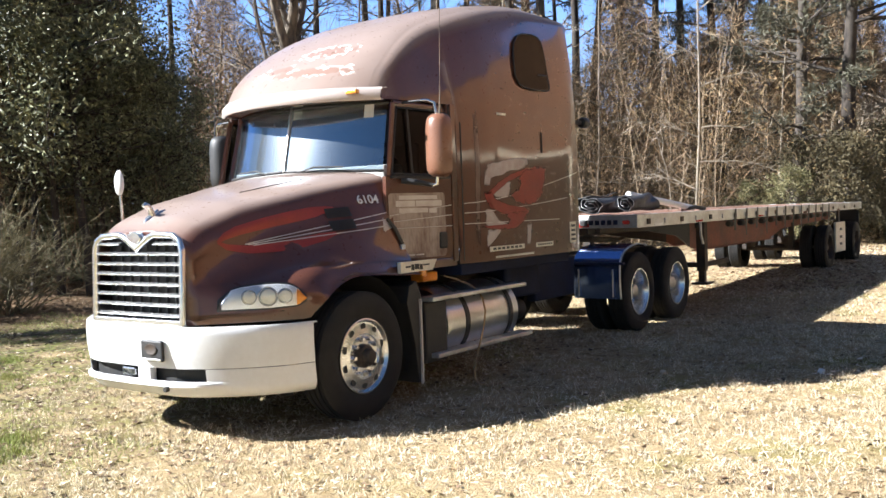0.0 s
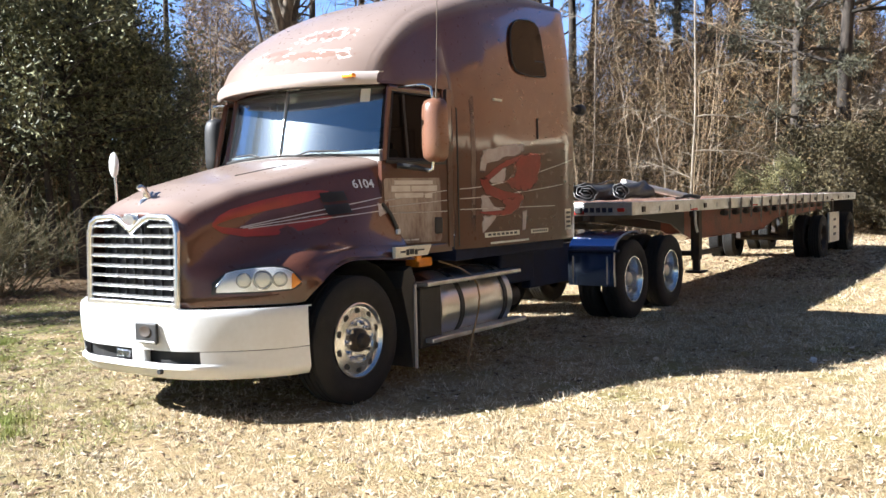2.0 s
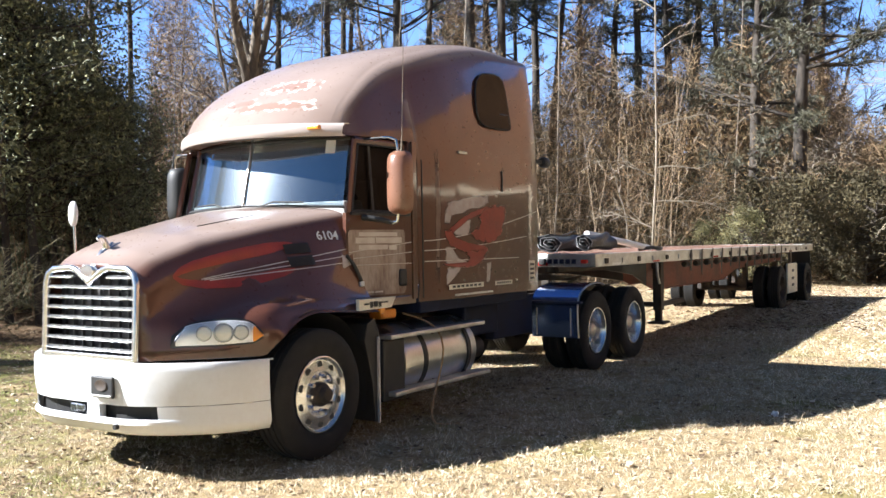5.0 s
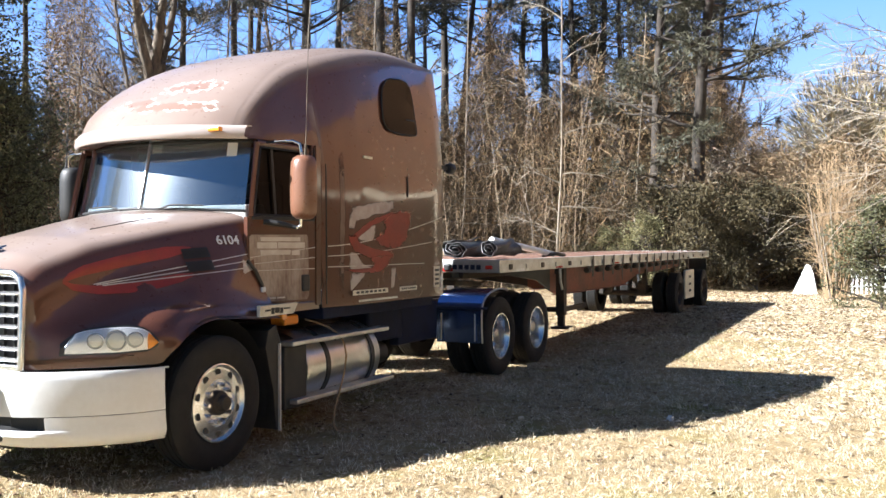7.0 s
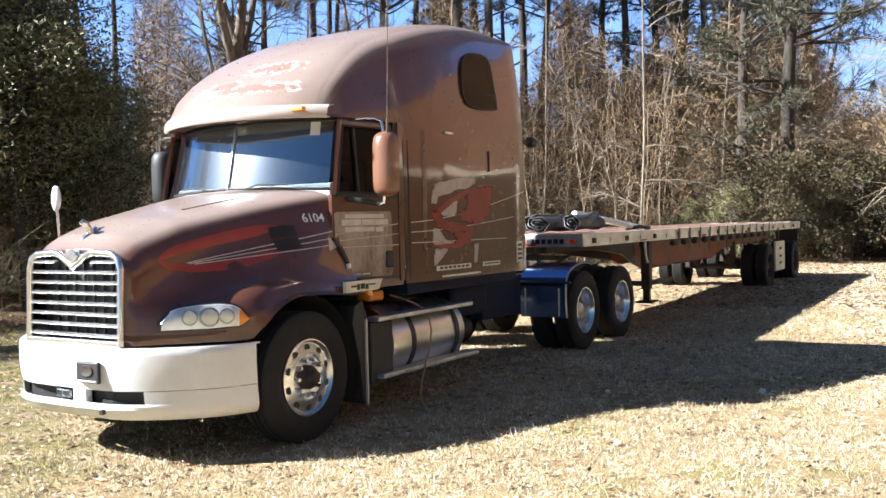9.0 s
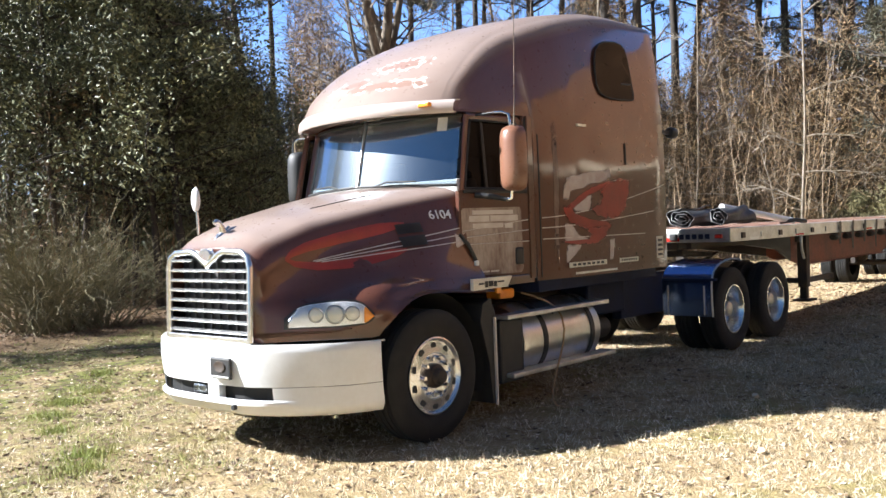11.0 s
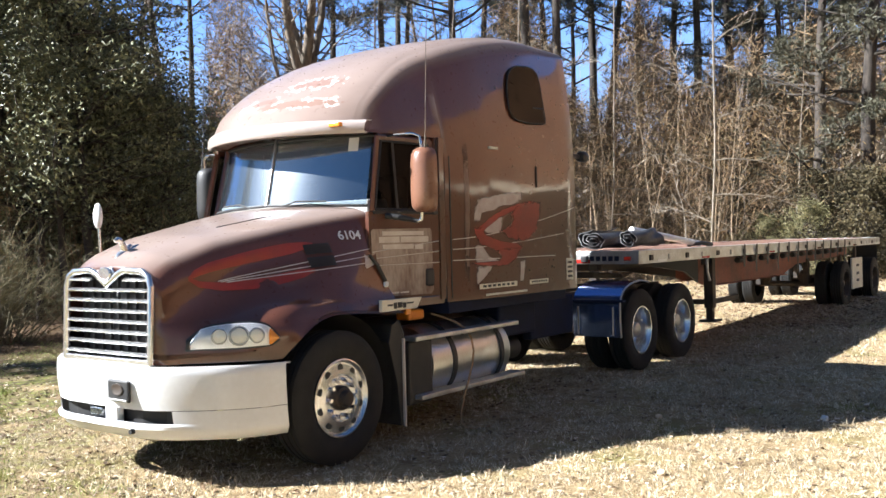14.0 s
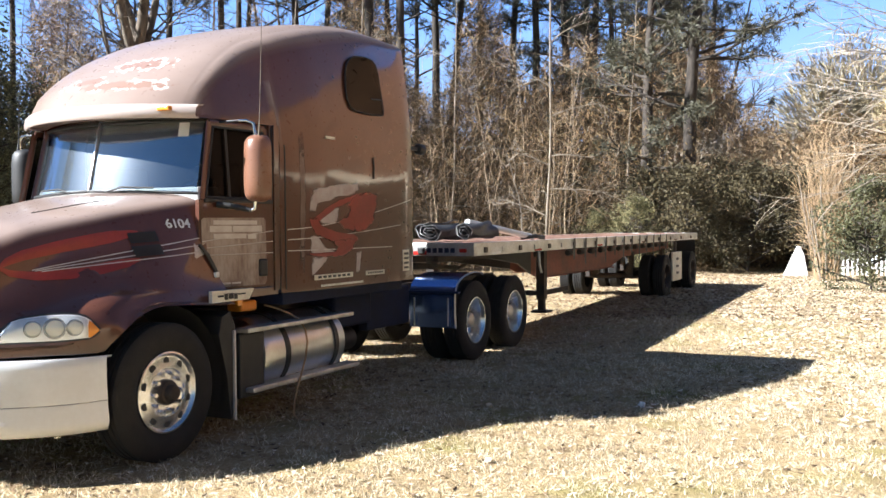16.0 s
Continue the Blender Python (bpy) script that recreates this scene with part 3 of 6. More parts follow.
# end caps either side of the slot
for s in (-1, 1):
    ys = [0.69, 0.72, 0.78, 0.84, 0.9, 0.95, 1.0, 1.05, 1.1, 1.15, 1.205]
    rows = [[(lerp(y, BUMP) + dx * (1 - 0.35 * y), s * y * (1 + dy), z) for y in ys] for dx, z, dy in [(0.018, 0.543, -0.004), (0.022, 0.50, -0.004), (0.03, 0.452, -0.004)]]
    part("bumper_end", thicken(grid(rows), 0.010), WHITE, bumper, smooth=45)
part("slot_backing", grid(bumper_skin([(0.10, 0.56, 0), (0.10, 0.43, 0)], [0, 0.2, 0.4, 0.6, 0.75, 0.9])), BLACK, bumper)
part("slot_bracket", box(-1.262, -1.20, -0.20, -0.06, 0.44, 0.555, 0.008), WHITE, bumper)
# clear block added in place of the grass seen through the slot
part("slot_lamp", box(-1.245, -1.18, 0.0, 0.16, 0.462, 0.53, 0.015), CLEAR, bumper, "clear block standing in for grass seen through the slot")
plate = part("plate_holder", box(-1.305, -1.278, -0.40, -0.16, 0.60, 0.755, 0.012), BLACK, tractor, "black plate holder with a blank oval")
bm = lathe([(0.0, -0.003), (0.036, -0.003), (0.042, -0.006), (0.05, -0.006), (0.055, 0.004)], (-1.308, -0.28, 0.69), "x", 28)
bmesh.ops.scale(bm, vec=(1, 1.3, 0.8), space=Matrix.Translation((1.308, 0.28, -0.69)), verts=bm.verts)
part("plate_ring", bm, STEEL, plate, smooth=40)
part("plate_rail", box(-1.312, -1.28, -0.385, -0.175, 0.606, 0.622, 0.004), ALU, plate)
part("tow_pin", lathe([(0.0, -0.01), (0.018, -0.01), (0.02, 0.02)], (-1.30, -0.42, 0.405), "x", 14), BLACK, bumper)

# unseen plate added to keep sun off the ground below the nose
part("under_tray", prism([(-1.18, -0.5), (-0.98, -0.85), (-0.66, -1.1), (-0.66, 1.1), (-0.98, 0.85), (-1.18, 0.5)], "z", 0.80, 0.815), BLACK, tractor)

# headlamps, laid on the wing's curve
for s in (-1, 1):
    def lamp_at(u, h, lift):
        yv = 0.72 + 0.405 * math.copysign(abs(u) ** 0.85, u)
        z = 0.965 + h
        hit = BONNET.ray_cast(Vector((-3.2, -yv, min(z, 1.0))), Vector((1, 0, 0)))
        x = hit[0].x if hit[0] else -0.6
        n = Vector((-0.75, -0.66, 0)).normalized()
        p = Vector((x + 0.25 * max(0.0, z - 1.06), -yv, z)) + n * lift
        return (p.x, p.y * -s, p.z)
    N = 16

    def lamp_grid(u0, u1, lift, shrink=0.0):
        rows = []
        for i in range(N + 1):
            u = u0 + (u1 - u0) * i / N
            hi = lerp(u, [(0, 0.055), (0.02, 0.10), (0.06, 0.132), (0.15, 0.152), (0.35, 0.165), (0.6, 0.168), (0.78, 0.155), (0.9, 0.118), (1.0, 0.06)]) - shrink
            lo = lerp(u, [(0, -0.004), (0.5, -0.006), (0.9, 0.004), (1.0, 0.045)]) + shrink
            rows.append([lamp_at(u, lo + (hi - lo) * k / 6, lift + 0.014 * math.sin(math.pi * k / 6)) for k in range(7)])
        return facing(grid(rows), (-0.7, s * 0.7, 0))
    seat = lamp_grid(-0.035, 1.0, 0.002, -0.013)
    unit = part("headlamp", lamp_grid(0.0, 1.0, 0.006), LAMPBODY, tractor, "headlamp unit with clear lens and amber corner", smooth=60)
    part("seat", seat, BLACK, unit, smooth=60)
    part("lens", lamp_grid(0.0, 0.86, 0.042, 0.004), CLEAR, unit, smooth=60)
    part("indicator", lamp_grid(0.87, 1.0, 0.016, 0.004), AMBER, unit, "amber indicator", smooth=60)
    for u, r in ((0.27, 0.050), (0.50, 0.064), (0.72, 0.050)):
        c = Vector(lamp_at(u, 0.08, 0.030))
        d = Vector((-0.72, s * 0.69, 0.02)).normalized()
        m = Matrix.Translation(c) @ d.to_track_quat("Z", "Y").to_matrix().to_4x4()
        bm = lathe([(0.0, -0.006), (r * 0.55, -0.003), (r * 0.92, 0.006), (r, 0.010), (r * 1.08, 0.004)], (0, 0, 0), "z", 24)
        bm.transform(m)
        part("reflector", bm, REFLECTOR, unit, smooth=50)
        bm = lathe([(r * 1.06, 0.002), (r * 1.1, 0.012), (r * 1.13, 0.012), (r * 1.15, 0.002)], (0, 0, 0), "z", 24, close=True)
        bm.transform(m)
        part("bezel", bm, BRIGHT, unit, smooth=50)

# cab and sleeper shell
SH_H = [(0.30, 2.68), (0.34, 2.73), (0.45, 2.85), (0.74, 3.045), (1.05, 3.215), (1.34, 3.35), (1.7, 3.485), (2.05, 3.59), (2.4, 3.67), (2.75, 3.725), (3.0, 3.74), (3.3, 3.735), (3.6, 3.72), (3.85, 3.715)]
SH_W = [(0.30, 1.00), (0.6, 1.06), (1.0, 1.095), (1.45, 1.125), (1.7, 1.175), (2.0, 1.215), (2.4, 1.225), (3.7, 1.225), (3.85, 1.205)]
SH_E = [(0.30, 0.10), (0.74, 0.16), (1.34, 0.24), (2.05, 0.26), (2.75, 0.22), (3.85, 0.09)]


def shell_row(s, zb):
    h, w, r = lerp(s, SH_H), lerp(s, SH_W), lerp(s, SH_E)
    crown = lerp(s, [(0.3, 0.03), (1.3, 0.07), (2.6, 0.07), (3.3, 0.035), (3.85, 0.01)])
    wt = w - lerp(s, [(0.3, 0.04), (1.2, 0.13), (2.4, 0.15), (3.85, 0.12)])
    pts = [(0, h + crown), (wt * 0.3, h + crown * 0.93), (wt * 0.6, h + crown * 0.65), (wt - r * 0.9, h + crown * 0.2)]
    for k in range(1, 8):
        a = math.pi / 2 * (1 - k / 8)
        pts.append((wt - r + r * math.cos(a) - 0.0, h - r + r * math.sin(a)))
    zt = h - r
    for k in range(1, 9):
        q = k / 8
        z = zt + (zb - zt) * q
        zz = max(0.0, min(1.0, (z - 2.35) / max(0.2, (zt - 2.35))))
        pts.append((w - (w - wt) * zz ** 1.6, z))
    bow = 0.36 * max(0.0, min(1.0, (1.45 - s) / 1.15)) ** 1.2
    return [(s + bow * min(1.0, y / w) ** 2.2, -y, z) for y, z in pts]


st_f = [0.30, 0.315, 0.34, 0.39, 0.45, 0.55, 0.66, 0.8, 0.95, 1.1, 1.25, 1.4, 1.495]
st_r = [1.505, 1.55, 1.6, 1.65, 1.7, 1.8, 1.9, 2.0, 2.15, 2.3, 2.45, 2.6, 2.75, 2.9, 3.05, 3.2, 3.35, 3.5, 3.65, 3.75, 3.82, 3.85]
rows = [shell_row(s, 2.60) for s in st_f] + [shell_row(s, 1.13) for s in st_r]
back = rows[-1]
rows.append([(3.87, y * 0.97, z - 0.02 if z > 2 else z) for x, y, z in back])
rows.append([(3.872, y * 0.5, 1.13 + (z - 1.13) * 0.97) for x, y, z in back])
nose = [(x + 0.03, y * 0.99, 2.60 + (z - 2.60) * 0.35) for x, y, z in rows[0]]
under = [(x + 0.16, y * 0.95, 2.605) for x, y, z in rows[0]]
bm = grid(mirrored([under, nose] + rows))
bmesh.ops.recalc_face_normals(bm, faces=bm.faces)
if sum(f.normal.z * f.calc_area() for f in bm.faces if f.calc_center_median().z > 3.3) < 0:
    bmesh.ops.reverse_faces(bm, faces=bm.faces[:])
SHELL = BVHTree.FromBMesh(bm)
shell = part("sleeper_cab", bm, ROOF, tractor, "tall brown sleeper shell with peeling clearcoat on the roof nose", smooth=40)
# faces turned up or forward get the painted sun brightness too
store_lit_fade(shell, lambda c, n: (max(n.z, -n.x) - 0.22) / 0.45 * (c.z > 2.62))

# visor lip over the windscreen
vis = []
for y in [k * 0.0655 for k in range(16)]:
    q = y / 0.98
    x = 0.235 + 0.37 * q ** 2.2
    vis.append([(x + 0.12, -y * 0.99, 2.71), (x + 0.03, -y, 2.70), (x, -y, 2.67), (x - 0.012, -y, 2.61), (x + 0.005, -y, 2.585), (x + 0.03, -y, 2.592)])
vrows = [[(p[0], -p[1], p[2]) for p in r] for r in reversed(vis)] + vis[1:]
part("visor", thicken(grid(vrows), 0.01), FADED, tractor, "faded brown sun visor", smooth=50)
for y in (-0.80,):
    part("marker_lamp", box(0.425, 0.475, y - 0.06, y + 0.06, 2.64, 2.675, 0.008), AMBER, tractor, "amber roof marker lamp")

# cab below the visor: cowl, pillars, doors
part("cowl", prism([(0.46, 1.93), (0.62, 1.97), (0.72, 1.95), (0.72, 1.2), (0.64, 1.2)], "y", -0.82, 0.82, bevel=0.01), BLACK, tractor)


def screen(y, v):
    """A point of the windscreen: v = 0 at its foot, 1 at its head."""
    q = abs(y) / 0.95
    return (0.42 + 0.25 * q ** 2.2 + 0.14 * v, y * (1 - 0.03 * v), 2.02 + 0.585 * v - 0.03 * q * (1 - v))


ws = part("windscreen", facing(grid([[screen(y, v / 6) for v in range(7)] for y in [-0.93 + 0.0465 * k for k in range(41)]]), (-1, 0, 0)), GLASS, tractor, "two-piece windscreen reflecting the sky", smooth=60)
ws.visible_shadow = False
seal = bmesh.new()
tube([screen(-0.94 + 0.047 * k, 0.0) for k in range(41)], 0.014, 6, seal)
tube([screen(-0.94 + 0.047 * k, 0.97) for k in range(41)], 0.014, 6, seal)
part("seal", seal, BLACK, ws, smooth=60)
bm = tube([(p[0] - 0.006, p[1], p[2]) for p in (screen(0, v / 6) for v in range(7))], 0.014, 6)
part("divider", bm, ALU, ws, "bright centre strip", smooth=60)
for s in (-1, 1):
    bm = tube([(p[0] + 0.02, p[1] + s * 0.03, p[2]) for p in (screen(s * 0.95, v / 6 - 0.02) for v in range(7))], [0.026] * 6 + [0.03], 8)
    part("pillar", bm, PAINT, tractor, smooth=60)
    # wiper
    bm = tube([(screen(s * 0.18, 0.0)[0] - 0.03, s * 0.20, 2.005), (screen(s * 0.3, 0.06)[0] - 0.03, s * 0.36, 2.045), (screen(s * 0.6, 0.04)[0] - 0.03, s * 0.64, 2.035)], 0.008, 6)
    part("wiper", bm, BLACK, tractor, smooth=60)
bm = bmesh.new()
bm.faces.new([bm.verts.new((x - 0.004, y, z)) for x, y, z in [screen(-0.83, 0.76), screen(-0.75, 0.76), screen(-0.75, 0.95), screen(-0.83, 0.95)]])
part("sticker", thicken(bm, 0.001), WHITE, ws, "small pale sticker")

# doors, with a window opening that goes through

def door_y(z):
    return 1.125 - 0.05 * max(0.0, (z - 1.92) / 0.68) ** 1.2


def taper(bm):
    """Draws the cab's flank in towards the windscreen."""
    for v in bm.verts:
        v.co.y -= math.copysign(0.08 * max(0.0, (1.41 - v.co.x) / 0.835), v.co.y)
    return bm


def mirror_shell(s):
    """A tall housing, full and round in front, with a flat back towards its glass."""
    rows = []
    for z, k in ((1.915, 0.30), (1.925, 0.62), (1.945, 0.84), (1.98, 0.96), (2.06, 1.0), (2.2, 1.0), (2.32, 0.99), (2.395, 0.94), (2.435, 0.80), (2.455, 0.55), (2.462, 0.25)):
        row = []
        for j in range(21):
            a = math.pi * j / 20
            row.append((0.93 - 0.135 * k * math.sin(a) ** 0.75, s * 1.36 - 0.118 * k * math.cos(a), z))
        rows.append(row)
    bm = grid(rows)
    for row in (rows[0], rows[-1]):
        bm.faces.new([bm.verts.new(p) for p in row])
    bm.faces.new([bm.verts.new(r[0]) for r in rows] + [bm.verts.new(r[-1]) for r in reversed(rows)])
    bmesh.ops.remove_doubles(bm, verts=bm.verts, dist=1e-4)
    bmesh.ops.recalc_face_normals(bm, faces=bm.faces)
    return bm


for s in (-1, 1):
    def face(poly, bm=None, inset=0.0):
        bm = bm or bmesh.new()
        outer = [bm.verts.new((x, s * (door_y(z) - inset), z)) for x, z in poly]
        bm.faces.new(outer)
        return bm
    f0, r0, zb, zt, belt = 0.575, 1.41, 1.20, 2.595, 1.935
    lower = face([(f0 - 0.02, belt), (f0 - 0.02, 1.42), (f0 + 0.05, 1.27), (f0 + 0.12, zb), (r0, zb), (r0, belt)])
    door = part("door", taper(thicken(lower, 0.035)), PAINT, tractor, "brown driver's door with scuffed panel and a dark window")
    # window frame
    for a, b, w in (((f0 + 0.03, belt), (f0 + 0.16, zt - 0.03), 0.035), ((f0 + 0.16, zt - 0.03), (r0 - 0.035, zt - 0.03), 0.03), ((r0 - 0.035, zt - 0.03), (r0 - 0.03, belt), 0.035), ((f0 + 0.33, belt), (f0 + 0.33, zt - 0.04), 0.014)):
        bm = tube([(a[0], s * (door_y(a[1]) - 0.006), a[1]), (b[0], s * (door_y(b[1]) - 0.006), b[1])], w, 8)
        for v in bm.verts:
            y0 = s * (door_y(v.co.z) - 0.006)
            v.co.y = y0 + (v.co.y - y0) * 0.3
        part("window_frame", taper(bm), PAINT if w > 0.02 else BLACK, door, smooth=60)
    pane = face([(f0 + 0.05, belt), (f0 + 0.17, zt - 0.05), (r0 - 0.05, zt - 0.05), (r0 - 0.05, belt)], inset=0.03)
    pn = part("window_pane", facing(taper(pane), (0, s, 0)), SIDEGLASS, door)
    pn.visible_shadow = False
    loop = [(f0 + 0.055, belt + 0.02), (f0 + 0.185, zt - 0.065), (r0 - 0.07, zt - 0.065), (r0 - 0.068, belt + 0.02), (f0 + 0.055, belt + 0.02)]
    part("window_rubber", taper(tube([(x, s * (door_y(z) + 0.001), z) for x, z in loop], 0.011, 6)), BLACK, door)
    part("belt_rubber", taper(box(f0 + 0.03, r0 - 0.02, s * 1.132 - 0.012, s * 1.132 + 0.012, 1.915, 1.945, 0.006)), BLACK, door)
    part("handle", taper(box(1.22, 1.32, s * 1.128 - 0.02, s * 1.128 + 0.008, 1.29, 1.44, 0.018)), BLACK, door, "black recessed door handle")
    part("door_seam", box(r0 + 0.004, r0 + 0.022, s * 1.105 - 0.01, s * 1.105 + 0.01, 1.2, 2.58, 0.003), BLACK, door)
    part("side_panel", box(1.425, 1.50, s * 1.12 - 0.012, s * 1.12 + 0.012, 1.16, 2.60, 0.004), PAINT, tractor)
    part("rear_pillar", box(1.40, 1.50, s * 1.085 - 0.02, s * 1.085 + 0.02, 1.16, 2.60, 0.004), PAINT, tractor)
    # side skirt step panel under the door
    part("sill", prism([(0.58, 1.195), (1.49, 1.195), (1.49, 1.12), (0.72, 1.12), (0.62, 1.15)], "y", s * 1.0, s * 1.118, bevel=0.006), PAINT, tractor)
    # mirror: a brown shell on an arm
    mir = part("mirror", mirror_shell(s), MIRRORPAINT if s < 0 else BLACK, tractor, "tall brown door mirror on a tubular arm" if s < 0 else "tall dark door mirror on a tubular arm", smooth=50)
    part("mirror_glass", box(0.928, 0.935, s * 1.36 - 0.095, s * 1.36 + 0.095, 1.96, 2.40, 0.002), CHROME, mir)
    bm = tube([(0.83, s * 1.235, 2.575), (0.84, s * 1.30, 2.572), (0.86, s * 1.352, 2.55), (0.87, s * 1.36, 2.45)], 0.013, 8)
    part("arm_bracket", tube([(0.83, s * 1.24, 2.575), (0.81, s * 1.05, 2.57)], 0.010, 6), BLACK, mir)
    part("mirror_arm", bm, CHROME, mir, "bright mirror arm", smooth=60)
    bm = tube([(0.86, s * 1.36, 1.92), (0.865, s * 1.355, 1.86), (0.85, s * 1.31, 1.845)], 0.015, 8)
    part("mirror_arm", bm, CHROME, mir, "bright mirror arm", smooth=60)
    bm = tube([(0.855, s * 1.325, 1.848), (0.82, s * 1.22, 1.875), (0.74, s * 1.07, 1.90)], [0.016, 0.024, 0.026], 8)
    part("mirror_arm", bm, BLACK, mir, "black lower mirror arm", smooth=60)
    bm = tube([(0.87, s * 1.40, 2.45), (0.88, s * 1.40, 2.60), (0.92, s * 1.40, 3.4), (1.02, s * 1.40, 4.35)], [0.012, 0.0038, 0.003, 0.002], 6)
    part("aerial", bm, BLACK if s > 0 else GREYBARK, mir, "thin whip aerial", smooth=60)
# bonnet mirror on the far wing
bm = tube([(-0.52, 0.98, 1.16), (-0.56, 1.0, 1.5), (-0.56, 1.02, 1.86)], 0.013, 8)
hm = part("wing_mirror", bm, CHROME, tractor, "round convex mirror on a stalk", smooth=60)
bm = lathe([(0.0, -0.03), (0.06, -0.025), (0.095, -0.01), (0.10, 0.004), (0.09, 0.012)], (-0.56, 1.03, 1.96), "x", 28)
bmesh.ops.scale(bm, vec=(1, 0.58, 1.12), space=Matrix.Translation((0.56, -1.03, -1.96)), verts=bm.verts)
part("mirror_head", bm, WHITE, hm, smooth=50)

# inside the cab
part("dashboard", prism([(0.69, 2.045), (0.94, 2.055), (0.99, 1.95), (0.94, 1.5), (0.70, 1.4)], "y", -0.92, 0.92, bevel=0.015), DASH, tractor)
bm = lathe([(0.19, -0.014), (0.206, 0.0), (0.19, 0.014), (0.176, 0.0)], (0, 0, 0), "z", 28, close=True)
for a in (0.5, 2.6, 4.7):
    tube([(0, 0, -0.02), (0.19 * math.cos(a), 0.19 * math.sin(a), 0)], 0.014, 6, bm)
bm.transform(Matrix.Translation((1.05, -0.55, 2.03)) @ Matrix.Rotation(radians(-35), 4, "Y"))
part("steering_wheel", bm, BLACK, tractor, smooth=60)
for y in (-0.55, 0.55):
    part("driver_seat", box(1.30, 1.43, y - 0.24, y + 0.24, 1.5, 2.28, 0.05, seg=3), SEATCLOTH, tractor, smooth=60)
part("cab_floor", box(0.64, 1.52, -1.05, 1.05, 1.16, 1.2, 0.004), BLACK, tractor)
part("cab_back", box(1.47, 1.495, -1.05, 1.05, 1.2, 2.62, 0.004), SEATCLOTH, tractor)

# sleeper window, vents and trim on both flanks
for s in (-1, 1):
    def flank(x, z, lift):
        h = SHELL.ray_cast(Vector((x, -3.0, z)), Vector((0, 1, 0)))
        return (x, s * -(h[0].y - lift), z)
    outline = [(2.545, 2.97), (2.55, 3.10), (2.575, 3.22), (2.625, 3.32), (2.70, 3.385), (2.80, 3.425), (3.02, 3.45), (3.15, 3.44), (3.215, 3.40), (3.24, 3.30), (3.245, 3.06), (3.25, 2.92), (3.235, 2.88), (3.18, 2.865), (2.90, 2.85), (2.68, 2.86), (2.59, 2.885)]
    low_y, high_y = flank(2.84, 2.87, 0.012)[1], flank(2.84, 3.38, 0.012)[1]

    def pane_at(x, z, sink=0.0):
        return (x, low_y + (high_y - low_y) * (z - 2.87) / 0.51 - s * sink, z)
    bm = bmesh.new()
    bm.faces.new([bm.verts.new(pane_at(x, z)) for x, z in outline])
    win = part("sleeper_window", thicken(bm, 0.006), DARKGLASS, tractor, "tinted sleeper window with rounded corners")
    part("gasket", tube([pane_at(x, z) for x, z in outline + outline[:2]], 0.009, 6), BLACK, win, smooth=60)
    bm = bmesh.new()
    bm.faces.new([bm.verts.new(pane_at(x, z, 0.008)) for x, z in outline])
    part("backing", bm, BLACK, win)
    part("slider_bar", tube([pane_at(3.02, 3.02), pane_at(3.225, 3.03)], 0.010, 6), BLACK, win)
    part("slider_bar", tube([pane_at(3.225, 3.04), pane_at(3.23, 2.89)], 0.010, 6), BLACK, win)
    part("seam", tube([flank(1.56, 1.16 + 0.16 * k, 0.002) for k in range(9)], 0.007, 5), BLACK, shell)
    part("side_vent", tube([flank(2.97, 2.20 + 0.036 * k, 0.004) for k in range(7)], 0.012, 6), BLACK, shell)
# bonnet flank vent
for z0 in (1.535, 1.635):
    ob = band("vent", BONNET, [(-0.01 + 0.0215 * k, z0 + 0.0015 * k) for k in range(11)], 0.078, BLACK, bonnet, "dark louvred bonnet vent", 0.012)
    for dz in (-0.02, 0.0, 0.02):
        band("slat", BONNET, [(0.0 + 0.02 * k, z0 + dz + 0.0015 * k) for k in range(10)], 0.008, BLACK, ob, lift=0.018)

# chassis
part("frame_rail", box(-0.9, 7.9, -0.46, -0.37, 0.72, 0.99, 0.008), STEEL, tractor)
part("frame_rail", box(-0.9, 7.9, 0.37, 0.46, 0.72, 0.99, 0.008), STEEL, tractor)
for x in (-0.8, 1.2, 2.8, 4.2, 6.2, 7.8):
    part("cross_member", box(x - 0.06, x + 0.06, -0.37, 0.37, 0.74, 0.97, 0.008), STEEL, tractor)
part("radiator", box(-1.04, -0.92, -0.47, 0.47, 0.36, 1.40, 0.01), BLACK, tractor)
part("engine", box(-0.7, 1.0, -0.33, 0.33, 0.62, 1.35, 0.05), STEEL, tractor)
part("under_sleeper", box(1.55, 3.75, -1.12, 1.12, 1.02, 1.13, 0.01), DARKBLUE, tractor, "dark blue sleeper subframe")
part("under_sleeper", box(2.8, 3.55, -0.85, -0.5, 0.66, 1.02, 0.03), DARKBLUE, tractor, "dark blue steel box behind the tank")
part("trim_strip", box(2.0, 2.75, -1.229, -1.222, 1.155, 1.175, 0.002), RAWALU, shell)
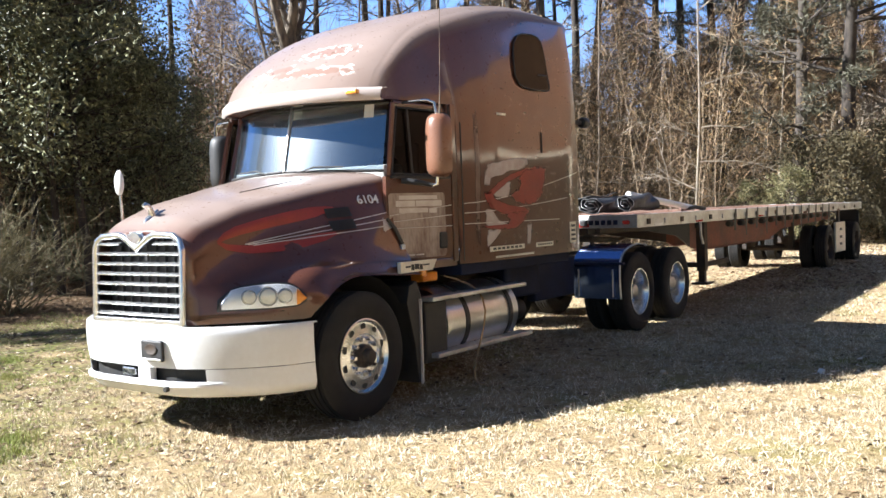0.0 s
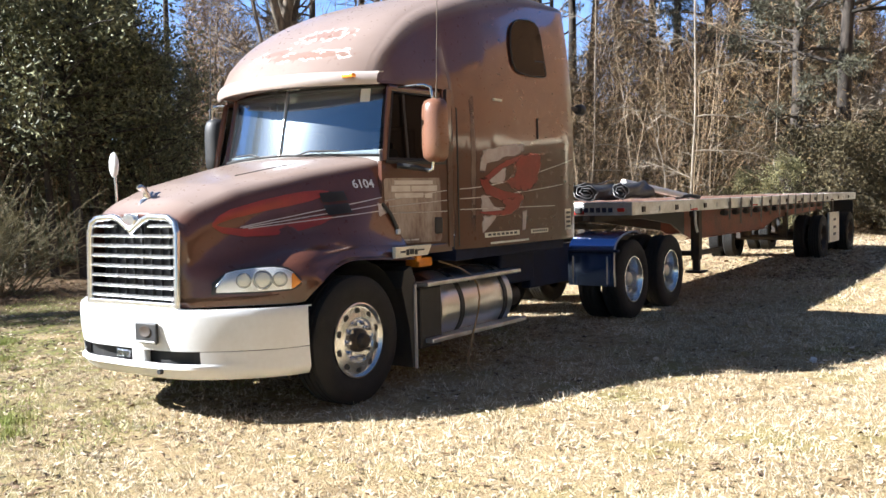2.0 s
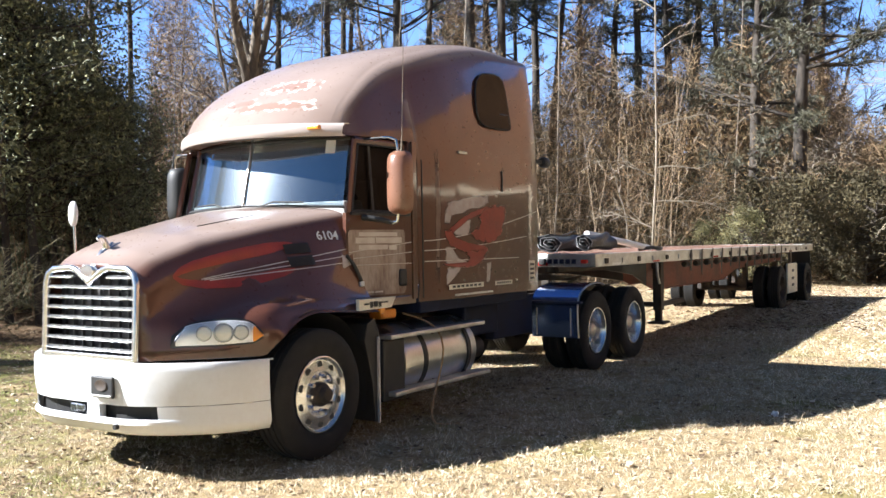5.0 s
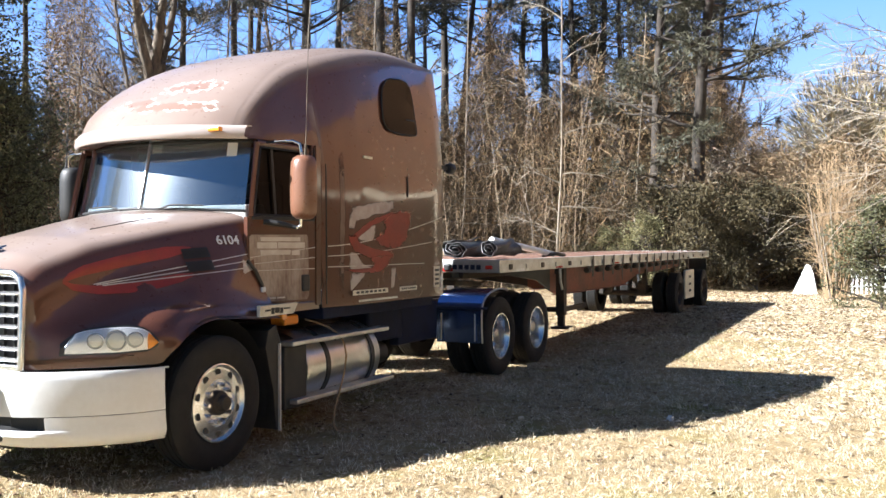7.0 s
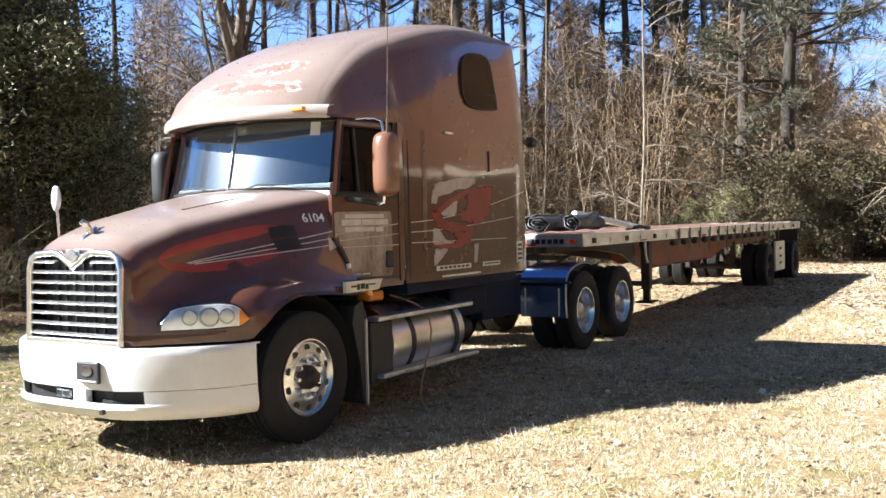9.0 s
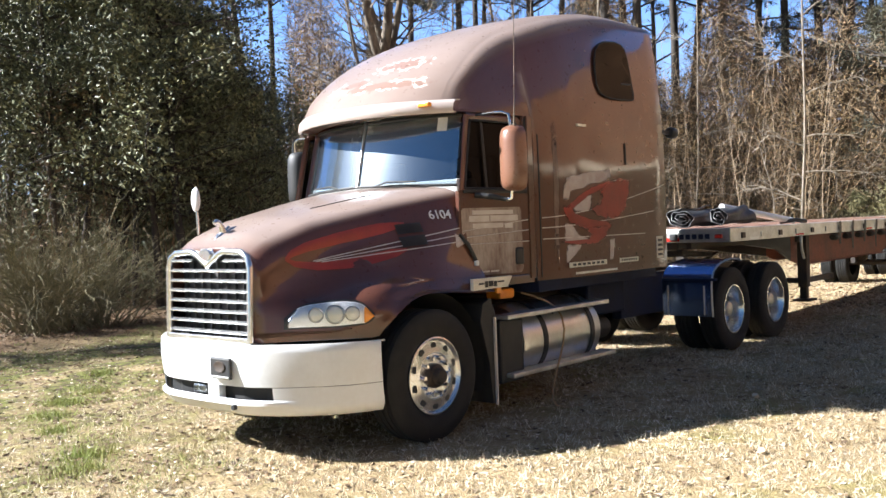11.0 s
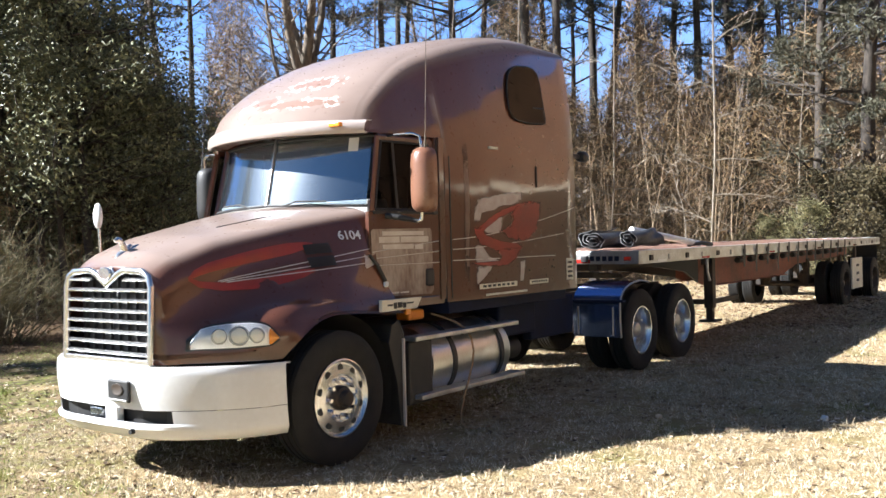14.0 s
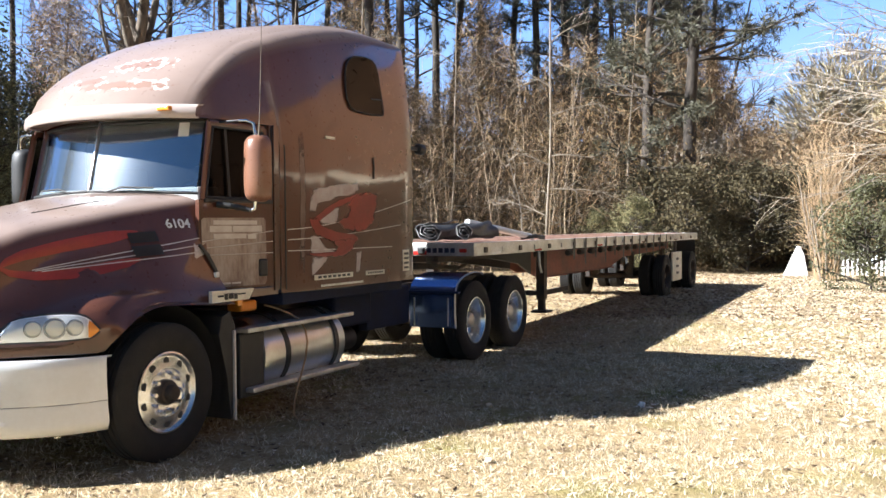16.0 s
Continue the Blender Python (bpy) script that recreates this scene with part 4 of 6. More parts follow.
# wing liner and splash guard behind the steer wheel
for s in (-1, 1):
    rows = []
    for k in range(19):
        a = radians(200 - k * 12.2)
        r = 0.645
        out = 1.0 if a > radians(140) else 1.185
        rows.append([(0.97 * r * math.cos(a), s * y, 0.5 + r * math.sin(a)) for y in (out, 1.0, 0.8, 0.62)])
    part("wheel_liner", grid(rows), BLACK, tractor, smooth=60)
    part("splash_guard", prism([(0.60, 0.86), (0.64, 1.0), (0.74, 1.04), (0.80, 0.92), (0.80, 0.16), (0.74, 0.16), (0.70, 0.5)], "y", s * 0.70, s * 1.19, bevel=0.006), BLACK, tractor)
    part("guard_edge", box(0.765, 0.785, s * 1.2 - 0.012, s * 1.2 + 0.012, 0.15, 0.88, 0.004), PIN, tractor, "pale edge strip")
    # fuel tank
    bm = lathe([(0.0, 1.20), (0.24, 1.205), (0.315, 1.22), (0.335, 1.26), (0.335, 2.44), (0.315, 2.48), (0.24, 2.495), (0.0, 2.5)], (0, s * 0.86, 0.60), "x", 48)
    tank = part("fuel_tank", bm, ALU, tractor, "polished aluminium fuel tank with black straps", smooth=35)
    for x in (1.52, 2.30):
        part("strap", lathe([(0.338, x - 0.035), (0.345, x - 0.03), (0.345, x + 0.03), (0.338, x + 0.035)], (0, s * 0.86, 0.60), "x", 48), BLACK, tank, smooth=40)
    part("battery_box", box(0.86, 1.19, s * 0.86 - 0.33, s * 0.86 + 0.33, 0.30, 0.84, 0.02), BLACK, tractor)
    part("step", box(0.87, 2.50, s * 1.17 - 0.10, s * 1.17 + 0.04, 0.845, 0.885, 0.008), RAWALU, tractor, "aluminium upper step over the tank")
    part("step", box(0.93, 2.60, s * 1.16 - 0.11, s * 1.16 + 0.05, 0.345, 0.385, 0.008), RAWALU, tractor, "long aluminium lower step")
    for x in (1.0, 1.75, 2.45):
        part("step_bracket", box(x - 0.02, x + 0.02, s * 1.10 - 0.02, s * 1.10 + 0.02, 0.36, 0.86, 0.004), BLACK, tractor)
    part("air_tank", lathe([(0.0, 2.75), (0.1, 2.76), (0.125, 2.8), (0.125, 3.4), (0.1, 3.44), (0.0, 3.45)], (0, s * 0.62, 0.5), "x", 24), BLACK, tractor, smooth=40)
part("filler_cap", box(1.12, 1.34, -1.0, -0.84, 0.99, 1.08, 0.02), YELLOW, tractor, "orange plastic canister under the cab")
part("side_marker", box(0.92, 0.99, -1.125, -1.09, 1.06, 1.115, 0.008), AMBER, tractor, "amber side lamp")
# name plate with dark bars, under the door edge
np_ = part("name_plate", prism([(0.495, 1.118), (0.495, 1.212), (1.02, 1.209), (0.955, 1.12)], "y", -1.217, -1.18, bevel=0.003), CREAM, tractor, "worn cream plate with a dark bar of lettering")
for x0, x1, z0, z1 in ((0.56, 0.63, 1.16, 1.175), (0.64, 0.68, 1.135, 1.185), (0.69, 0.75, 1.14, 1.185), (0.76, 0.80, 1.135, 1.18), (0.81, 0.90, 1.165, 1.178)):
    part("lettering_bar", box(x0, x1, -1.221, -1.2175, z0, z1, 0.0), BLACK, np_)
# hose hanging from the step
bm = tube([(1.50, -0.95, 1.02), (1.56, -1.05, 0.985), (1.63, -1.13, 0.94), (1.69, -1.20, 0.875), (1.715, -1.24, 0.79), (1.71, -1.265, 0.68), (1.67, -1.275, 0.56), (1.60, -1.28, 0.43), (1.52, -1.285, 0.30), (1.46, -1.29, 0.18), (1.44, -1.30, 0.09), (1.465, -1.325, 0.035), (1.53, -1.36, 0.013), (1.62, -1.41, 0.012), (1.72, -1.43, 0.012)], 0.009, 8)
part("air_line", bm, CANE, tractor, "loose tan air line hanging from the step", smooth=60)
# work lamp behind the sleeper
bm = lathe([(0.0, -0.06), (0.05, -0.055), (0.062, -0.03), (0.062, 0.05), (0.045, 0.07), (0.0, 0.075)], (4.06, -1.19, 2.58), "x", 20)
part("work_lamp", bm, BLACK, tractor, "black round work lamp behind the sleeper", smooth=50)
part("lamp_bracket", box(3.84, 4.04, -1.20, -1.16, 2.56, 2.60, 0.004), BLACK, tractor)

# fifth wheel
part("fifth_wheel", prism([(5.75, 1.14), (6.65, 1.10), (6.65, 1.16), (5.75, 1.22)], "y", -0.45, 0.45, bevel=0.02), STEEL, tractor)

# quarter fenders ahead of the drive wheels
for s in (-1, 1):
    rows = []
    prof = [(4.79, 0.52), (4.77, 0.70), (4.765, 0.86), (4.775, 0.94), (4.80, 1.0), (4.85, 1.06), (4.93, 1.105), (5.04, 1.14), (5.18, 1.165), (5.34, 1.175), (5.5, 1.165), (5.62, 1.14)]
    prof = [(x + 0.07, z - 0.045) for x, z in prof]
    for x, z in prof:
        rows.append([(x, s * y, z) for y in (0.62, 0.9, 1.15, 1.235, 1.25)])
    fend = part("quarter_fender", thicken(grid(rows), 0.008), BLUEFENDER, tractor, "glossy blue quarter fender ahead of the drive wheels", smooth=50)
    part("fender_bar", box(4.75, 4.845, s * 0.93 - 0.40, s * 0.93 + 0.32, 0.90, 0.93, 0.01), DARKBLUE, fend)
    for y in (0.70, 1.16):
        part("fender_strip", box(4.822, 4.834, s * y - 0.008, s * y + 0.008, 0.50, 0.84, 0.002), PIN, fend)
    part("fender_edge", tube([(x, s * 1.25, z) for x, z in prof], 0.012, 6), RAWALU, fend, smooth=60)


# ---- wheels ----
def tyre_mesh(width=0.28, r=0.51, rim=0.295):
    w = width / 2
    prof = [(rim, -w * 0.75), (rim + 0.03, -w * 0.93), (r - 0.11, -w), (r - 0.04, -w * 0.95), (r - 0.012, -w * 0.84)]
    for k in range(4):
        a = -w * 0.78 + k * (w * 1.56 / 4)
        b = a + w * 1.56 / 4
        prof += [(r, a + 0.004), (r, b - 0.012), (r - 0.012, b - 0.010), (r - 0.012, b - 0.001)]
    prof += [(r - 0.012, w * 0.84), (r - 0.04, w * 0.95), (r - 0.11, w), (rim + 0.03, w * 0.93), (rim, w * 0.75)]
    return lathe(prof, (0, 0, 0), "y", 64, caps=False)


def disc(x, y, z, r, axis_len, bm, n=12):
    return lathe([(0.0, -axis_len), (r * 0.8, -axis_len), (r, -axis_len * 0.8), (r, 0)], (x, y, z), "y", n, bm)


def ring(name, count, r, y, phase, bm, material, parent):
    """count small pieces round the wheel's axis, which share one mesh."""
    first = part(name, bm, material, parent)
    for k in range(count):
        ob = first if k == 0 else new(name, first.data)
        a = 2 * math.pi * (k + phase) / count
        ob.parent, ob.location = parent, (r * math.cos(a), y, r * math.sin(a))


def steer_wheel(x, s):
    w = part("wheel", tyre_mesh(), RUBBER, tractor, "steer wheel with polished ten-hole rim", smooth=35)
    bm = lathe([(0.297, 0.06), (0.301, -0.115), (0.299, -0.130), (0.288, -0.134), (0.280, -0.124), (0.268, -0.108), (0.255, -0.108), (0.20, -0.122), (0.18, -0.125), (0.170, -0.112), (0.10, -0.108), (0.0, -0.108)], (0, 0, 0), "y", 64)
    part("rim", bm, BRIGHTRIM, w, "polished aluminium rim", smooth=35)
    ring("hand_hole", 10, 0.230, -0.1135, 0.5, disc(0, 0, 0, 0.029, 0.004, bmesh.new(), 18), BLACK, w)
    ring("wheel_nut", 10, 0.143, -0.105, 0.0, disc(0, 0, 0, 0.019, 0.05, bmesh.new(), 6), CHROME, w)
    part("hub", lathe([(0.0, -0.20), (0.05, -0.20), (0.062, -0.185), (0.066, -0.155), (0.085, -0.15), (0.095, -0.13), (0.095, -0.09)], (0, 0, 0), "y", 32), STEEL, w, "greasy black hub", smooth=40)
    w.matrix_local = Matrix.Translation((x, s * 1.085, 0.505)) @ (Matrix.Rotation(math.pi, 4, "Z") if s > 0 else Matrix())
    return w


def dual_wheel(x, s, parent, alu=True, y_out=1.085, z=0.505):
    """A pair of tyres; the outer rim is dished inwards."""
    w = part("wheel", tyre_mesh(0.26), RUBBER, parent, "dual wheel with dished rim", smooth=35)
    part("tyre", tyre_mesh(0.26), RUBBER, w, smooth=35).location = (0, 0.33, 0)
    bm = lathe([(0.297, 0.10), (0.300, -0.105), (0.297, -0.12), (0.284, -0.12), (0.276, -0.10), (0.262, -0.07), (0.25, 0.06), (0.22, 0.095), (0.10, 0.10), (0.0, 0.10)], (0, 0, 0), "y", 64)
    part("rim", bm, BRIGHTRIM if alu else STEEL, w, "polished dished rim" if alu else "dull dished rim", smooth=35)
    ring("wheel_nut", 10, 0.143, 0.10, 0.0, disc(0, 0, 0, 0.019, 0.035, bmesh.new(), 6), STEEL, w)
    part("hub", lathe([(0.0, -0.07), (0.06, -0.07), (0.085, -0.055), (0.10, 0.0), (0.105, 0.10)], (0, 0, 0), "y", 32), RAWALU if alu else STEEL, w, smooth=40)
    w.matrix_local = Matrix.Translation((x - (parent.location.x if parent.type == "EMPTY" else 0), s * y_out, z)) @ (Matrix.Rotation(math.pi, 4, "Z") if s > 0 else Matrix())
    return w


for s in (-1, 1):
    steer_wheel(0.0, s)
    for x in (5.57, 6.91):
        dual_wheel(x, s, tractor)
# dark boxes and cross pieces between the tanks and the drive axles
for s in (-1, 1):
    part("chassis_panel", box(3.57, 4.55, s * 0.72 - 0.06, s * 0.72 + 0.06, 0.56, 1.01, 0.015), DARKBLUE, tractor, "dark blue panel over the frame")
part("gearbox", box(1.9, 3.1, -0.30, 0.30, 0.42, 1.0, 0.06), STEEL, tractor, "greasy gearbox between the rails")
part("drive_shaft", tube([(3.1, 0, 0.70), (5.3, 0, 0.52)], 0.06, 12), STEEL, tractor, smooth=60)
part("axle", tube([(0, -1.0, 0.47), (0, 1.0, 0.47)], 0.06, 10), STEEL, tractor)
for x in (5.57, 6.91):
    part("axle", tube([(x, -0.9, 0.5), (x, 0.9, 0.5)], 0.08, 10), STEEL, tractor)

# ---- livery ----
num = text("6104", 0.10, Matrix.Translation((0.405, 0, 1.712)) @ Matrix.Rotation(radians(90), 4, "X"), WHITE, bonnet, "fleet_number", "white fleet number")
bm = bmesh.new()
bm.from_mesh(num.data)
bmesh.ops.triangulate(bm, faces=bm.faces)
bmesh.ops.subdivide_edges(bm, edges=bm.edges[:], cuts=2, use_grid_fill=True)
bm.to_mesh(num.data)
bm.free()
for v in num.data.vertices:
    h = BONNET.ray_cast(Vector((v.co.x, -3, v.co.z)), Vector((0, 1, 0)))
    v.co.y += (h[0].y if h[0] else -1.0) - 0.008
flame = [(-0.93, 1.45), (-0.87, 1.49), (-0.76, 1.53), (-0.5, 1.585), (-0.3, 1.62), (-0.12, 1.65), (0.02, 1.672), (0.08, 1.68)]
band("decal", BONNET, flame, [0.02, 0.05, 0.07, 0.085, 0.09, 0.085, 0.05, 0.02], RED, bonnet, "faded red flame decal")
flame = [(-0.93, 1.45), (-0.86, 1.41), (-0.7, 1.385), (-0.5, 1.395), (-0.3, 1.42), (-0.1, 1.455), (0.02, 1.48)]
band("decal", BONNET, flame, [0.02, 0.045, 0.06, 0.075, 0.07, 0.06, 0.02], RED, bonnet, "faded red flame decal")
for z0, z1, x0 in ((1.425, 1.63, -0.72), (1.42, 1.575, -0.70), (1.415, 1.52, -0.66)):
    pts = [(x0 + (0.56 - x0) * k / 14, z0 + (z1 - z0) * (k / 14) ** 0.95) for k in range(15)]
    band("pinstripe", BONNET, pts, 0.0075, PIN, bonnet, lift=0.006)
# faint stripes carried over door and sleeper
for z0, z1, z2, x1 in ((1.60, 1.69, 2.01, 3.80), (1.545, 1.60, 1.73, 3.53), (1.49, 1.50, 1.50, 3.34)):
    part("pinstripe", taper(tube([(0.58, -1.13, z0), (1.40, -1.13, z1 - 0.01)], 0.004, 4)), PIN, tractor)
    pts = [(1.58 + (x1 - 1.58) * k / 14, z1 + (z2 - z1) * (k / 14) ** 1.4) for k in range(15)]
    band("pinstripe", SHELL, pts, 0.008, PIN, shell)


def patch(name, tree, outline, material, parent, label="", lift=0.003, nx=22, nz=22):
    """A decal with an uneven outline on the left flank: cells of a grid whose middle lies inside the outline, drawn in to it."""
    xs, zs = [p[0] for p in outline], [p[1] for p in outline]
    x0, x1, z0, z1 = min(xs), max(xs), min(zs), max(zs)

    def span(z):
        cuts = []
        for k in range(len(outline)):
            (ax, az), (bx, bz) = outline[k], outline[(k + 1) % len(outline)]
            if (az > z) != (bz > z):
                cuts.append(ax + (z - az) / (bz - az) * (bx - ax))
        return (min(cuts), max(cuts)) if len(cuts) >= 2 else None
    rows, wear = [], []
    for j in range(nz + 1):
        z = z0 + (z1 - z0) * (0.002 + 0.996 * j / nz)
        sp = span(z)
        if sp:
            laid = on_flank(tree, [(sp[0] + (sp[1] - sp[0]) * i / nx, z) for i in range(nx + 1)], lift=lift)
            if all(p[1] is not None for p in laid):
                rows.append(laid)
                wear += [min(i, nx - i, j, nz - j) / 4 for i in range(nx + 1)]
    if len(rows) > 1:
        ob = part(name, grid(rows), material, parent, label, smooth=60)
        ob.data.attributes.new("wear", "FLOAT", "POINT").data.foreach_set("value", wear)
        return ob


for outline, tone in (
        ([(1.71, 1.27), (1.74, 2.01), (1.73, 2.58), (1.80, 2.59), (1.82, 2.01), (1.79, 1.27)], GHOSTWORN),
        ([(1.86, 1.84), (1.87, 2.06), (2.30, 2.12), (2.52, 2.14), (2.66, 2.17), (2.72, 2.08), (2.58, 2.015), (2.36, 2.01), (2.18, 1.955), (1.98, 1.94), (1.94, 1.84)], PEELEDWORN),
        ([(1.94, 1.78), (2.10, 1.87), (2.21, 1.92), (2.34, 1.89), (2.30, 1.75), (2.06, 1.72)], PEELEDWORN),
        ([(1.86, 1.47), (1.87, 1.64), (1.98, 1.62), (2.09, 1.52), (2.28, 1.48), (2.22, 1.43)], PEELEDWORN),
        ([(1.86, 1.45), (2.15, 1.425), (2.06, 1.36), (1.89, 1.26)], PEELEDWORN),
        ([(2.61, 1.25), (2.62, 1.48), (2.73, 1.48), (2.69, 1.25)], PEELEDWORN)):
    patch("worn_patch", SHELL, outline, tone, shell, "scuffed paint where a decal was peeled off")
for k, outline in enumerate((
        [(1.88, 1.70), (2.06, 1.795), (2.28, 1.895), (2.63, 1.975), (2.86, 2.01), (2.86, 2.065), (2.63, 2.035), (2.28, 1.965), (2.06, 1.875), (1.89, 1.78)],
        [(2.24, 1.76), (2.36, 1.70), (2.56, 1.645), (2.74, 1.655), (2.88, 1.71), (2.98, 1.80), (3.05, 1.95), (3.07, 2.06), (2.85, 2.06), (2.66, 2.03), (2.40, 1.94), (2.50, 1.87), (2.40, 1.80)],
        [(1.85, 1.80), (1.87, 1.71), (1.95, 1.64), (2.14, 1.575), (2.40, 1.545), (2.56, 1.55), (2.68, 1.60), (2.64, 1.635), (2.45, 1.645), (2.20, 1.68), (2.02, 1.735), (1.96, 1.80)],
        [(2.66, 1.595), (2.60, 1.51), (2.40, 1.425), (2.20, 1.42), (2.02, 1.435), (1.80, 1.455), (1.80, 1.475), (2.02, 1.475), (2.22, 1.475), (2.26, 1.52), (2.18, 1.575), (2.40, 1.60)])):
    patch("decal", SHELL, outline, REDWORN, shell, "faded red winged decal", lift=0.005 + 0.0012 * k)
for x0, x1, z0, z1 in ((1.89, 2.55, 1.222, 1.27), (2.80, 3.17, 1.222, 1.267)):
    lab = part("notice", box(x0, x1, -1.232, -1.226, z0, z1, 0.0), CREAM, tractor, "narrow pale notice strip")
    for k in range(7):
        x = x0 + (x1 - x0) * (0.08 + k * 0.125)
        part("lettering_bar", box(x, x + (x1 - x0) * 0.08, -1.235, -1.2325, z0 + 0.014, z1 - 0.012, 0.0), BLACK, lab)
lab = part("notice", box(3.575, 3.715, -1.232, -1.226, 1.23, 1.46, 0.0), CREAM, tractor, "pale upright sticker")
for k in range(4):
    part("lettering_bar", box(3.595, 3.695, -1.235, -1.2325, 1.255 + 0.05 * k, 1.28 + 0.05 * k, 0.0), BLACK, lab)
part("notice", box(2.11, 2.26, -1.226, -1.210, 2.54, 2.562, 0.0), CREAM, shell)
# door sign, worn off to pale bars
part("worn_patch", taper(prism([(0.575, 1.77), (0.60, 1.79), (1.29, 1.795), (1.31, 1.77), (1.32, 1.25), (1.29, 1.22), (0.74, 1.225), (0.64, 1.34), (0.58, 1.48)], "y", -1.131, -1.1265)), SCUFF, tractor, "scuffed pale door panel")
for x0, x1, z0, z1 in ((0.70, 1.20, 1.735, 1.77), (0.66, 0.90, 1.675, 1.725), (0.915, 1.26, 1.675, 1.725), (0.70, 1.07, 1.62, 1.66), (1.09, 1.19, 1.615, 1.655), (0.70, 0.88, 1.245, 1.26), (0.90, 1.0, 1.245, 1.258)):
    part("lettering_bar", taper(box(x0, x1, -1.135, -1.1315, z0, z1, 0.0)), PIN, tractor)
part("door_latch", tube([(0.54, -1.055, 1.58), (0.60, -1.09, 1.49), (0.68, -1.10, 1.36)], [0.012, 0.017, 0.017], 8), BLACK, tractor, "black rubber bonnet latch", smooth=60)
band("latch_plate", BONNET, [(0.485, 1.475), (0.515, 1.51), (0.545, 1.545)], [0.02, 0.07, 0.13], RAWALU, bonnet, "scuffed bare metal plate by the latch", lift=0.007)
part("latch_tip", box(0.665, 0.71, -1.115, -1.085, 1.31, 1.355, 0.008), WHITE, tractor)


# ---- the flatbed trailer ----
trailer = thing("flatbed_trailer", "long flatbed trailer with timber deck, aluminium side rails and red beams", "trailer")
X0, X1, HW, DZ = 5.38, 20.02, 1.29, 1.50
for s in (-1, 1):
    y = s * HW
    rail = part("side_rail", prism([(s * (HW - 0.05), DZ - 0.17), (y, DZ - 0.165), (y, DZ), (s * (HW - 0.09), DZ + 0.006), (s * (HW - 0.09), DZ - 0.02)], "x", X0, X1, bevel=0.004), RAWALU, trailer, "weathered aluminium side rail with stake pockets")
    for k in range(24):
        x = X0 + 0.3 + k * 0.61
        part("stake_pocket", box(x - 0.05, x + 0.05, y - 0.004 * s, y + 0.018 * s, DZ - 0.13, DZ - 0.06, 0.004), RAWALU if k % 2 else STEEL, rail)
    for k in range(9):
        x = X0 + 0.5 + k * 1.6
        part("reflector_tape", box(x, x + 0.3, y + 0.002 * s, y + 0.006 * s, DZ - 0.155, DZ - 0.125, 0.0), REDLENS if k % 2 else WHITE, rail)
    # main beam, deep aft of the landing gear
    join = 9.35 if s < 0 else 11.0
    part("neck_beam", prism([(X0 + 0.1, 1.33), (join - 0.01, 1.33), (join - 0.01, 0.90), (8.75, 1.10), (7.6, 1.22), (X0 + 0.1, 1.26)], "y", s * 0.52 - 0.014, s * 0.52 + 0.014), BLACK, trailer, "black forward neck of the beam")
    bp = [(join, 1.33), (X1 - 0.1, 1.33), (X1 - 0.1, 1.08), (15.2, 1.0), (14.2, 0.82), (join + 0.35, 0.82), (join, 0.90)]
    beam = part("main_beam", prism(bp, "y", s * 0.52 - 0.012, s * 0.52 + 0.012), REDIRON, trailer, "rust red main beam")
    part("flange", box(join + 0.3, 14.3, s * 0.52 - 0.07, s * 0.52 + 0.07, 0.808, 0.825, 0.004), REDIRON, beam)
    # landing gear
    leg = part("landing_leg", box(8.56, 8.70, s * 0.98 - 0.07, s * 0.98 + 0.07, 0.55, 1.34, 0.008), STEEL, trailer, "black landing gear leg")
    part("inner_leg", box(8.58, 8.68, s * 0.98 - 0.05, s * 0.98 + 0.05, 0.36, 0.56, 0.006), STEEL, leg)
    part("foot", box(8.48, 8.80, s * 0.98 - 0.13, s * 0.98 + 0.13, 0.335, 0.37, 0.01), STEEL, leg)
    part("drag_link", box(8.65, 9.9, s * 0.98 - 0.03, s * 0.98 + 0.03, 0.60, 0.68, 0.008), STEEL, leg)
    part("brace", tube([(8.65, s * 0.98, 0.75), (9.7, s * 0.55, 1.2)], 0.03, 6), STEEL, leg)
    for x in (16.52, 19.60):
        dual_wheel(x, s, trailer, alu=False, y_out=1.13, z=0.505)
for x in (16.52, 19.60):
    part("axle", tube([(x, -1.0, 0.5), (x, 1.0, 0.5)], 0.065, 10), STEEL, trailer)
    for s in (-1, 1):
        part("hanger", box(x - 0.55, x - 0.40, s * 0.52 - 0.05, s * 0.52 + 0.05, 0.5, 1.1, 0.01), STEEL, trailer)
        part("spring", box(x - 0.5, x + 0.4, s * 0.52 - 0.045, s * 0.52 + 0.045, 0.56, 0.64, 0.02), STEEL, trailer)
        part("brake_pot", lathe([(0, -0.08), (0.08, -0.07), (0.085, 0.07), (0, 0.08)], (x - 0.25, s * 0.4, 0.62), "x", 14), STEEL, trailer)
for k in range(26):
    x = X0 + 0.35 + k * 0.56
    part("cross_member", box(x - 0.03, x + 0.03, -HW + 0.06, HW - 0.06, 1.335, 1.455, 0.004), REDIRON, trailer)
part("landing_cross", box(8.6, 8.66, -0.98, 0.98, 0.60, 0.68, 0.006), STEEL, trailer)
part("crank", tube([(7.62, -1.31, 1.33), (7.60, -1.32, 1.15), (7.66, -1.33, 1.02)], 0.02, 8), RAWALU, trailer, "landing gear crank handle", smooth=60)
part("crank_mount", box(7.56, 7.70, -1.30, -1.24, 1.25, 1.34, 0.006), STEEL, trailer)
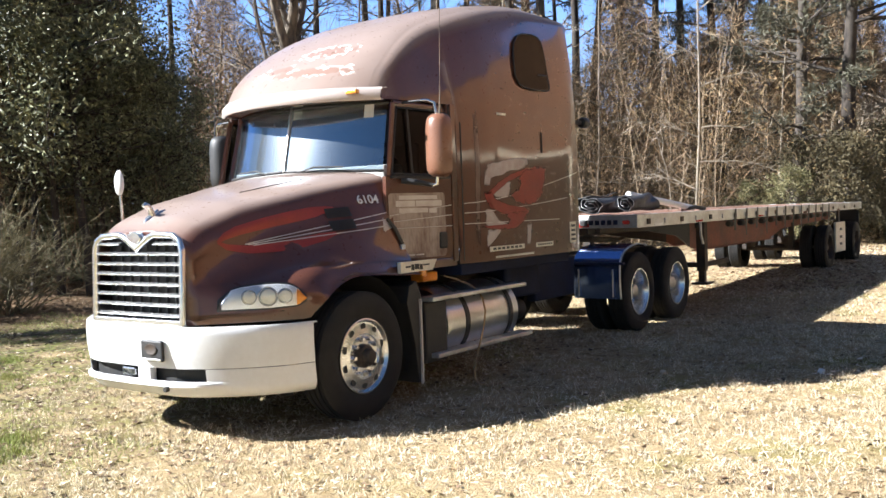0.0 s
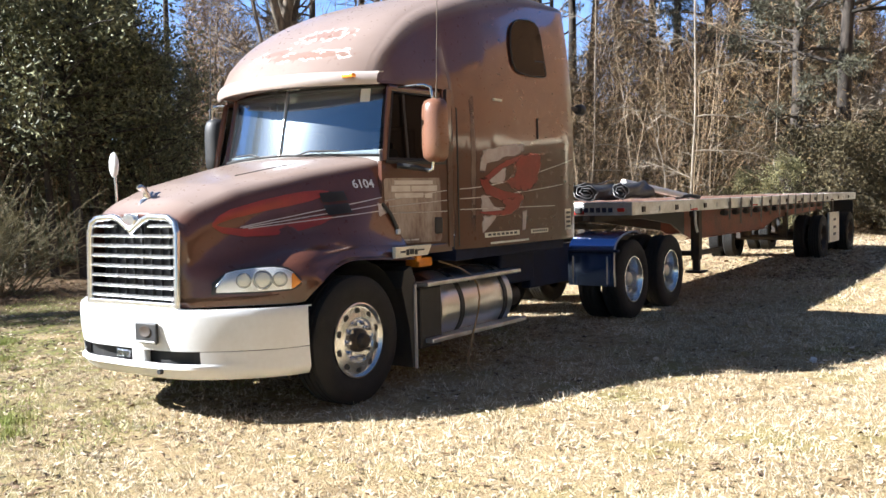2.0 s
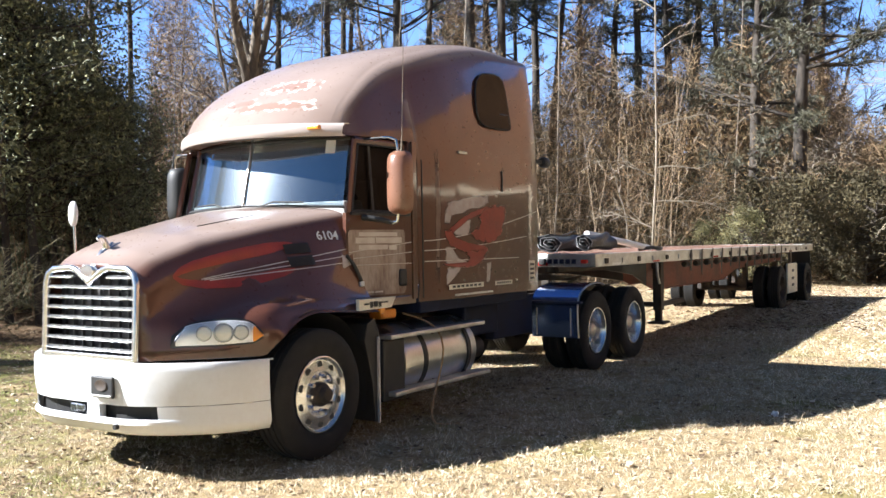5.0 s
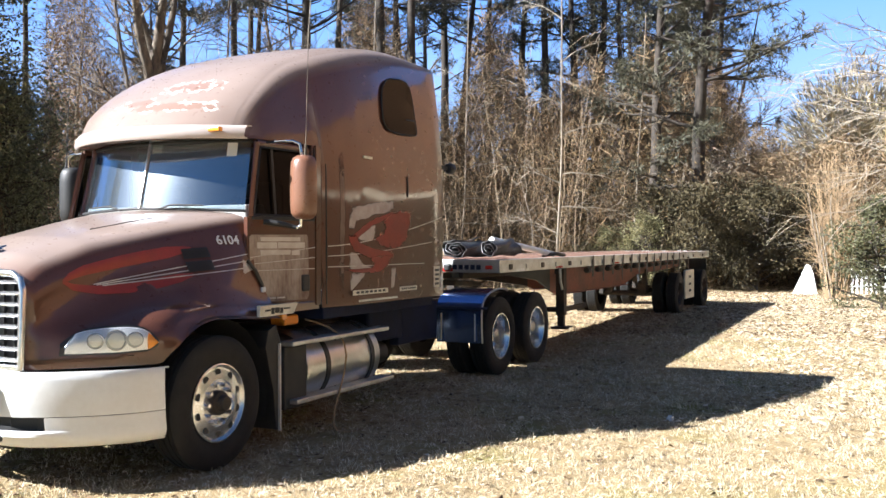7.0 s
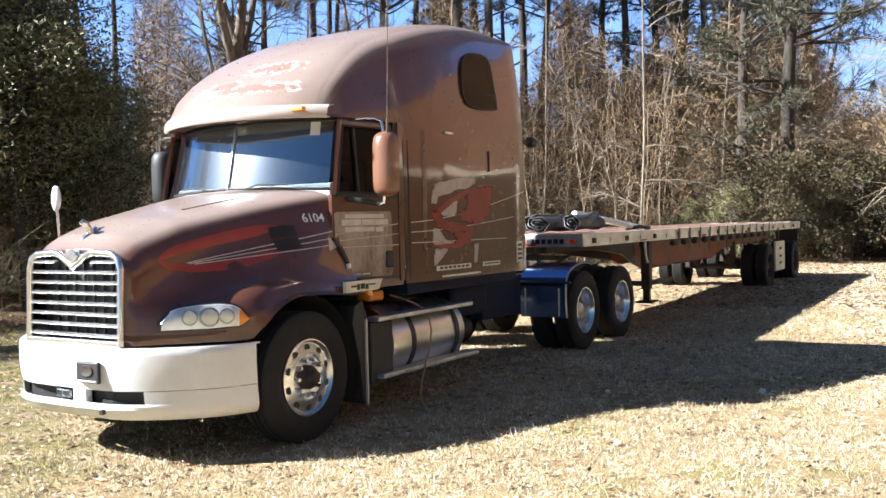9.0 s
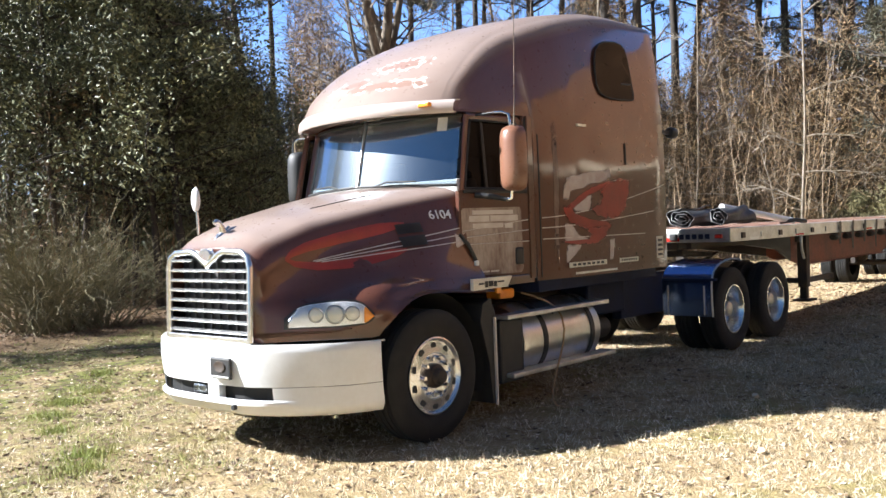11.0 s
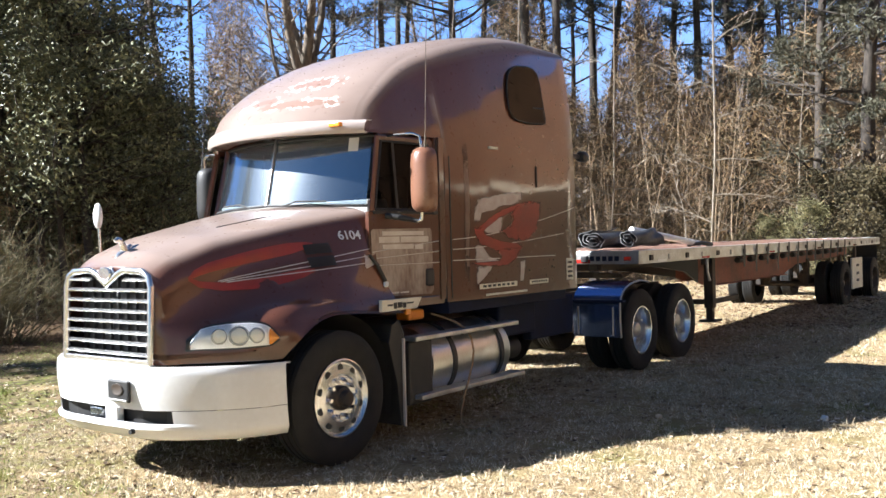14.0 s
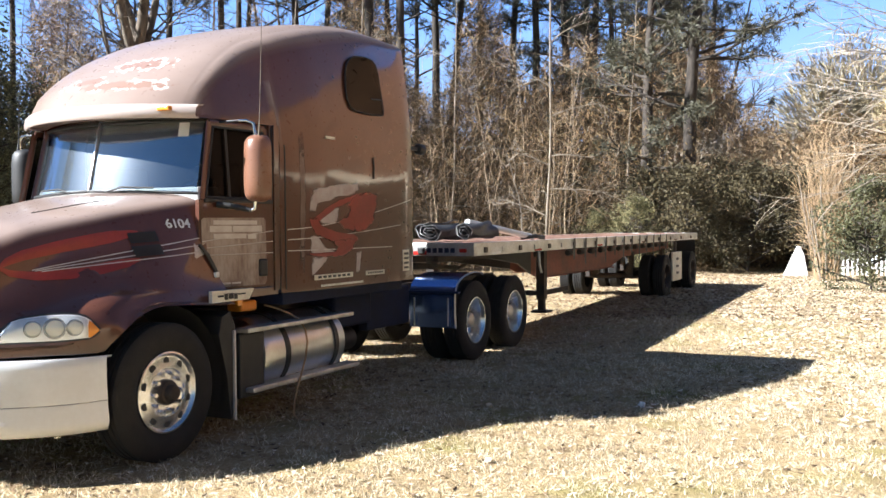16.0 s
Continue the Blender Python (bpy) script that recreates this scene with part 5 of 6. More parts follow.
# nose rail and lamps
nose = part("nose_rail", box(X0 - 0.05, X0 + 0.01, -HW + 0.002, HW - 0.002, DZ - 0.165, DZ + 0.004, 0.008), RAWALU, trailer, "aluminium nose rail with lamps")
for k in range(5):
    part("lettering_bar", box(X0 - 0.056, X0 - 0.0505, -1.02 + 0.085 * k, -0.96 + 0.085 * k, DZ - 0.125, DZ - 0.065, 0.0), DARKBLUE, nose)
part("nose_tape", box(X0 - 0.056, X0 - 0.0505, -0.62, 0.6, DZ - 0.05, DZ - 0.006, 0.0), WHITE, nose)
for k in range(6):
    part("nose_tape", box(X0 - 0.056, X0 - 0.0505, -0.62 + 0.2 * k, -0.43 + 0.2 * k, DZ - 0.15, DZ - 0.105, 0.0), WHITE if k % 2 else REDLENS, nose)
for y in (-1.14, -0.1, 0.9):
    part("nose_lamp", box(X0 - 0.08, X0 - 0.05, y - 0.05, y + 0.05, DZ - 0.12, DZ - 0.07, 0.012), REDLENS, nose)
for y in (-0.55, -0.25, 0.3):
    part("glad_hand", box(X0 - 0.085, X0 - 0.05, y - 0.05, y + 0.05, DZ - 0.14, DZ - 0.06, 0.012), BLACK, nose)
part("tail_rail", box(X1 - 0.02, X1 + 0.05, -HW + 0.002, HW - 0.002, DZ - 0.165, DZ + 0.004, 0.008), RAWALU, trailer)
part("upper_coupler", box(5.7, 7.4, -0.6, 0.6, 1.235, 1.33, 0.01), STEEL, trailer)
# winch straps hanging from the rail
random.seed(5)
for k in range(12):
    x = 9.3 + k * 0.62
    win = part("winch", lathe([(0.0, -0.10), (0.045, -0.095), (0.05, 0.0), (0.045, 0.095), (0.0, 0.10)], (x, -HW + 0.07, DZ - 0.235), "x", 12), STEEL, trailer, smooth=50)
    part("winch_bracket", box(x - 0.11, x + 0.11, -HW + 0.02, -HW + 0.13, DZ - 0.185, DZ - 0.168, 0.003), STEEL, win)
    hang = random.uniform(0.02, 0.22) if k % 2 else 0.05
    rows = [[(x - 0.04 + 0.01 * math.sin(7 * z + k), -HW - 0.022 - 0.01 * math.sin(9 * z), z), (x + 0.04 + 0.01 * math.sin(7 * z + k), -HW - 0.022 - 0.01 * math.sin(9 * z + 1), z)] for z in [DZ + 0.006 - (0.30 + hang) * q / 8 for q in range(9)]]
    part("strap", thicken(grid(rows), 0.004), BLACK, win, "black webbing strap")
# pale panel between the axles
pnl = part("storage_box", box(16.95, 18.0, -1.29, -1.24, 0.36, 1.06, 0.015), CREAM, trailer, "cream panel with dark marks between the axles")
for z in (0.52, 0.68, 0.86):
    part("mark_bar", box(17.35, 17.6, -1.296, -1.2905, z, z + 0.06, 0.0), BLACK, pnl)
part("panel_hanger", box(17.4, 17.5, -1.26, -1.20, 1.06, 1.34, 0.004), STEEL, trailer)
part("mud_flap", box(20.2, 20.215, -1.2, -0.65, 0.3, 1.3, 0.003), BLACK, trailer)
part("mud_flap", box(20.2, 20.215, 0.65, 1.2, 0.3, 1.3, 0.003), BLACK, trailer)

# deck planks
n = 15
for k in range(n):
    y0 = -1.195 + k * (2.39 / n)
    bm = bmesh.new()
    w = 2.39 / n - 0.008
    box(X0 + 0.02, X1 - 0.02, y0, y0 + w, 1.458, 1.497 + 0.004 * ((k * 7) % 3 - 1), 0.004, bm, 1)
    part("plank", bm, PLANK, trailer)

# things lying on the deck
def tarp_roll(x0, x1, cy, half, tall, label, turns=3.3):
    """A loosely rolled tarpaulin, its spiral end towards the cab, sagging under its weight."""
    rows = []
    steps = 110
    for j in range(11):
        q = j / 10
        row = []
        for k in range(steps):
            a = 2 * math.pi * turns * k / steps
            f = (0.14 + 0.86 * k / steps) * (1 + 0.10 * math.sin(3 * a + 4 * q) + 0.07 * math.sin(5 * a + 7 * q + k * 0.05))
            y = half * f * math.cos(a) + 0.02 * math.sin(6 * q + a)
            z = tall / 2 * f * math.sin(a)
            row.append((x0 + (x1 - x0) * q + 0.03 * math.sin(2 * a), cy + y, 1.506 + tall / 2 + max(z, -tall / 2) * (1 - 0.12 * math.sin(5 * q))))
        rows.append(row)
    return top("tarpaulin_roll", thicken(grid(rows), 0.01), TARP, label, "tarpaulin", "rolled tarpaulins on the deck", smooth=60)


tarp_roll(5.72, 6.6, -0.46, 0.215, 0.27, "loosely rolled black tarpaulin lying on the trailer deck")
tarp_roll(5.85, 6.75, -0.90, 0.13, 0.27, "smaller crumpled black tarpaulin roll on the trailer deck", 2.6)
bm = tube([(6.2, -0.80, 1.765), (7.0, -0.95, 1.66), (7.85, -1.12, 1.545)], [0.046, 0.046, 0.042], 10)
top("white_pipe", bm, WHITE, "long white pipe lying slanted across the trailer deck", "pipe", smooth=60)
bm = tube([(7.62, -1.02, 1.53), (7.72, -1.2, 1.56), (7.95, -1.26, 1.535), (8.1, -1.15, 1.53)], 0.028, 8)
top("dark_strap", bm, BLACK, "dark strap coiled at the deck edge", "strap", smooth=60)


# ---- ground ----
def height(x, y):
    bank = 3.4 * ease((y - 11) / 22) * (1 - 0.75 * ease((x - 12) / 22))
    far = 0.12 * ease((x - 9) / 12) * (1 - ease((x - 60) / 60))
    n = noise.noise(Vector((x * 0.22, y * 0.22, 0))) * 0.03 + noise.noise(Vector((x * 1.1, y * 1.1, 3))) * 0.012
    keep = 0.35 if (-1.5 < x < 8 and abs(y) < 2) else 1.0
    return bank + far * 0.4 + n * keep


def spaced(lo, hi, dense_lo, dense_hi, step, far_step):
    v, out = lo, []
    while v < hi:
        out.append(v)
        v += step if dense_lo <= v <= dense_hi else far_step
    return out + [hi]


gx = [-400, -200, -100, -60] + spaced(-40, 60, -6, 24, 0.25, 1.5) + [80, 120, 200, 400]
gy = [-400, -200, -100, -60] + spaced(-40, 60, -7, 12, 0.25, 1.5) + [80, 120, 200, 400]
verts = [(x, y, height(x, y)) for y in gy for x in gx]
nx = len(gx)
faces = [(j * nx + i, j * nx + i + 1, (j + 1) * nx + i + 1, (j + 1) * nx + i) for j in range(len(gy) - 1) for i in range(nx - 1)]
me = bpy.data.meshes.new("ground")
me.from_pydata(verts, [], faces)
me.polygons.foreach_set("use_smooth", [True] * len(me.polygons))


def ground_material():
    m = bpy.data.materials.new("lawn_earth")
    m.use_nodes = True
    n, l = m.node_tree.nodes, m.node_tree.links
    b = n["Principled BSDF"]
    b.inputs["Roughness"].default_value = 0.95
    b.inputs["Specular IOR Level"].default_value = 0.15
    tc = n.new("ShaderNodeTexCoord")

    def noise_tex(scale, detail=6):
        t = n.new("ShaderNodeTexNoise")
        t.inputs["Scale"].default_value, t.inputs["Detail"].default_value = scale, detail
        l.new(tc.outputs["Object"], t.inputs["Vector"])
        return t.outputs["Fac"]

    def blend(fac, a, b_):
        x = n.new("ShaderNodeMix")
        x.data_type = "RGBA"
        l.new(fac, x.inputs[0])
        for sock, val in ((x.inputs[6], a), (x.inputs[7], b_)):
            if isinstance(val, tuple):
                sock.default_value = (*val, 1)
            else:
                l.new(val, sock)
        return x.outputs[2]

    def step(val, lo, hi):
        r = n.new("ShaderNodeMapRange")
        r.inputs["From Min"].default_value, r.inputs["From Max"].default_value = lo, hi
        l.new(val, r.inputs["Value"])
        return r.outputs[0]
    straw = blend(step(noise_tex(28, 8), 0.35, 0.65), (0.30, 0.215, 0.115), (0.50, 0.39, 0.225))
    straw = blend(step(noise_tex(130, 3), 0.45, 0.7), straw, (0.25, 0.17, 0.085))
    straw = blend(step(noise_tex(0.9, 4), 0.52, 0.72), straw, (0.25, 0.215, 0.075))
    patchy = n.new("ShaderNodeMath")
    patchy.operation = "MULTIPLY"
    l.new(step(noise_tex(5.5, 9), 0.47, 0.68), patchy.inputs[0])
    l.new(step(noise_tex(0.7, 5), 0.38, 0.62), patchy.inputs[1])
    straw = blend(patchy.outputs[0], straw, (0.19, 0.13, 0.068))
    straw = blend(step(noise_tex(13, 6), 0.60, 0.68), straw, (0.62, 0.53, 0.38))
    # trodden, mossy soil shows through towards the shaded corner, painted darker for tree shade
    cor = n.new("ShaderNodeSeparateXYZ")
    l.new(tc.outputs["Object"], cor.inputs[0])
    lean = n.new("ShaderNodeMath")
    lean.operation = "MULTIPLY_ADD"
    lean.inputs[1].default_value = -0.55
    l.new(cor.outputs[0], lean.inputs[0])
    l.new(cor.outputs[1], lean.inputs[2])
    amount = step(lean.outputs[0], -1.0, 3.8)
    mul = n.new("ShaderNodeMath")
    mul.operation = "MULTIPLY"
    l.new(amount, mul.inputs[0])
    l.new(step(noise_tex(1.7, 7), 0.34, 0.56), mul.inputs[1])
    soil_shade = blend(step(noise_tex(9, 6), 0.4, 0.62), (0.09, 0.07, 0.04), (0.19, 0.20, 0.05))
    straw = blend(mul.outputs[0], straw, soil_shade)
    litter = blend(step(noise_tex(22, 8), 0.35, 0.65), (0.085, 0.055, 0.03), (0.19, 0.122, 0.066))
    # leaf litter lies under the trees, beyond the mown edge
    geo = n.new("ShaderNodeSeparateXYZ")
    l.new(tc.outputs["Object"], geo.inputs[0])
    mad = n.new("ShaderNodeMath")
    mad.operation = "MULTIPLY_ADD"
    mad.inputs[1].default_value = 5.0
    l.new(noise_tex(0.35, 5), mad.inputs[0])
    l.new(geo.outputs[1], mad.inputs[2])
    col = blend(step(mad.outputs[0], 9.0, 11.5), straw, litter)
    l.new(col, b.inputs["Base Color"])
    bp = n.new("ShaderNodeBump")
    bp.inputs["Strength"].default_value, bp.inputs["Distance"].default_value = 0.8, 0.03
    l.new(noise_tex(60, 6), bp.inputs["Height"])
    l.new(bp.outputs[0], b.inputs["Normal"])
    return m


me.materials.append(ground_material())
tagged(new("ground", me), "dry straw-coloured lawn with leaf litter towards the wood", "ground", "", "structure")


# the far sky beyond the wood, a plain backdrop
rows = [[(-5 + 380 * math.sin(radians(b)), -6 + 380 * math.cos(radians(b)), z) for b in range(-5, 121, 5)] for z in (-2, 40, 80, 120, 170)]
top("backdrop", facing(grid(rows), (-1, -1, 0)), SKYFAR, "clear blue winter sky beyond the wood", "backdrop", kind="structure")


# ---- plants ----
class Mass:
    """Gathers verts and faces quickly."""

    def __init__(self):
        self.v, self.f = [], []

    def tube(self, pts, rad, n=3):
        base = len(self.v)
        side = None
        for i, p in enumerate(pts):
            d = pts[min(i + 1, len(pts) - 1)] - pts[max(i - 1, 0)]
            if side is None:
                side = d.cross(Vector((0.3, 0.2, 1)) if abs(d.z) < 0.8 * d.length else Vector((1, 0.1, 0))).normalized()
            d = d.normalized()
            s = (side - d * side.dot(d)).normalized()
            u = d.cross(s)
            for k in range(n):
                a = 2 * math.pi * k / n
                self.v.append(p + rad[i] * (math.cos(a) * s + math.sin(a) * u))
        for i in range(len(pts) - 1):
            for k in range(n):
                a, b = base + i * n + k, base + i * n + (k + 1) % n
                self.f.append((a, b, b + n, a + n))

    def leaf(self, p, d, side, length, width, fold=0.3):
        """A folded leaf of two triangles either side of its rib."""
        b = len(self.v)
        up = d.cross(side).normalized()
        mid = p + d * length * 0.45
        self.v += [p, mid + side * width / 2 + up * width * fold, p + d * length, mid - side * width / 2 + up * width * fold]
        self.f += [(b, b + 1, b + 2), (b, b + 2, b + 3)]

    def blade(self, p, d, side, length, width):
        b = len(self.v)
        self.v += [p - side * width / 2, p + side * width / 2, p + d * length]
        self.f.append((b, b + 1, b + 2))

    def mesh(self, name, material, smooth=False):
        me = bpy.data.meshes.new(name)
        me.from_pydata([tuple(v) for v in self.v], [], self.f)
        me.materials.append(material)
        if smooth:
            me.polygons.foreach_set("use_smooth", [True] * len(me.polygons))
        return me


def rand_dir(rng, flat=1.0):
    a, z = rng.uniform(0, 2 * math.pi), rng.uniform(-1, 1) * flat
    r = math.sqrt(max(0.0, 1 - z * z))
    return Vector((r * math.cos(a), r * math.sin(a), z))


def limb(rng, start, d, length, wander, lift, segs=5):
    pts, p = [start], start
    for k in range(segs):
        d = (d + rand_dir(rng) * wander + Vector((0, 0, lift))).normalized()
        p = p + d * length / segs
        pts.append(p)
    return pts, d


def grow(rng, wood, start, d, length, r, level, ends, wander=0.25, lift=0.03, split=4, spread=0.9, sides=5):
    """Recursive bare branching; ends gathers the twig tips."""
    pts, d1 = limb(rng, start, d, length, wander, lift, 6 if level > 1 else 4)
    n = len(pts) - 1
    wood.tube(pts, [r * (1 - 0.75 * i / n) for i in range(n + 1)], sides if level > 1 else 3)
    if level == 0:
        ends.append((pts[-1], d1))
        return
    for k in range(split):
        q = rng.uniform(0.3, 1.0) if k else 1.0
        i = min(n - 1, int(q * n))
        p = pts[i].lerp(pts[i + 1], q * n - i)
        dd = (pts[i + 1] - pts[i]).normalized()
        nd = (dd + rand_dir(rng, 0.7) * spread).normalized()
        grow(rng, wood, p, nd, length * rng.uniform(0.45, 0.7), r * (1 - 0.7 * q) * 0.75 + 0.004, level - 1, ends, wander * 1.15, lift, split, spread, max(3, sides - 1))


def plant(name, label, category, pieces, group):
    """A thing made of (part name, Mass, material) pieces."""
    root = thing(name, label, category, (0, 0, 0), group)
    for pname, mass, material in pieces:
        ob = new(pname, mass.mesh(pname, material, pname == "trunk"))
        ob.parent = root
    return root


def pine(seed, tall, low=0.42, r0=0.23, limbs=30):
    rng = random.Random(seed)
    wood, needles = Mass(), Mass()
    pts, _ = limb(rng, Vector((0, 0, -0.3)), Vector((0, 0, 1)), tall, 0.045, 0.04, 12)
    wood.tube(pts, [r0 * (1 - 0.8 * i / 12) for i in range(13)], 9)

    def tuft(p, d):
        for _ in range(3):
            c = p + rand_dir(rng) * 0.16
            for k in range(7):
                nd = (d * 0.5 + rand_dir(rng)).normalized()
                needles.blade(c, nd, nd.cross(rand_dir(rng)).normalized(), rng.uniform(0.2, 0.34), 0.035)
    for k in range(limbs):
        q = rng.uniform(low, 0.99)
        i = min(11, int(q * 12))
        p = pts[i].lerp(pts[i + 1], q * 12 - i)
        a = rng.uniform(0, 2 * math.pi)
        ln = (1.2 + 3.0 * (1 - q) / (1 - low) * rng.uniform(0.6, 1.1)) * tall / 18
        d = Vector((math.cos(a), math.sin(a), rng.uniform(-0.1, 0.45))).normalized()
        lp, ld = limb(rng, p, d, ln, 0.16, 0.03, 5)
        wood.tube(lp, [0.05 * (1 - 0.8 * j / 5) * (1.3 - q) * 1.6 for j in range(6)], 4)
        if q < low + 0.12 and rng.random() < 0.5:
            continue
        for j in range(9):
            t = rng.uniform(0.35, 1.0)
            ii = min(4, int(t * 5))
            sp = lp[ii].lerp(lp[ii + 1], t * 5 - ii)
            sd = (ld + rand_dir(rng, 0.6) * 1.0).normalized()
            tp, td = limb(rng, sp, sd, rng.uniform(0.35, 0.9), 0.2, 0.05, 2)
            wood.tube(tp, [0.014, 0.01, 0.005], 3)
            tuft(tp[-1], td)
            tuft(tp[1], td)
    return plant("pine_tree", "tall dark pine with a bare lower trunk at the wood's edge", "tree", [("trunk", wood, BARK), ("crown", needles, NEEDLE)], "pines of the wood")


def bare_tree(seed, tall, material, r0=0.09, level=3, split=5):
    rng = random.Random(seed)
    wood, ends = Mass(), []
    pts, d = limb(rng, Vector((0, 0, -0.3)), Vector((rng.uniform(-0.1, 0.1), rng.uniform(-0.1, 0.1), 1)).normalized(), tall, 0.10, 0.05, 10)
    wood.tube(pts, [r0 * (1 - 0.85 * i / 10) for i in range(11)], 7)
    twigs = Mass()
    for k in range(14):
        q = rng.uniform(0.22, 0.98)
        i = min(9, int(q * 10))
        p = pts[i].lerp(pts[i + 1], q * 10 - i)
        a = rng.uniform(0, 2 * math.pi)
        nd = Vector((math.cos(a), math.sin(a), rng.uniform(0.1, 0.9))).normalized()
        grow(rng, twigs, p, nd, tall * rng.uniform(0.12, 0.26) * (1.25 - 0.6 * q), r0 * 0.4 * (1.15 - q), level - 1, ends, 0.22, 0.02, split, 0.9, 4)
    return plant("bare_tree", "leafless grey tree with fine twigs at the wood's edge", "tree", [("trunk", wood, material), ("crown", twigs, material)], "bare trees of the wood")


def evergreen(seed, tall, width, leaves, material, leaf_len=0.12, name="evergreen_tree", label="dense dark evergreen tree in the shaded wood", low=0.05):
    rng = random.Random(seed)
    wood, crown, ends = Mass(), Mass(), []
    pts, d = limb(rng, Vector((0, 0, -0.2)), Vector((0, 0, 1)), tall * 0.92, 0.10, 0.05, 8)
    wood.tube(pts, [0.065 * tall / 6 * (1 - 0.85 * i / 8) for i in range(9)], 7)
    tips = []
    for k in range(46):
        q = rng.uniform(low, 0.98)
        i = min(7, int(q * 8))
        p = pts[i].lerp(pts[i + 1], q * 8 - i)
        a = rng.uniform(0, 2 * math.pi)
        ln = width * (0.35 + 0.65 * math.sin(math.pi * min(1, 0.25 + 0.8 * q))) * rng.uniform(0.55, 1.1)
        lp, ld = limb(rng, p, Vector((math.cos(a), math.sin(a), rng.uniform(-0.1, 0.55))).normalized(), ln, 0.2, 0.03, 4)
        wood.tube(lp, [0.03, 0.024, 0.018, 0.011, 0.005], 4)
        tips += [(lp[2], ld), (lp[3], ld), (lp[4], ld)]
    for k in range(leaves):
        c, d = tips[k % len(tips)]
        p = c + rand_dir(rng) * width * 0.20 * rng.random() ** 0.6
        nd = (d * 0.3 + rand_dir(rng) + Vector((0, 0, -0.15))).normalized()
        crown.leaf(p, nd, nd.cross(rand_dir(rng)).normalized(), leaf_len * rng.uniform(0.6, 1.3), leaf_len * rng.uniform(0.35, 0.6))
    return plant(name, label, "tree" if tall > 4 else "bush", [("trunk", wood, BARK), ("crown", crown, material)], "evergreens of the wood" if tall > 4 else "")


def put(ob, x, y, scale=1.0, turn=0.0, sink=0.0, tilt=0.0):
    return Matrix.Translation((x, y, height(x, y) - sink)) @ Matrix.Rotation(turn, 4, "Z") @ Matrix.Rotation(tilt, 4, "X") @ Matrix.Diagonal((scale, scale, scale, 1))


def scatter(kinds, places, rng, lo=0.85, hi=1.2, tilt=0.05):
    used = set()
    for x, y in places:
        k = rng.randrange(len(kinds))
        m = put(kinds[k], x, y, rng.uniform(lo, hi), rng.uniform(0, 6.28), 0.0, rng.uniform(-tilt, tilt))
        if k in used:
            copy_thing(kinds[k], m)
        else:
            kinds[k].matrix_basis = m
            used.add(k)
    for k, ob in enumerate(kinds):
        if k not in used:
            for c in list(ob.children):
                bpy.data.objects.remove(c)
            bpy.data.objects.remove(ob)


def polar(deg, dist):
    """A place at a bearing from +y towards +x, seen from the mown corner of the yard."""
    a = radians(deg)
    return (-5.3 + dist * math.sin(a), -5.85 + dist * math.cos(a))


rng = random.Random(11)
pines = [pine(21, 20, 0.5), pine(22, 17, 0.45), pine(23, 23, 0.55)]
spots = [polar(b, d) for b, d in ((50.0, 43), (51.8, 47), (55.0, 42), (57.2, 46), (59.6, 41), (60.9, 48), (62.0, 40), (64.5, 47), (66.5, 52), (69.5, 45), (73.0, 48))]
spots += [polar(rng.uniform(30, 79), rng.uniform(52, 72)) for _ in range(11)]
scatter(pines, spots, rng, 1.0, 1.25, 0.04)
low_pines = [pine(24, 16, 0.22, 0.26, 46), pine(25, 18, 0.28, 0.28, 46)]
scatter(low_pines, [polar(b, d) for b, d in ((72.0, 46), (75.0, 44), (78.2, 48), (73.4, 53), (77.0, 55), (80.2, 54), (68.0, 50), (58.5, 55), (47.5, 42))], rng, 0.95, 1.15, 0.04)
for k, (b, d, lean, scale) in enumerate(((76.1, 39, 5.0, 1.12), (78.9, 38, 3.5, 1.05))):
    x, y = polar(b, d)
    away = Vector((math.sin(radians(b)), math.cos(radians(b)), 0))
    copy_thing(low_pines[k], Matrix.Translation((x, y, height(x, y))) @ Matrix.Rotation(radians(lean), 4, away) @ Matrix.Rotation(1.3 + 2 * k, 4, "Z") @ Matrix.Diagonal((scale, scale, scale, 1)))
# a big forked trunk behind the roof
def forked_tree(seed, tall, r0, material, label, trunk=0.42, wander=0.05):
    """A thick trunk that forks low into rising limbs and fine twigs."""
    rng = random.Random(seed)
    wood, twigs, ends = Mass(), Mass(), []
    pts, d = limb(rng, Vector((0, 0, -0.3)), Vector((0.0, 0.0, 1)), tall * trunk, wander, 0.03, 7)
    wood.tube(pts, [r0 * (1.15 - 0.35 * i / 7) for i in range(8)], 12)
    for k in range(4):
        a = 0.6 + 1.57 * k
        nd = (d + Vector((math.cos(a), math.sin(a), 0)) * 0.42).normalized()
        lp, ld = limb(rng, pts[-1 - k % 2], nd, tall * (0.92 - trunk), 0.08 + wander, 0.04, 7)
        wood.tube(lp, [r0 * 0.6 * (1 - 0.75 * i / 7) for i in range(8)], 8)
        for j in range(7):
            grow(rng, twigs, lp[1 + j % 6], (ld + rand_dir(rng, 0.6) * 1.1).normalized(), tall * rng.uniform(0.12, 0.22), r0 * 0.14, 2, ends, 0.25, 0.02, 5, 0.9, 4)
    return plant("bare_tree", label, "tree", [("trunk", wood, material), ("crown", twigs, material)], "bare trees of the wood")


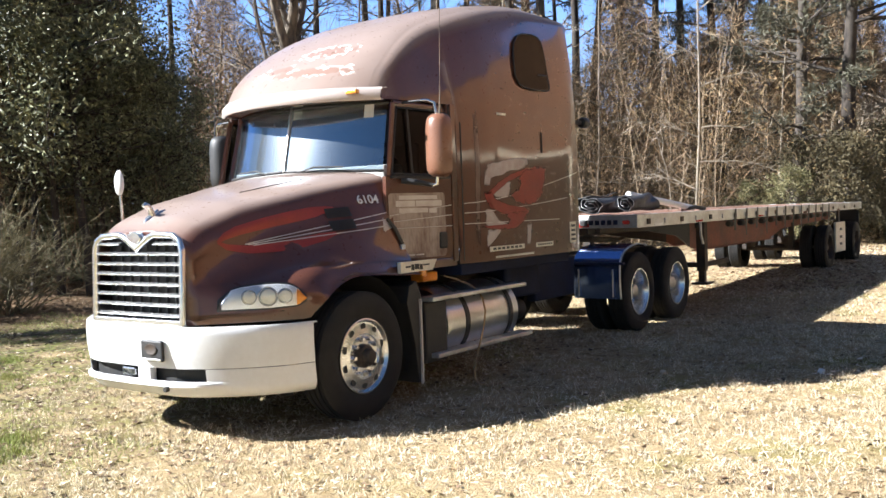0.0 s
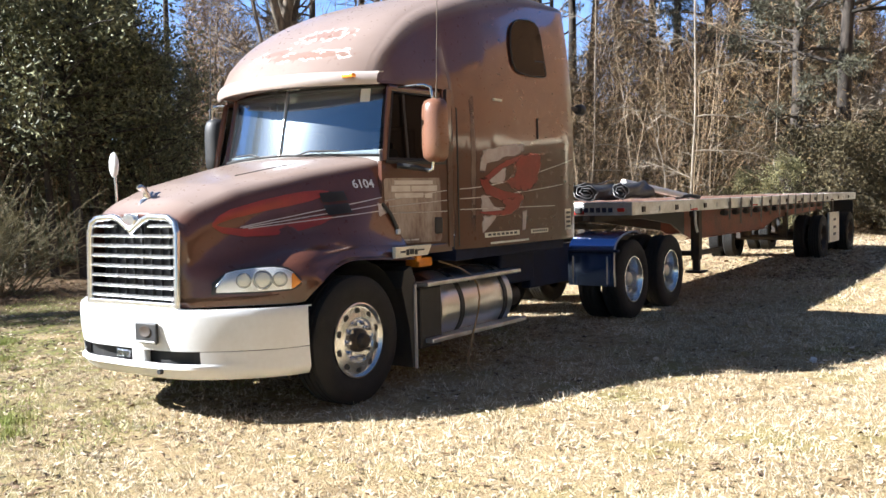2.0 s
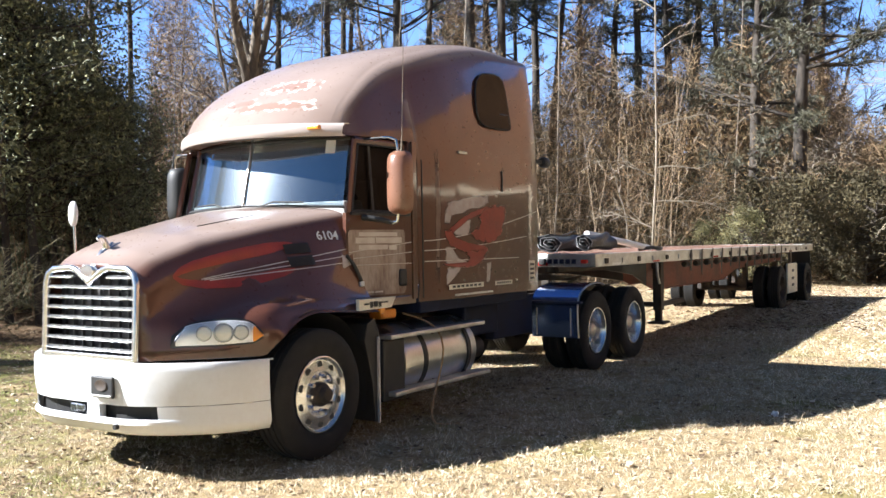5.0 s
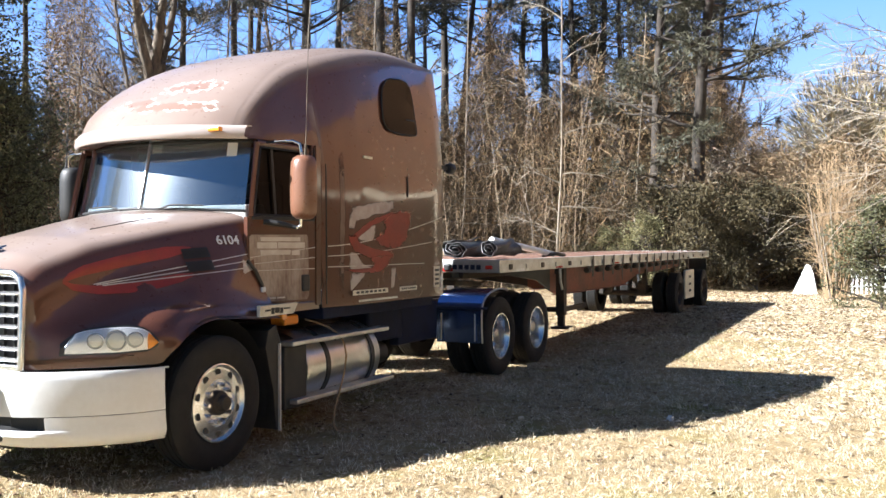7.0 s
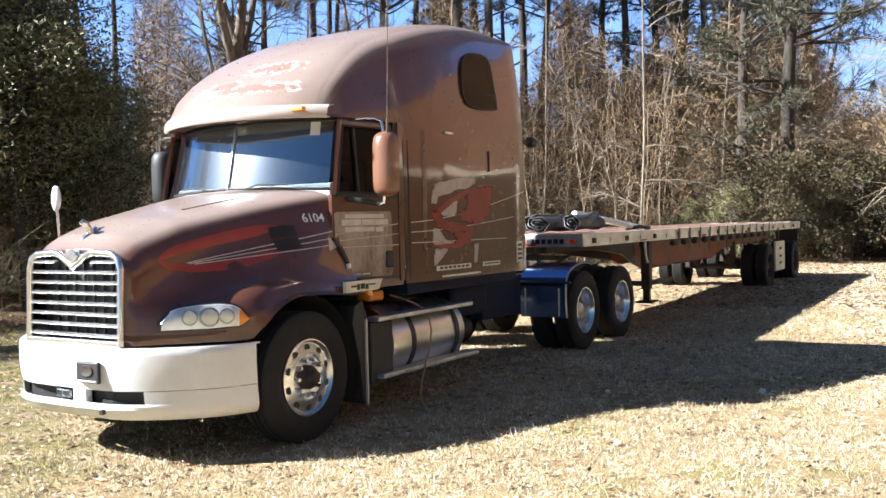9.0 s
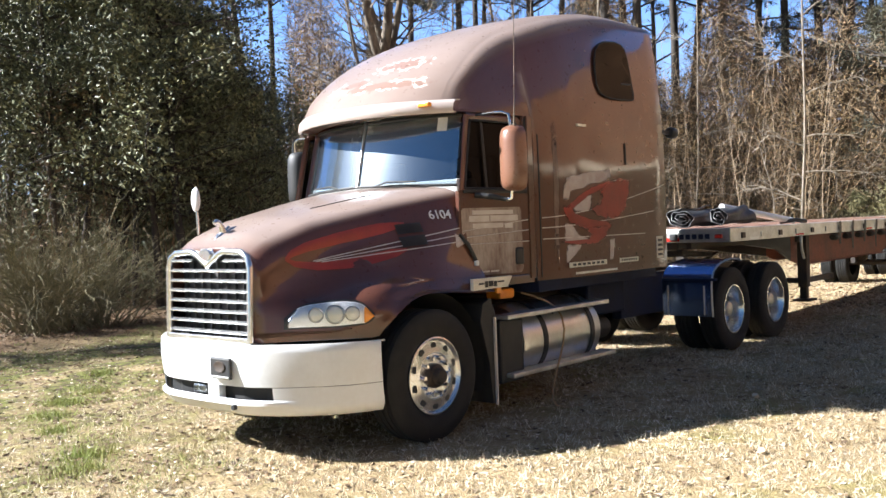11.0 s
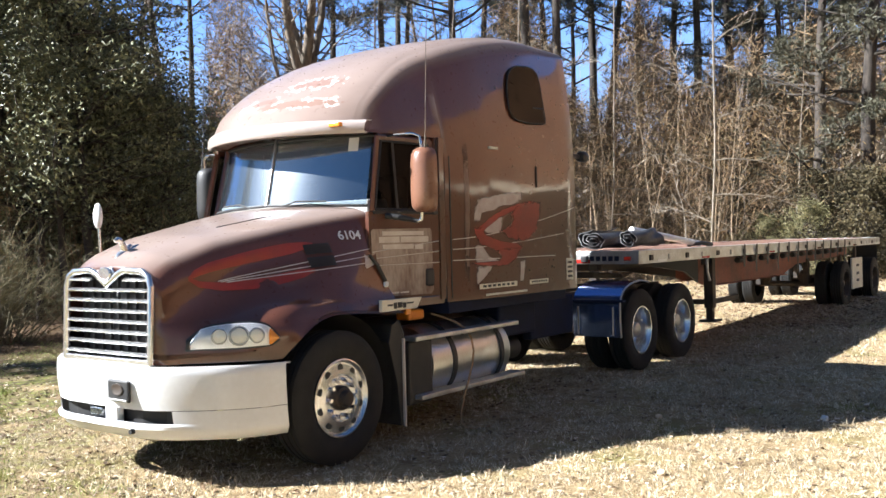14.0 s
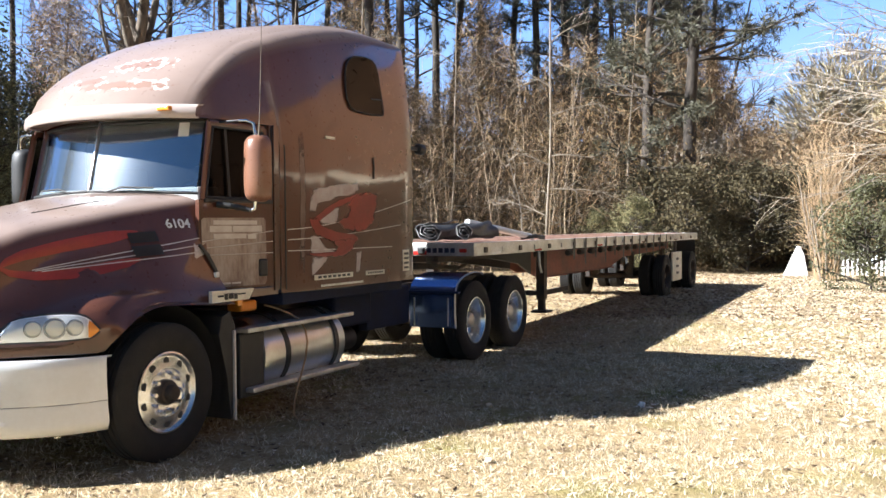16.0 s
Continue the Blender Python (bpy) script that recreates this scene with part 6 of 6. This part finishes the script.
oak = forked_tree(36, 15, 0.36, GREYBARK, "large grey leafless tree with a thick forked trunk", 0.52, 0.02)
oak.matrix_basis = put(oak, *polar(46.0, 34), 1.0, 1.0)
bares = [bare_tree(31, 12, GREYBARK, 0.11), bare_tree(32, 9, PALETWIG, 0.07), bare_tree(33, 14, GREYBARK, 0.13)]
spots = [polar(rng.uniform(28, 66), rng.uniform(32, 52)) for _ in range(18)] + [polar(rng.uniform(66, 80), rng.uniform(44, 56)) for _ in range(8)]
scatter(bares, spots, rng)


def slender_tree(seed, tall, r0, side):
    """A straight thin pale trunk with crooked limbs, longer towards one side, and a crooked second stem."""
    rng = random.Random(seed)
    wood, twigs, ends = Mass(), Mass(), []
    pts, d = limb(rng, Vector((0, 0, -0.3)), Vector((0, 0, 1)), tall, 0.035, 0.05, 14)
    wood.tube(pts, [r0 * (1 - 0.6 * i / 14) for i in range(15)], 8)
    second, _ = limb(rng, -side * 0.72 + Vector((0, 0, -0.2)), Vector((-0.05, 0, 1)), 4.6, 0.16, 0.04, 8)
    wood.tube(second, [r0 * 0.75 * (1 - 0.8 * i / 8) for i in range(9)], 6)
    for z, reach, rise, fall in ((4.3, 2.3, 0.30, -0.075), (3.2, 2.1, 0.22, -0.06), (5.6, 1.7, 0.5, -0.05), (2.3, -1.5, 0.5, -0.04), (4.0, -1.3, 0.45, -0.03), (6.6, -1.6, 0.6, -0.02), (8.0, 1.5, 0.7, -0.02), (9.4, -1.2, 0.8, 0.0)):
        q = z / tall * 14
        p = pts[int(q)].lerp(pts[int(q) + 1], q - int(q))
        lp, ld = limb(rng, p, (side * math.copysign(1, reach) + Vector((0, 0, rise))).normalized(), abs(reach), 0.13, fall, 7)
        wood.tube(lp, [r0 * 0.58 * (1 - 0.72 * i / 7) for i in range(8)], 5)
        for j in range(7):
            grow(rng, twigs, lp[2 + j % 6], (ld + rand_dir(rng, 0.8) * 0.9).normalized(), rng.uniform(0.5, 1.0), r0 * 0.26, 1, ends, 0.3, -0.02, 4, 0.8, 4)
    for j in range(16):
        stem = second if j % 2 else pts[:6]
        p = stem[1 + j // 2 % (len(stem) - 1)]
        grow(rng, twigs, p, (rand_dir(rng, 0.6) + side * rng.uniform(-0.8, 0.5) + Vector((0, 0, 0.3))).normalized(), rng.uniform(0.6, 1.4), r0 * 0.34, 1, ends, 0.32, 0.0, 4, 0.9, 4)
    return plant("bare_tree", "pale slender leafless tree with crooked white limbs", "tree", [("trunk", wood, WHITEBARK), ("crown", twigs, WHITEBARK)], "bare trees of the wood")


pale = slender_tree(38, 14.0, 0.047, Vector((math.cos(radians(70.6)), -math.sin(radians(70.6)), 0)))
pale.matrix_basis = put(pale, *polar(70.6, 31), 1.0, 0.0)
for b, d, k, turn in ((64.6, 35, 0.85, 0.3), (59.0, 36, 0.95, 2.9), (75.2, 38, 0.8, 0.5), (54.0, 37, 0.9, 1.2)):
    copy_thing(pale, put(pale, *polar(b, d), k, turn))
greens = [evergreen(41, 7.5, 2.3, 9500, LEAF, 0.095, low=0.34), evergreen(42, 6.6, 2.6, 9500, LEAF, 0.09, low=0.30), evergreen(43, 9.0, 2.4, 10500, LEAF, 0.095, low=0.40)]
spots = [polar(21.5 + 13 * k / 16 + rng.uniform(-0.8, 0.8), (24.5 if k < 7 else 20.5) + rng.uniform(-1, 7)) for k in range(17)]
# trees added out of view, towards the sun, keep their near side in shade
scatter(greens, spots, rng, 0.9, 1.22)
for k in (0, 1, 2, 3, 4, 10, 11):
    copy_thing(greens[k % 3], put(greens[0], *polar(-14 + 2.2 * k, 21 + 3 * (k % 4)), 0.52 + 0.05 * (k % 5), k * 1.1))
# two more unseen trees, added to drop dappled shade on the lawn
for x, y, k in ((-4.4, 14.0, 0.92), (-7.2, 13.2, 0.85)):
    copy_thing(greens[0], put(greens[0], x, y, k, x))
for b, d, k in ((34.0, 26, 1.0), (35.2, 24, 0.88), (36.6, 27, 0.9), (37.8, 23, 0.72), (39.2, 26, 0.7)):
    copy_thing(greens[1], put(greens[1], *polar(b, d), k, b))
dull = evergreen(44, 7.0, 2.4, 4800, DARKLEAF, 0.15, label="olive-brown evergreen tree at the wood's edge")
scatter([dull], [polar(rng.uniform(48, 80), rng.uniform(40, 50)) for _ in range(6)], rng)
# dark bushes at the end of the trailer
bushes = [evergreen(51, 3.6, 2.0, 8500, DARKLEAF, 0.11, "bush", "dark glossy evergreen bush past the trailer's end", 0.0), evergreen(52, 3.0, 1.4, 7000, YELLOWGREEN, 0.08, "bush", "yellow-green bush beside the trailer's end", 0.0)]
scatter([bushes[0]], [(28.2, 0.6), (28.8, -1.4), (29.5, 2.6), (30.5, -2.9), (31.5, 0.2), (32, -1.5)], rng, 0.98, 1.16)
scatter([bushes[1]], [(26.6, 2.5), (28.6, 4.2)], rng, 0.85, 0.98)


# thicket of saplings along the wood's edge
def thicket(name, count, region, tall, material, label, seed, twigs=9, thin=0.006, thick=0.019, wander=0.26):
    rng = random.Random(seed)
    m = Mass()
    for _ in range(count):
        x, y = region(rng)
        z = height(x, y)
        h = tall * rng.uniform(0.4, 1.15)
        pts, d = limb(rng, Vector((x, y, z - 0.1)), Vector((rng.gauss(0, wander * 0.6), rng.gauss(0, wander * 0.6), 1)).normalized(), h, wander, 0.03, 5)
        r = rng.uniform(thin, thick)
        m.tube(pts, [r * (1 - 0.8 * i / 5) for i in range(6)], 3)
        for k in range(twigs):
            q = rng.uniform(0.15, 1.0)
            i = min(4, int(q * 5))
            p = pts[i].lerp(pts[i + 1], q * 5 - i)
            tp, _ = limb(rng, p, (d * 0.6 + rand_dir(rng) * 1.2).normalized(), h * rng.uniform(0.08, 0.24), 0.4, 0.02, 3)
            m.tube(tp, [r * 0.5, r * 0.4, r * 0.28, r * 0.12], 3)
    ob = new(name, m.mesh(name, material))
    return tagged(ob, label, "thicket", "", "stuff")


thicket("thicket", 620, lambda r: (lambda b: polar(b, r.uniform(33, 46) if b < 72 else r.uniform(41, 50)))(r.uniform(44, 86)), 8.0, TWIG, "tan leafless saplings and brush along the wood", 61, 15, 0.007, 0.020, 0.42)
thicket("saplings", 200, lambda r: (lambda b: polar(b, r.uniform(32, 44) if b < 72 else r.uniform(41, 48)))(r.uniform(46, 83)), 9.0, SAPLING, "straight pale saplings at the wood's edge", 68, 9, 0.012, 0.030, 0.11)
thicket("thicket", 450, lambda r: polar(r.uniform(16, 46), r.uniform(21, 33)), 4.0, TWIG, "brown leafless brush under the dark trees", 62)


def far_wood(count, near, far, tall, material, label, seed, size, b0=22, b1=88, slim=False, even=1.3):
    """The depth of the wood: brush and foliage past the first trees."""
    rng = random.Random(seed)
    m = Mass()
    for _ in range(count):
        b, d = rng.uniform(b0, b1), rng.uniform(near, far)
        x, y = polar(b, d)
        crest = tall * (0.72 + 0.5 * noise.noise(Vector((b * 0.35, 1.7, seed))))
        z = height(x, y) + crest * rng.random() ** even
        nd = (rand_dir(rng) + Vector((0, 0, 0.5))).normalized()
        if slim:
            m.blade(Vector((x, y, z)), nd, nd.cross(rand_dir(rng)).normalized(), size * rng.uniform(0.5, 1.8), rng.uniform(0.018, 0.045))
            continue
        m.leaf(Vector((x, y, z)), nd, nd.cross(rand_dir(rng)).normalized(), size * rng.uniform(0.5, 1.5), size * rng.uniform(0.15, 0.55))
    return tagged(new("far_wood", m.mesh("far_wood", material)), label, "wood", "", "stuff")


far_wood(34000, 50, 64, 12.0, BROWNLEAF, "brown brushy depth of the winter wood", 64, 0.45, 22, 81)
far_wood(170000, 40, 56, 13.5, BRUSHTWIG, "tan tangle of bare twigs in the winter wood", 69, 0.62, 40, 82, True, 1.0)
far_wood(46000, 34, 47, 8.5, MOTTLE, "brown and olive dead leaves hanging in the brush", 79, 0.13, 42, 80)
far_wood(12000, 44, 60, 7.5, OLIVE, "olive foliage in the depth of the wood", 65, 0.26, 40, 78)
far_wood(55000, 36, 52, 7.0, BRUSHTWIG, "grey-tan twiggy brush past the canes", 67, 0.6, 79.5, 97, True, 1.2)
far_wood(30000, 38, 50, 6.5, PALETWIG, "pale twiggy brush past the canes", 77, 0.6, 78, 97, True, 1.2)
far_wood(12000, 46, 60, 7.0, BROWNLEAF, "brown brush past the canes", 70, 0.3, 78, 97)
far_wood(22000, 23, 34, 6.0, LEAF, "dark foliage deep in the shaded wood", 66, 0.22, 20, 40)

far_wood(2600, 21, 24, 9.0, BROWNLEAF, "brown dead vines hanging over the dark trees", 80, 0.16, 25.5, 31.5, False, 0.4)

# twiggy mounds
def mound(name, at, count, spread, tall, material, label, seed, droop=0.0, category="bush", base_r=0.3):
    """A clump of canes, each a part of its own with its side twigs."""
    rng = random.Random(seed)
    root = thing(name, label, category)
    for _ in range(count):
        m = Mass()
        a, lean = rng.uniform(0, 6.28), rng.random() ** 0.7 * spread
        base = Vector((rng.uniform(-base_r, base_r), rng.uniform(-base_r, base_r), -0.05))
        d = Vector((math.cos(a) * lean, math.sin(a) * lean, 1)).normalized()
        h = tall * rng.uniform(0.5, 1.1)
        pts, d1 = limb(rng, base, d, h, 0.14, -droop, 6)
        m.tube(pts, [0.013 * (1 - 0.75 * i / 6) for i in range(7)], 3)
        for k in range(10):
            q = rng.uniform(0.25, 1.0)
            i = min(5, int(q * 6))
            p = pts[i].lerp(pts[i + 1], q * 6 - i)
            tp, _ = limb(rng, p, (d1 + rand_dir(rng) * 0.9).normalized(), h * rng.uniform(0.12, 0.3), 0.25, 0.0, 3)
            m.tube(tp, [0.007, 0.005, 0.004, 0.002], 3)
        ob = new("cane", m.mesh("cane", material))
        ob.parent = root
    root.matrix_basis = put(root, *at)
    return root


mound("twiggy_bush", polar(26.4, 18.6), 300, 1.45, 2.6, MOUNDTWIG, "rounded mound of bare pale twigs at the wood's edge", 71, 0.05, "bush", 0.95)
# unseen hedge, sunlit brush and brown wood across the yard, added for flank reflections
def reflection_belt(name, centre, dist, tall, deep, b0, b1, lumps, material, label):
    """A lumpy belt of growth along an arc, with a rounded front, crown and back."""
    rows = []
    n = int((b1 - b0) / 0.7)
    for i in range(n + 1):
        a = radians(b0 + (b1 - b0) * i / n)
        row = []
        for k, (u, v) in enumerate(((-0.5, -0.02), (-0.62, 0.2), (-0.58, 0.45), (-0.5, 0.7), (-0.3, 0.93), (0.0, 1.0), (0.3, 0.93), (0.5, 0.6), (0.55, -0.02))):
            p = Vector((dist * a, u * deep, v * tall))
            w = noise.noise(p * lumps) + 0.5 * noise.noise(p * lumps * 2.7)
            r = dist + u * deep + w * deep * 0.16
            x, y = centre[0] + r * math.sin(a), centre[1] + r * math.cos(a)
            row.append((x, y, height(x, y) + v * tall * (1 + 0.10 * noise.noise(Vector((dist * a * lumps * 0.6, 3, 1)))) + (w * tall * 0.05 if k else 0)))
        rows.append(row)
    return top(name, facing(grid(rows), (0, 0, 1)), material, label, "wood", kind="stuff", smooth=70)


reflection_belt("hedge", (3, -1.2), 17.0, 3.2, 1.6, 113, 212, 0.9, HEDGE, "unseen shade-dark hedge belt across the yard, added for reflections")
reflection_belt("brush", (0, 0), 45.0, 5.3, 4.0, 104, 215, 0.35, STRAW, "unseen tan brush belt across the field, added for reflections")
reflection_belt("far_wood", (0, 0), 58.0, 23.0, 9.0, 101, 218, 0.16, DULLBRUSH, "unseen brown wood belt across the field, added for reflections")
# unseen fringe added over the wood to soften its mirrored top edge
rng = random.Random(78)
tops = Mass()
for _ in range(9000):
    a, q = radians(rng.uniform(100, 218)), rng.random()
    x, y = (53 + 8 * rng.random()) * math.sin(a), (53 + 8 * rng.random()) * math.cos(a)
    nd = (rand_dir(rng) + Vector((0, 0, 0.6))).normalized()
    tops.leaf(Vector((x, y, 19 + 20 * q * q)), nd, nd.cross(rand_dir(rng)).normalized(), rng.uniform(0.3, 0.8), rng.uniform(0.06, 0.16))
tagged(new("tree_tops", tops.mesh("tree_tops", DULLBRUSH)), "unseen leaf fringe over the added wood, softening its reflected edge", "wood", "", "stuff")
cane = mound("cane_bush", polar(86.9, 29.0), 105, 0.15, 4.1, CANE, "upright tan cane shrub beside the picket fence", 72)
rng = random.Random(76)
for k in range(11):
    m, a = Mass(), 0.57 * k
    pts, _ = limb(rng, Vector((0.15 * math.cos(a), 0.15 * math.sin(a), -0.05)), Vector((0.35 * math.cos(a), 0.35 * math.sin(a), 1)).normalized(), rng.uniform(2.2, 3.4), 0.10, 0.06, 7)
    m.tube(pts, [0.042 * (1 - 0.7 * i / 7) for i in range(8)], 6)
    new("stem", m.mesh("stem", WHITEBARK, True)).parent = cane

# the bare tree that hangs into view over the canes
rng = random.Random(81)
wood, tw, ends = Mass(), Mass(), []
pts, d = limb(rng, Vector((0, 0, -0.3)), Vector((0.0, 0.12, 1)).normalized(), 5.6, 0.06, 0.03, 6)
wood.tube(pts, [0.19 * (1 - 0.5 * i / 6) for i in range(7)], 8)
for k in range(17):
    p = pts[4 + k % 3]
    toward = 1.57 + rng.uniform(-0.75, 0.75) if k < 12 else rng.uniform(0, 6.28)
    d0 = Vector((math.cos(toward), math.sin(toward), rng.uniform(0.12, 0.85))).normalized()
    lp, ld = limb(rng, p, d0, rng.uniform(3.2, 5.6), 0.15, -0.045, 8)
    wood.tube(lp, [0.034 * (1 - 0.75 * i / 8) for i in range(9)], 6)
    for j in range(7):
        i = 2 + j
        grow(rng, tw, lp[i], ((lp[i] - lp[i - 1]).normalized() + rand_dir(rng, 0.8) * 0.75).normalized(), rng.uniform(0.9, 2.0), 0.013, 1, ends, 0.15, -0.03, 5, 0.6, 4)
over = plant("spreading_tree", "spreading pale leafless tree with drooping fine twigs", "tree", [("trunk", wood, WHITEBARK), ("crown", tw, PALETWIG)], "")
over.matrix_basis = put(over, *polar(96.0, 27.0), 1.0)


def dome_tree(seed, tall, wide, count):
    """A rounded leafless crown of fine twigs that point outwards."""
    rng = random.Random(seed)
    wood, crown = Mass(), Mass()
    pts, _ = limb(rng, Vector((0, 0, -0.3)), Vector((0, 0, 1)), tall * 0.6, 0.06, 0.03, 6)
    wood.tube(pts, [0.14 * (1 - 0.6 * i / 6) for i in range(7)], 7)
    for _ in range(count):
        d = rand_dir(rng)
        if d.z < -0.35:
            continue
        r = rng.random() ** 0.55 * (1 + 0.16 * noise.noise(d * 2.3))
        p = Vector((d.x * wide * r, d.y * wide * r, tall * 0.52 + d.z * tall * 0.47 * r))
        nd = (d + Vector((0, 0, 0.5)) + rand_dir(rng) * 0.7).normalized()
        crown.blade(p, nd, nd.cross(rand_dir(rng)).normalized(), rng.uniform(0.35, 0.9), 0.055)
    return plant("round_tree", "rounded leafless tree with a haze of fine tan twigs", "tree", [("trunk", wood, GREYBARK), ("crown", crown, DOMETWIG)], "round trees past the shrubs")


dome = dome_tree(86, 9.6, 3.2, 15000)
dome.matrix_basis = put(dome, *polar(88.0, 44))
copy_thing(dome, put(dome, *polar(93.5, 41), 0.95, 2.0))
copy_thing(dome, put(dome, *polar(83.6, 46), 0.62, 4.0))
ev = evergreen(83, 3.4, 1.5, 8000, GREENBUSH, 0.085, "bush", "green bush in front of the picket fence", 0.0)
ev.matrix_basis = put(ev, *polar(89.3, 25.5), 1.0)
copy_thing(ev, put(ev, *polar(91.5, 31), 0.8, 2.0))

# picket fence and white board
fence = thing("picket_fence", "white wooden picket fence behind the shrubs", "fence")
for k in range(44):
    y = -4.6 - 0.14 * k
    x = 27.0 + 0.12 * (k * 0.14)
    z = height(x, y)
    part("picket", prism([(y - 0.04, z), (y + 0.04, z), (y + 0.04, z + 0.85), (y, z + 0.93), (y - 0.04, z + 0.85)], "x", x, x + 0.02), WHITE, fence)
for zz in (0.25, 0.7):
    part("rail", tube([(27.04, -4.5, height(27, -4.5) + zz), (27.8, -10.9, height(27.8, -10.9) + zz)], 0.03, 4), WHITE, fence)
bm = prism([(-2.80, 0.0), (-3.60, 0.0), (-3.47, 0.72), (-3.37, 0.98), (-3.25, 1.02), (-3.11, 0.7)], "x", 26.5, 26.56, bevel=0.01)
top("white_board", bm, WHITE, "white board leaning against the end of the picket fence", "board")


# ---- grass and leaves on the ground ----
def grass(name, count, x0, x1, y0, y1, length, width, material, label, seed, clump=0.0):
    rng = random.Random(seed)
    m = Mass()
    for _ in range(count):
        x, y = rng.uniform(x0, x1), rng.uniform(y0, y1)
        if not clump and y - 0.55 * x > 0.5 + 3 * rng.random() and noise.noise(Vector((x * 0.9, y * 0.9, 7))) > -0.45:
            continue
        if clump and noise.noise(Vector((x * clump, y * clump, seed))) < 0.12:
            continue
        if not clump and noise.noise(Vector((x * 7.0, y * 7.0, 2))) + 0.6 * noise.noise(Vector((x * 2.1, y * 2.1, 5))) < -0.16:
            continue
        d = Vector((rng.gauss(0, 0.75), rng.gauss(0, 0.75), rng.uniform(0.25, 1.0))).normalized()
        a = rng.uniform(0, 6.28)
        m.blade(Vector((x, y, height(x, y) - 0.004)), d, Vector((math.cos(a), math.sin(a), 0)), length * rng.uniform(0.5, 1.4), width)
    return tagged(new(name, m.mesh(name, material)), label, "grass", "", "stuff")


grass("dry_grass", 230000, -4.0, 7.0, -6.3, 3.5, 0.055, 0.006, STRAW, "short dry straw grass", 91)
grass("dry_grass", 120000, 4.0, 24.0, -8.5, 4.5, 0.065, 0.010, STRAW, "short dry straw grass", 92)
grass("dry_grass", 40000, -3.0, 12.0, 2.5, 11.0, 0.06, 0.010, STRAW, "short dry straw grass", 93)
grass("green_grass", 60000, -3.5, 4.0, -0.5, 9.5, 0.06, 0.007, GREEN, "patches of green grass in the dry lawn", 94, 0.9)


rng = random.Random(121)
for x, y, size in ((-1.78, 0.8, 1.0), (-2.05, 0.45, 0.9), (-0.81, 3.13, 1.0), (-0.25, 3.5, 0.8), (-1.5, 1.9, 0.7), (-1.2, 2.6, 0.9), (0.4, 4.6, 0.9)):
    m = Mass()
    for _ in range(420):
        px, py = x + rng.gauss(0, 0.11) * size, y + rng.gauss(0, 0.11) * size
        d = Vector((rng.gauss(0, 0.5), rng.gauss(0, 0.5), 1)).normalized()
        a = rng.uniform(0, 6.28)
        m.blade(Vector((px, py, height(px, py) - 0.005)), d, Vector((math.cos(a), math.sin(a), 0)), rng.uniform(0.04, 0.12) * size, 0.007)
    tagged(new("grass_tuft", m.mesh("grass_tuft", GREEN)), "bright green grass tuft in the dry lawn", "grass tuft", "green tufts in the lawn", "stuff")


def leaves(name, count, place, size, material, label, seed):
    rng = random.Random(seed)
    m = Mass()
    for _ in range(count):
        x, y = place(rng)
        nd = rand_dir(rng, 0.25)
        m.leaf(Vector((x, y, height(x, y) + 0.012)), nd, nd.cross(Vector((rng.uniform(-0.5, 0.5), rng.uniform(-0.5, 0.5), 1))).normalized(), size * rng.uniform(0.6, 1.3), size * rng.uniform(0.4, 0.8), rng.uniform(-0.3, 0.5))
    return tagged(new(name, m.mesh(name, material)), label, "leaves", "", "stuff")


leaves("pale_leaves", 13000, lambda r: (lambda x: (x, r.uniform(-9.5, -3.9 + 0.30 * max(0, x - 10))))(3 + 24 * r.random() ** 0.7), 0.075, PALELEAF, "pale curled leaves on the lawn", 97)
leaves("pale_leaves", 6000, lambda r: (r.uniform(-4, 7), r.uniform(-6, 8)), 0.04, PALELEAF, "pale curled leaves on the lawn", 98)
leaves("fallen_leaves", 7000, lambda r: (r.uniform(-4, 5), r.uniform(-1, 11)), 0.06, DEADLEAF, "brown leaves thick in the shaded corner", 99)
leaves("fallen_leaves", 16000, lambda r: (r.uniform(-4, 24), r.uniform(-8, 10)), 0.055, DEADLEAF, "scattered brown fallen leaves", 95)
leaves("fallen_leaves", 30000, lambda r: polar(r.uniform(15, 92), r.uniform(17, 40)), 0.11, DEADLEAF, "leaf litter under the wood's edge", 96)


def litter(x, y, size, material, label, category, seed):
    """A crumpled scrap lying on the grass."""
    rng = random.Random(seed)
    bm = bmesh.new()
    bmesh.ops.create_icosphere(bm, subdivisions=2, radius=size)
    for v in bm.verts:
        v.co *= rng.uniform(0.7, 1.15)
        v.co.z *= 0.7
    bmesh.ops.translate(bm, verts=bm.verts, vec=(x, y, height(x, y) + size * 0.6))
    return top("litter", bm, material, label, category, "scraps on the lawn")


litter(3.36, -3.88, 0.042, WHITE, "crumpled white paper on the lawn at the shadow's edge", "litter", 1)
litter(0.92, -3.37, 0.034, PALELEAF, "pale crumpled scrap on the dry lawn", "litter", 2)
litter(2.78, -2.58, 0.034, PALELEAF, "pale crumpled scrap in the truck's shade", "litter", 3)
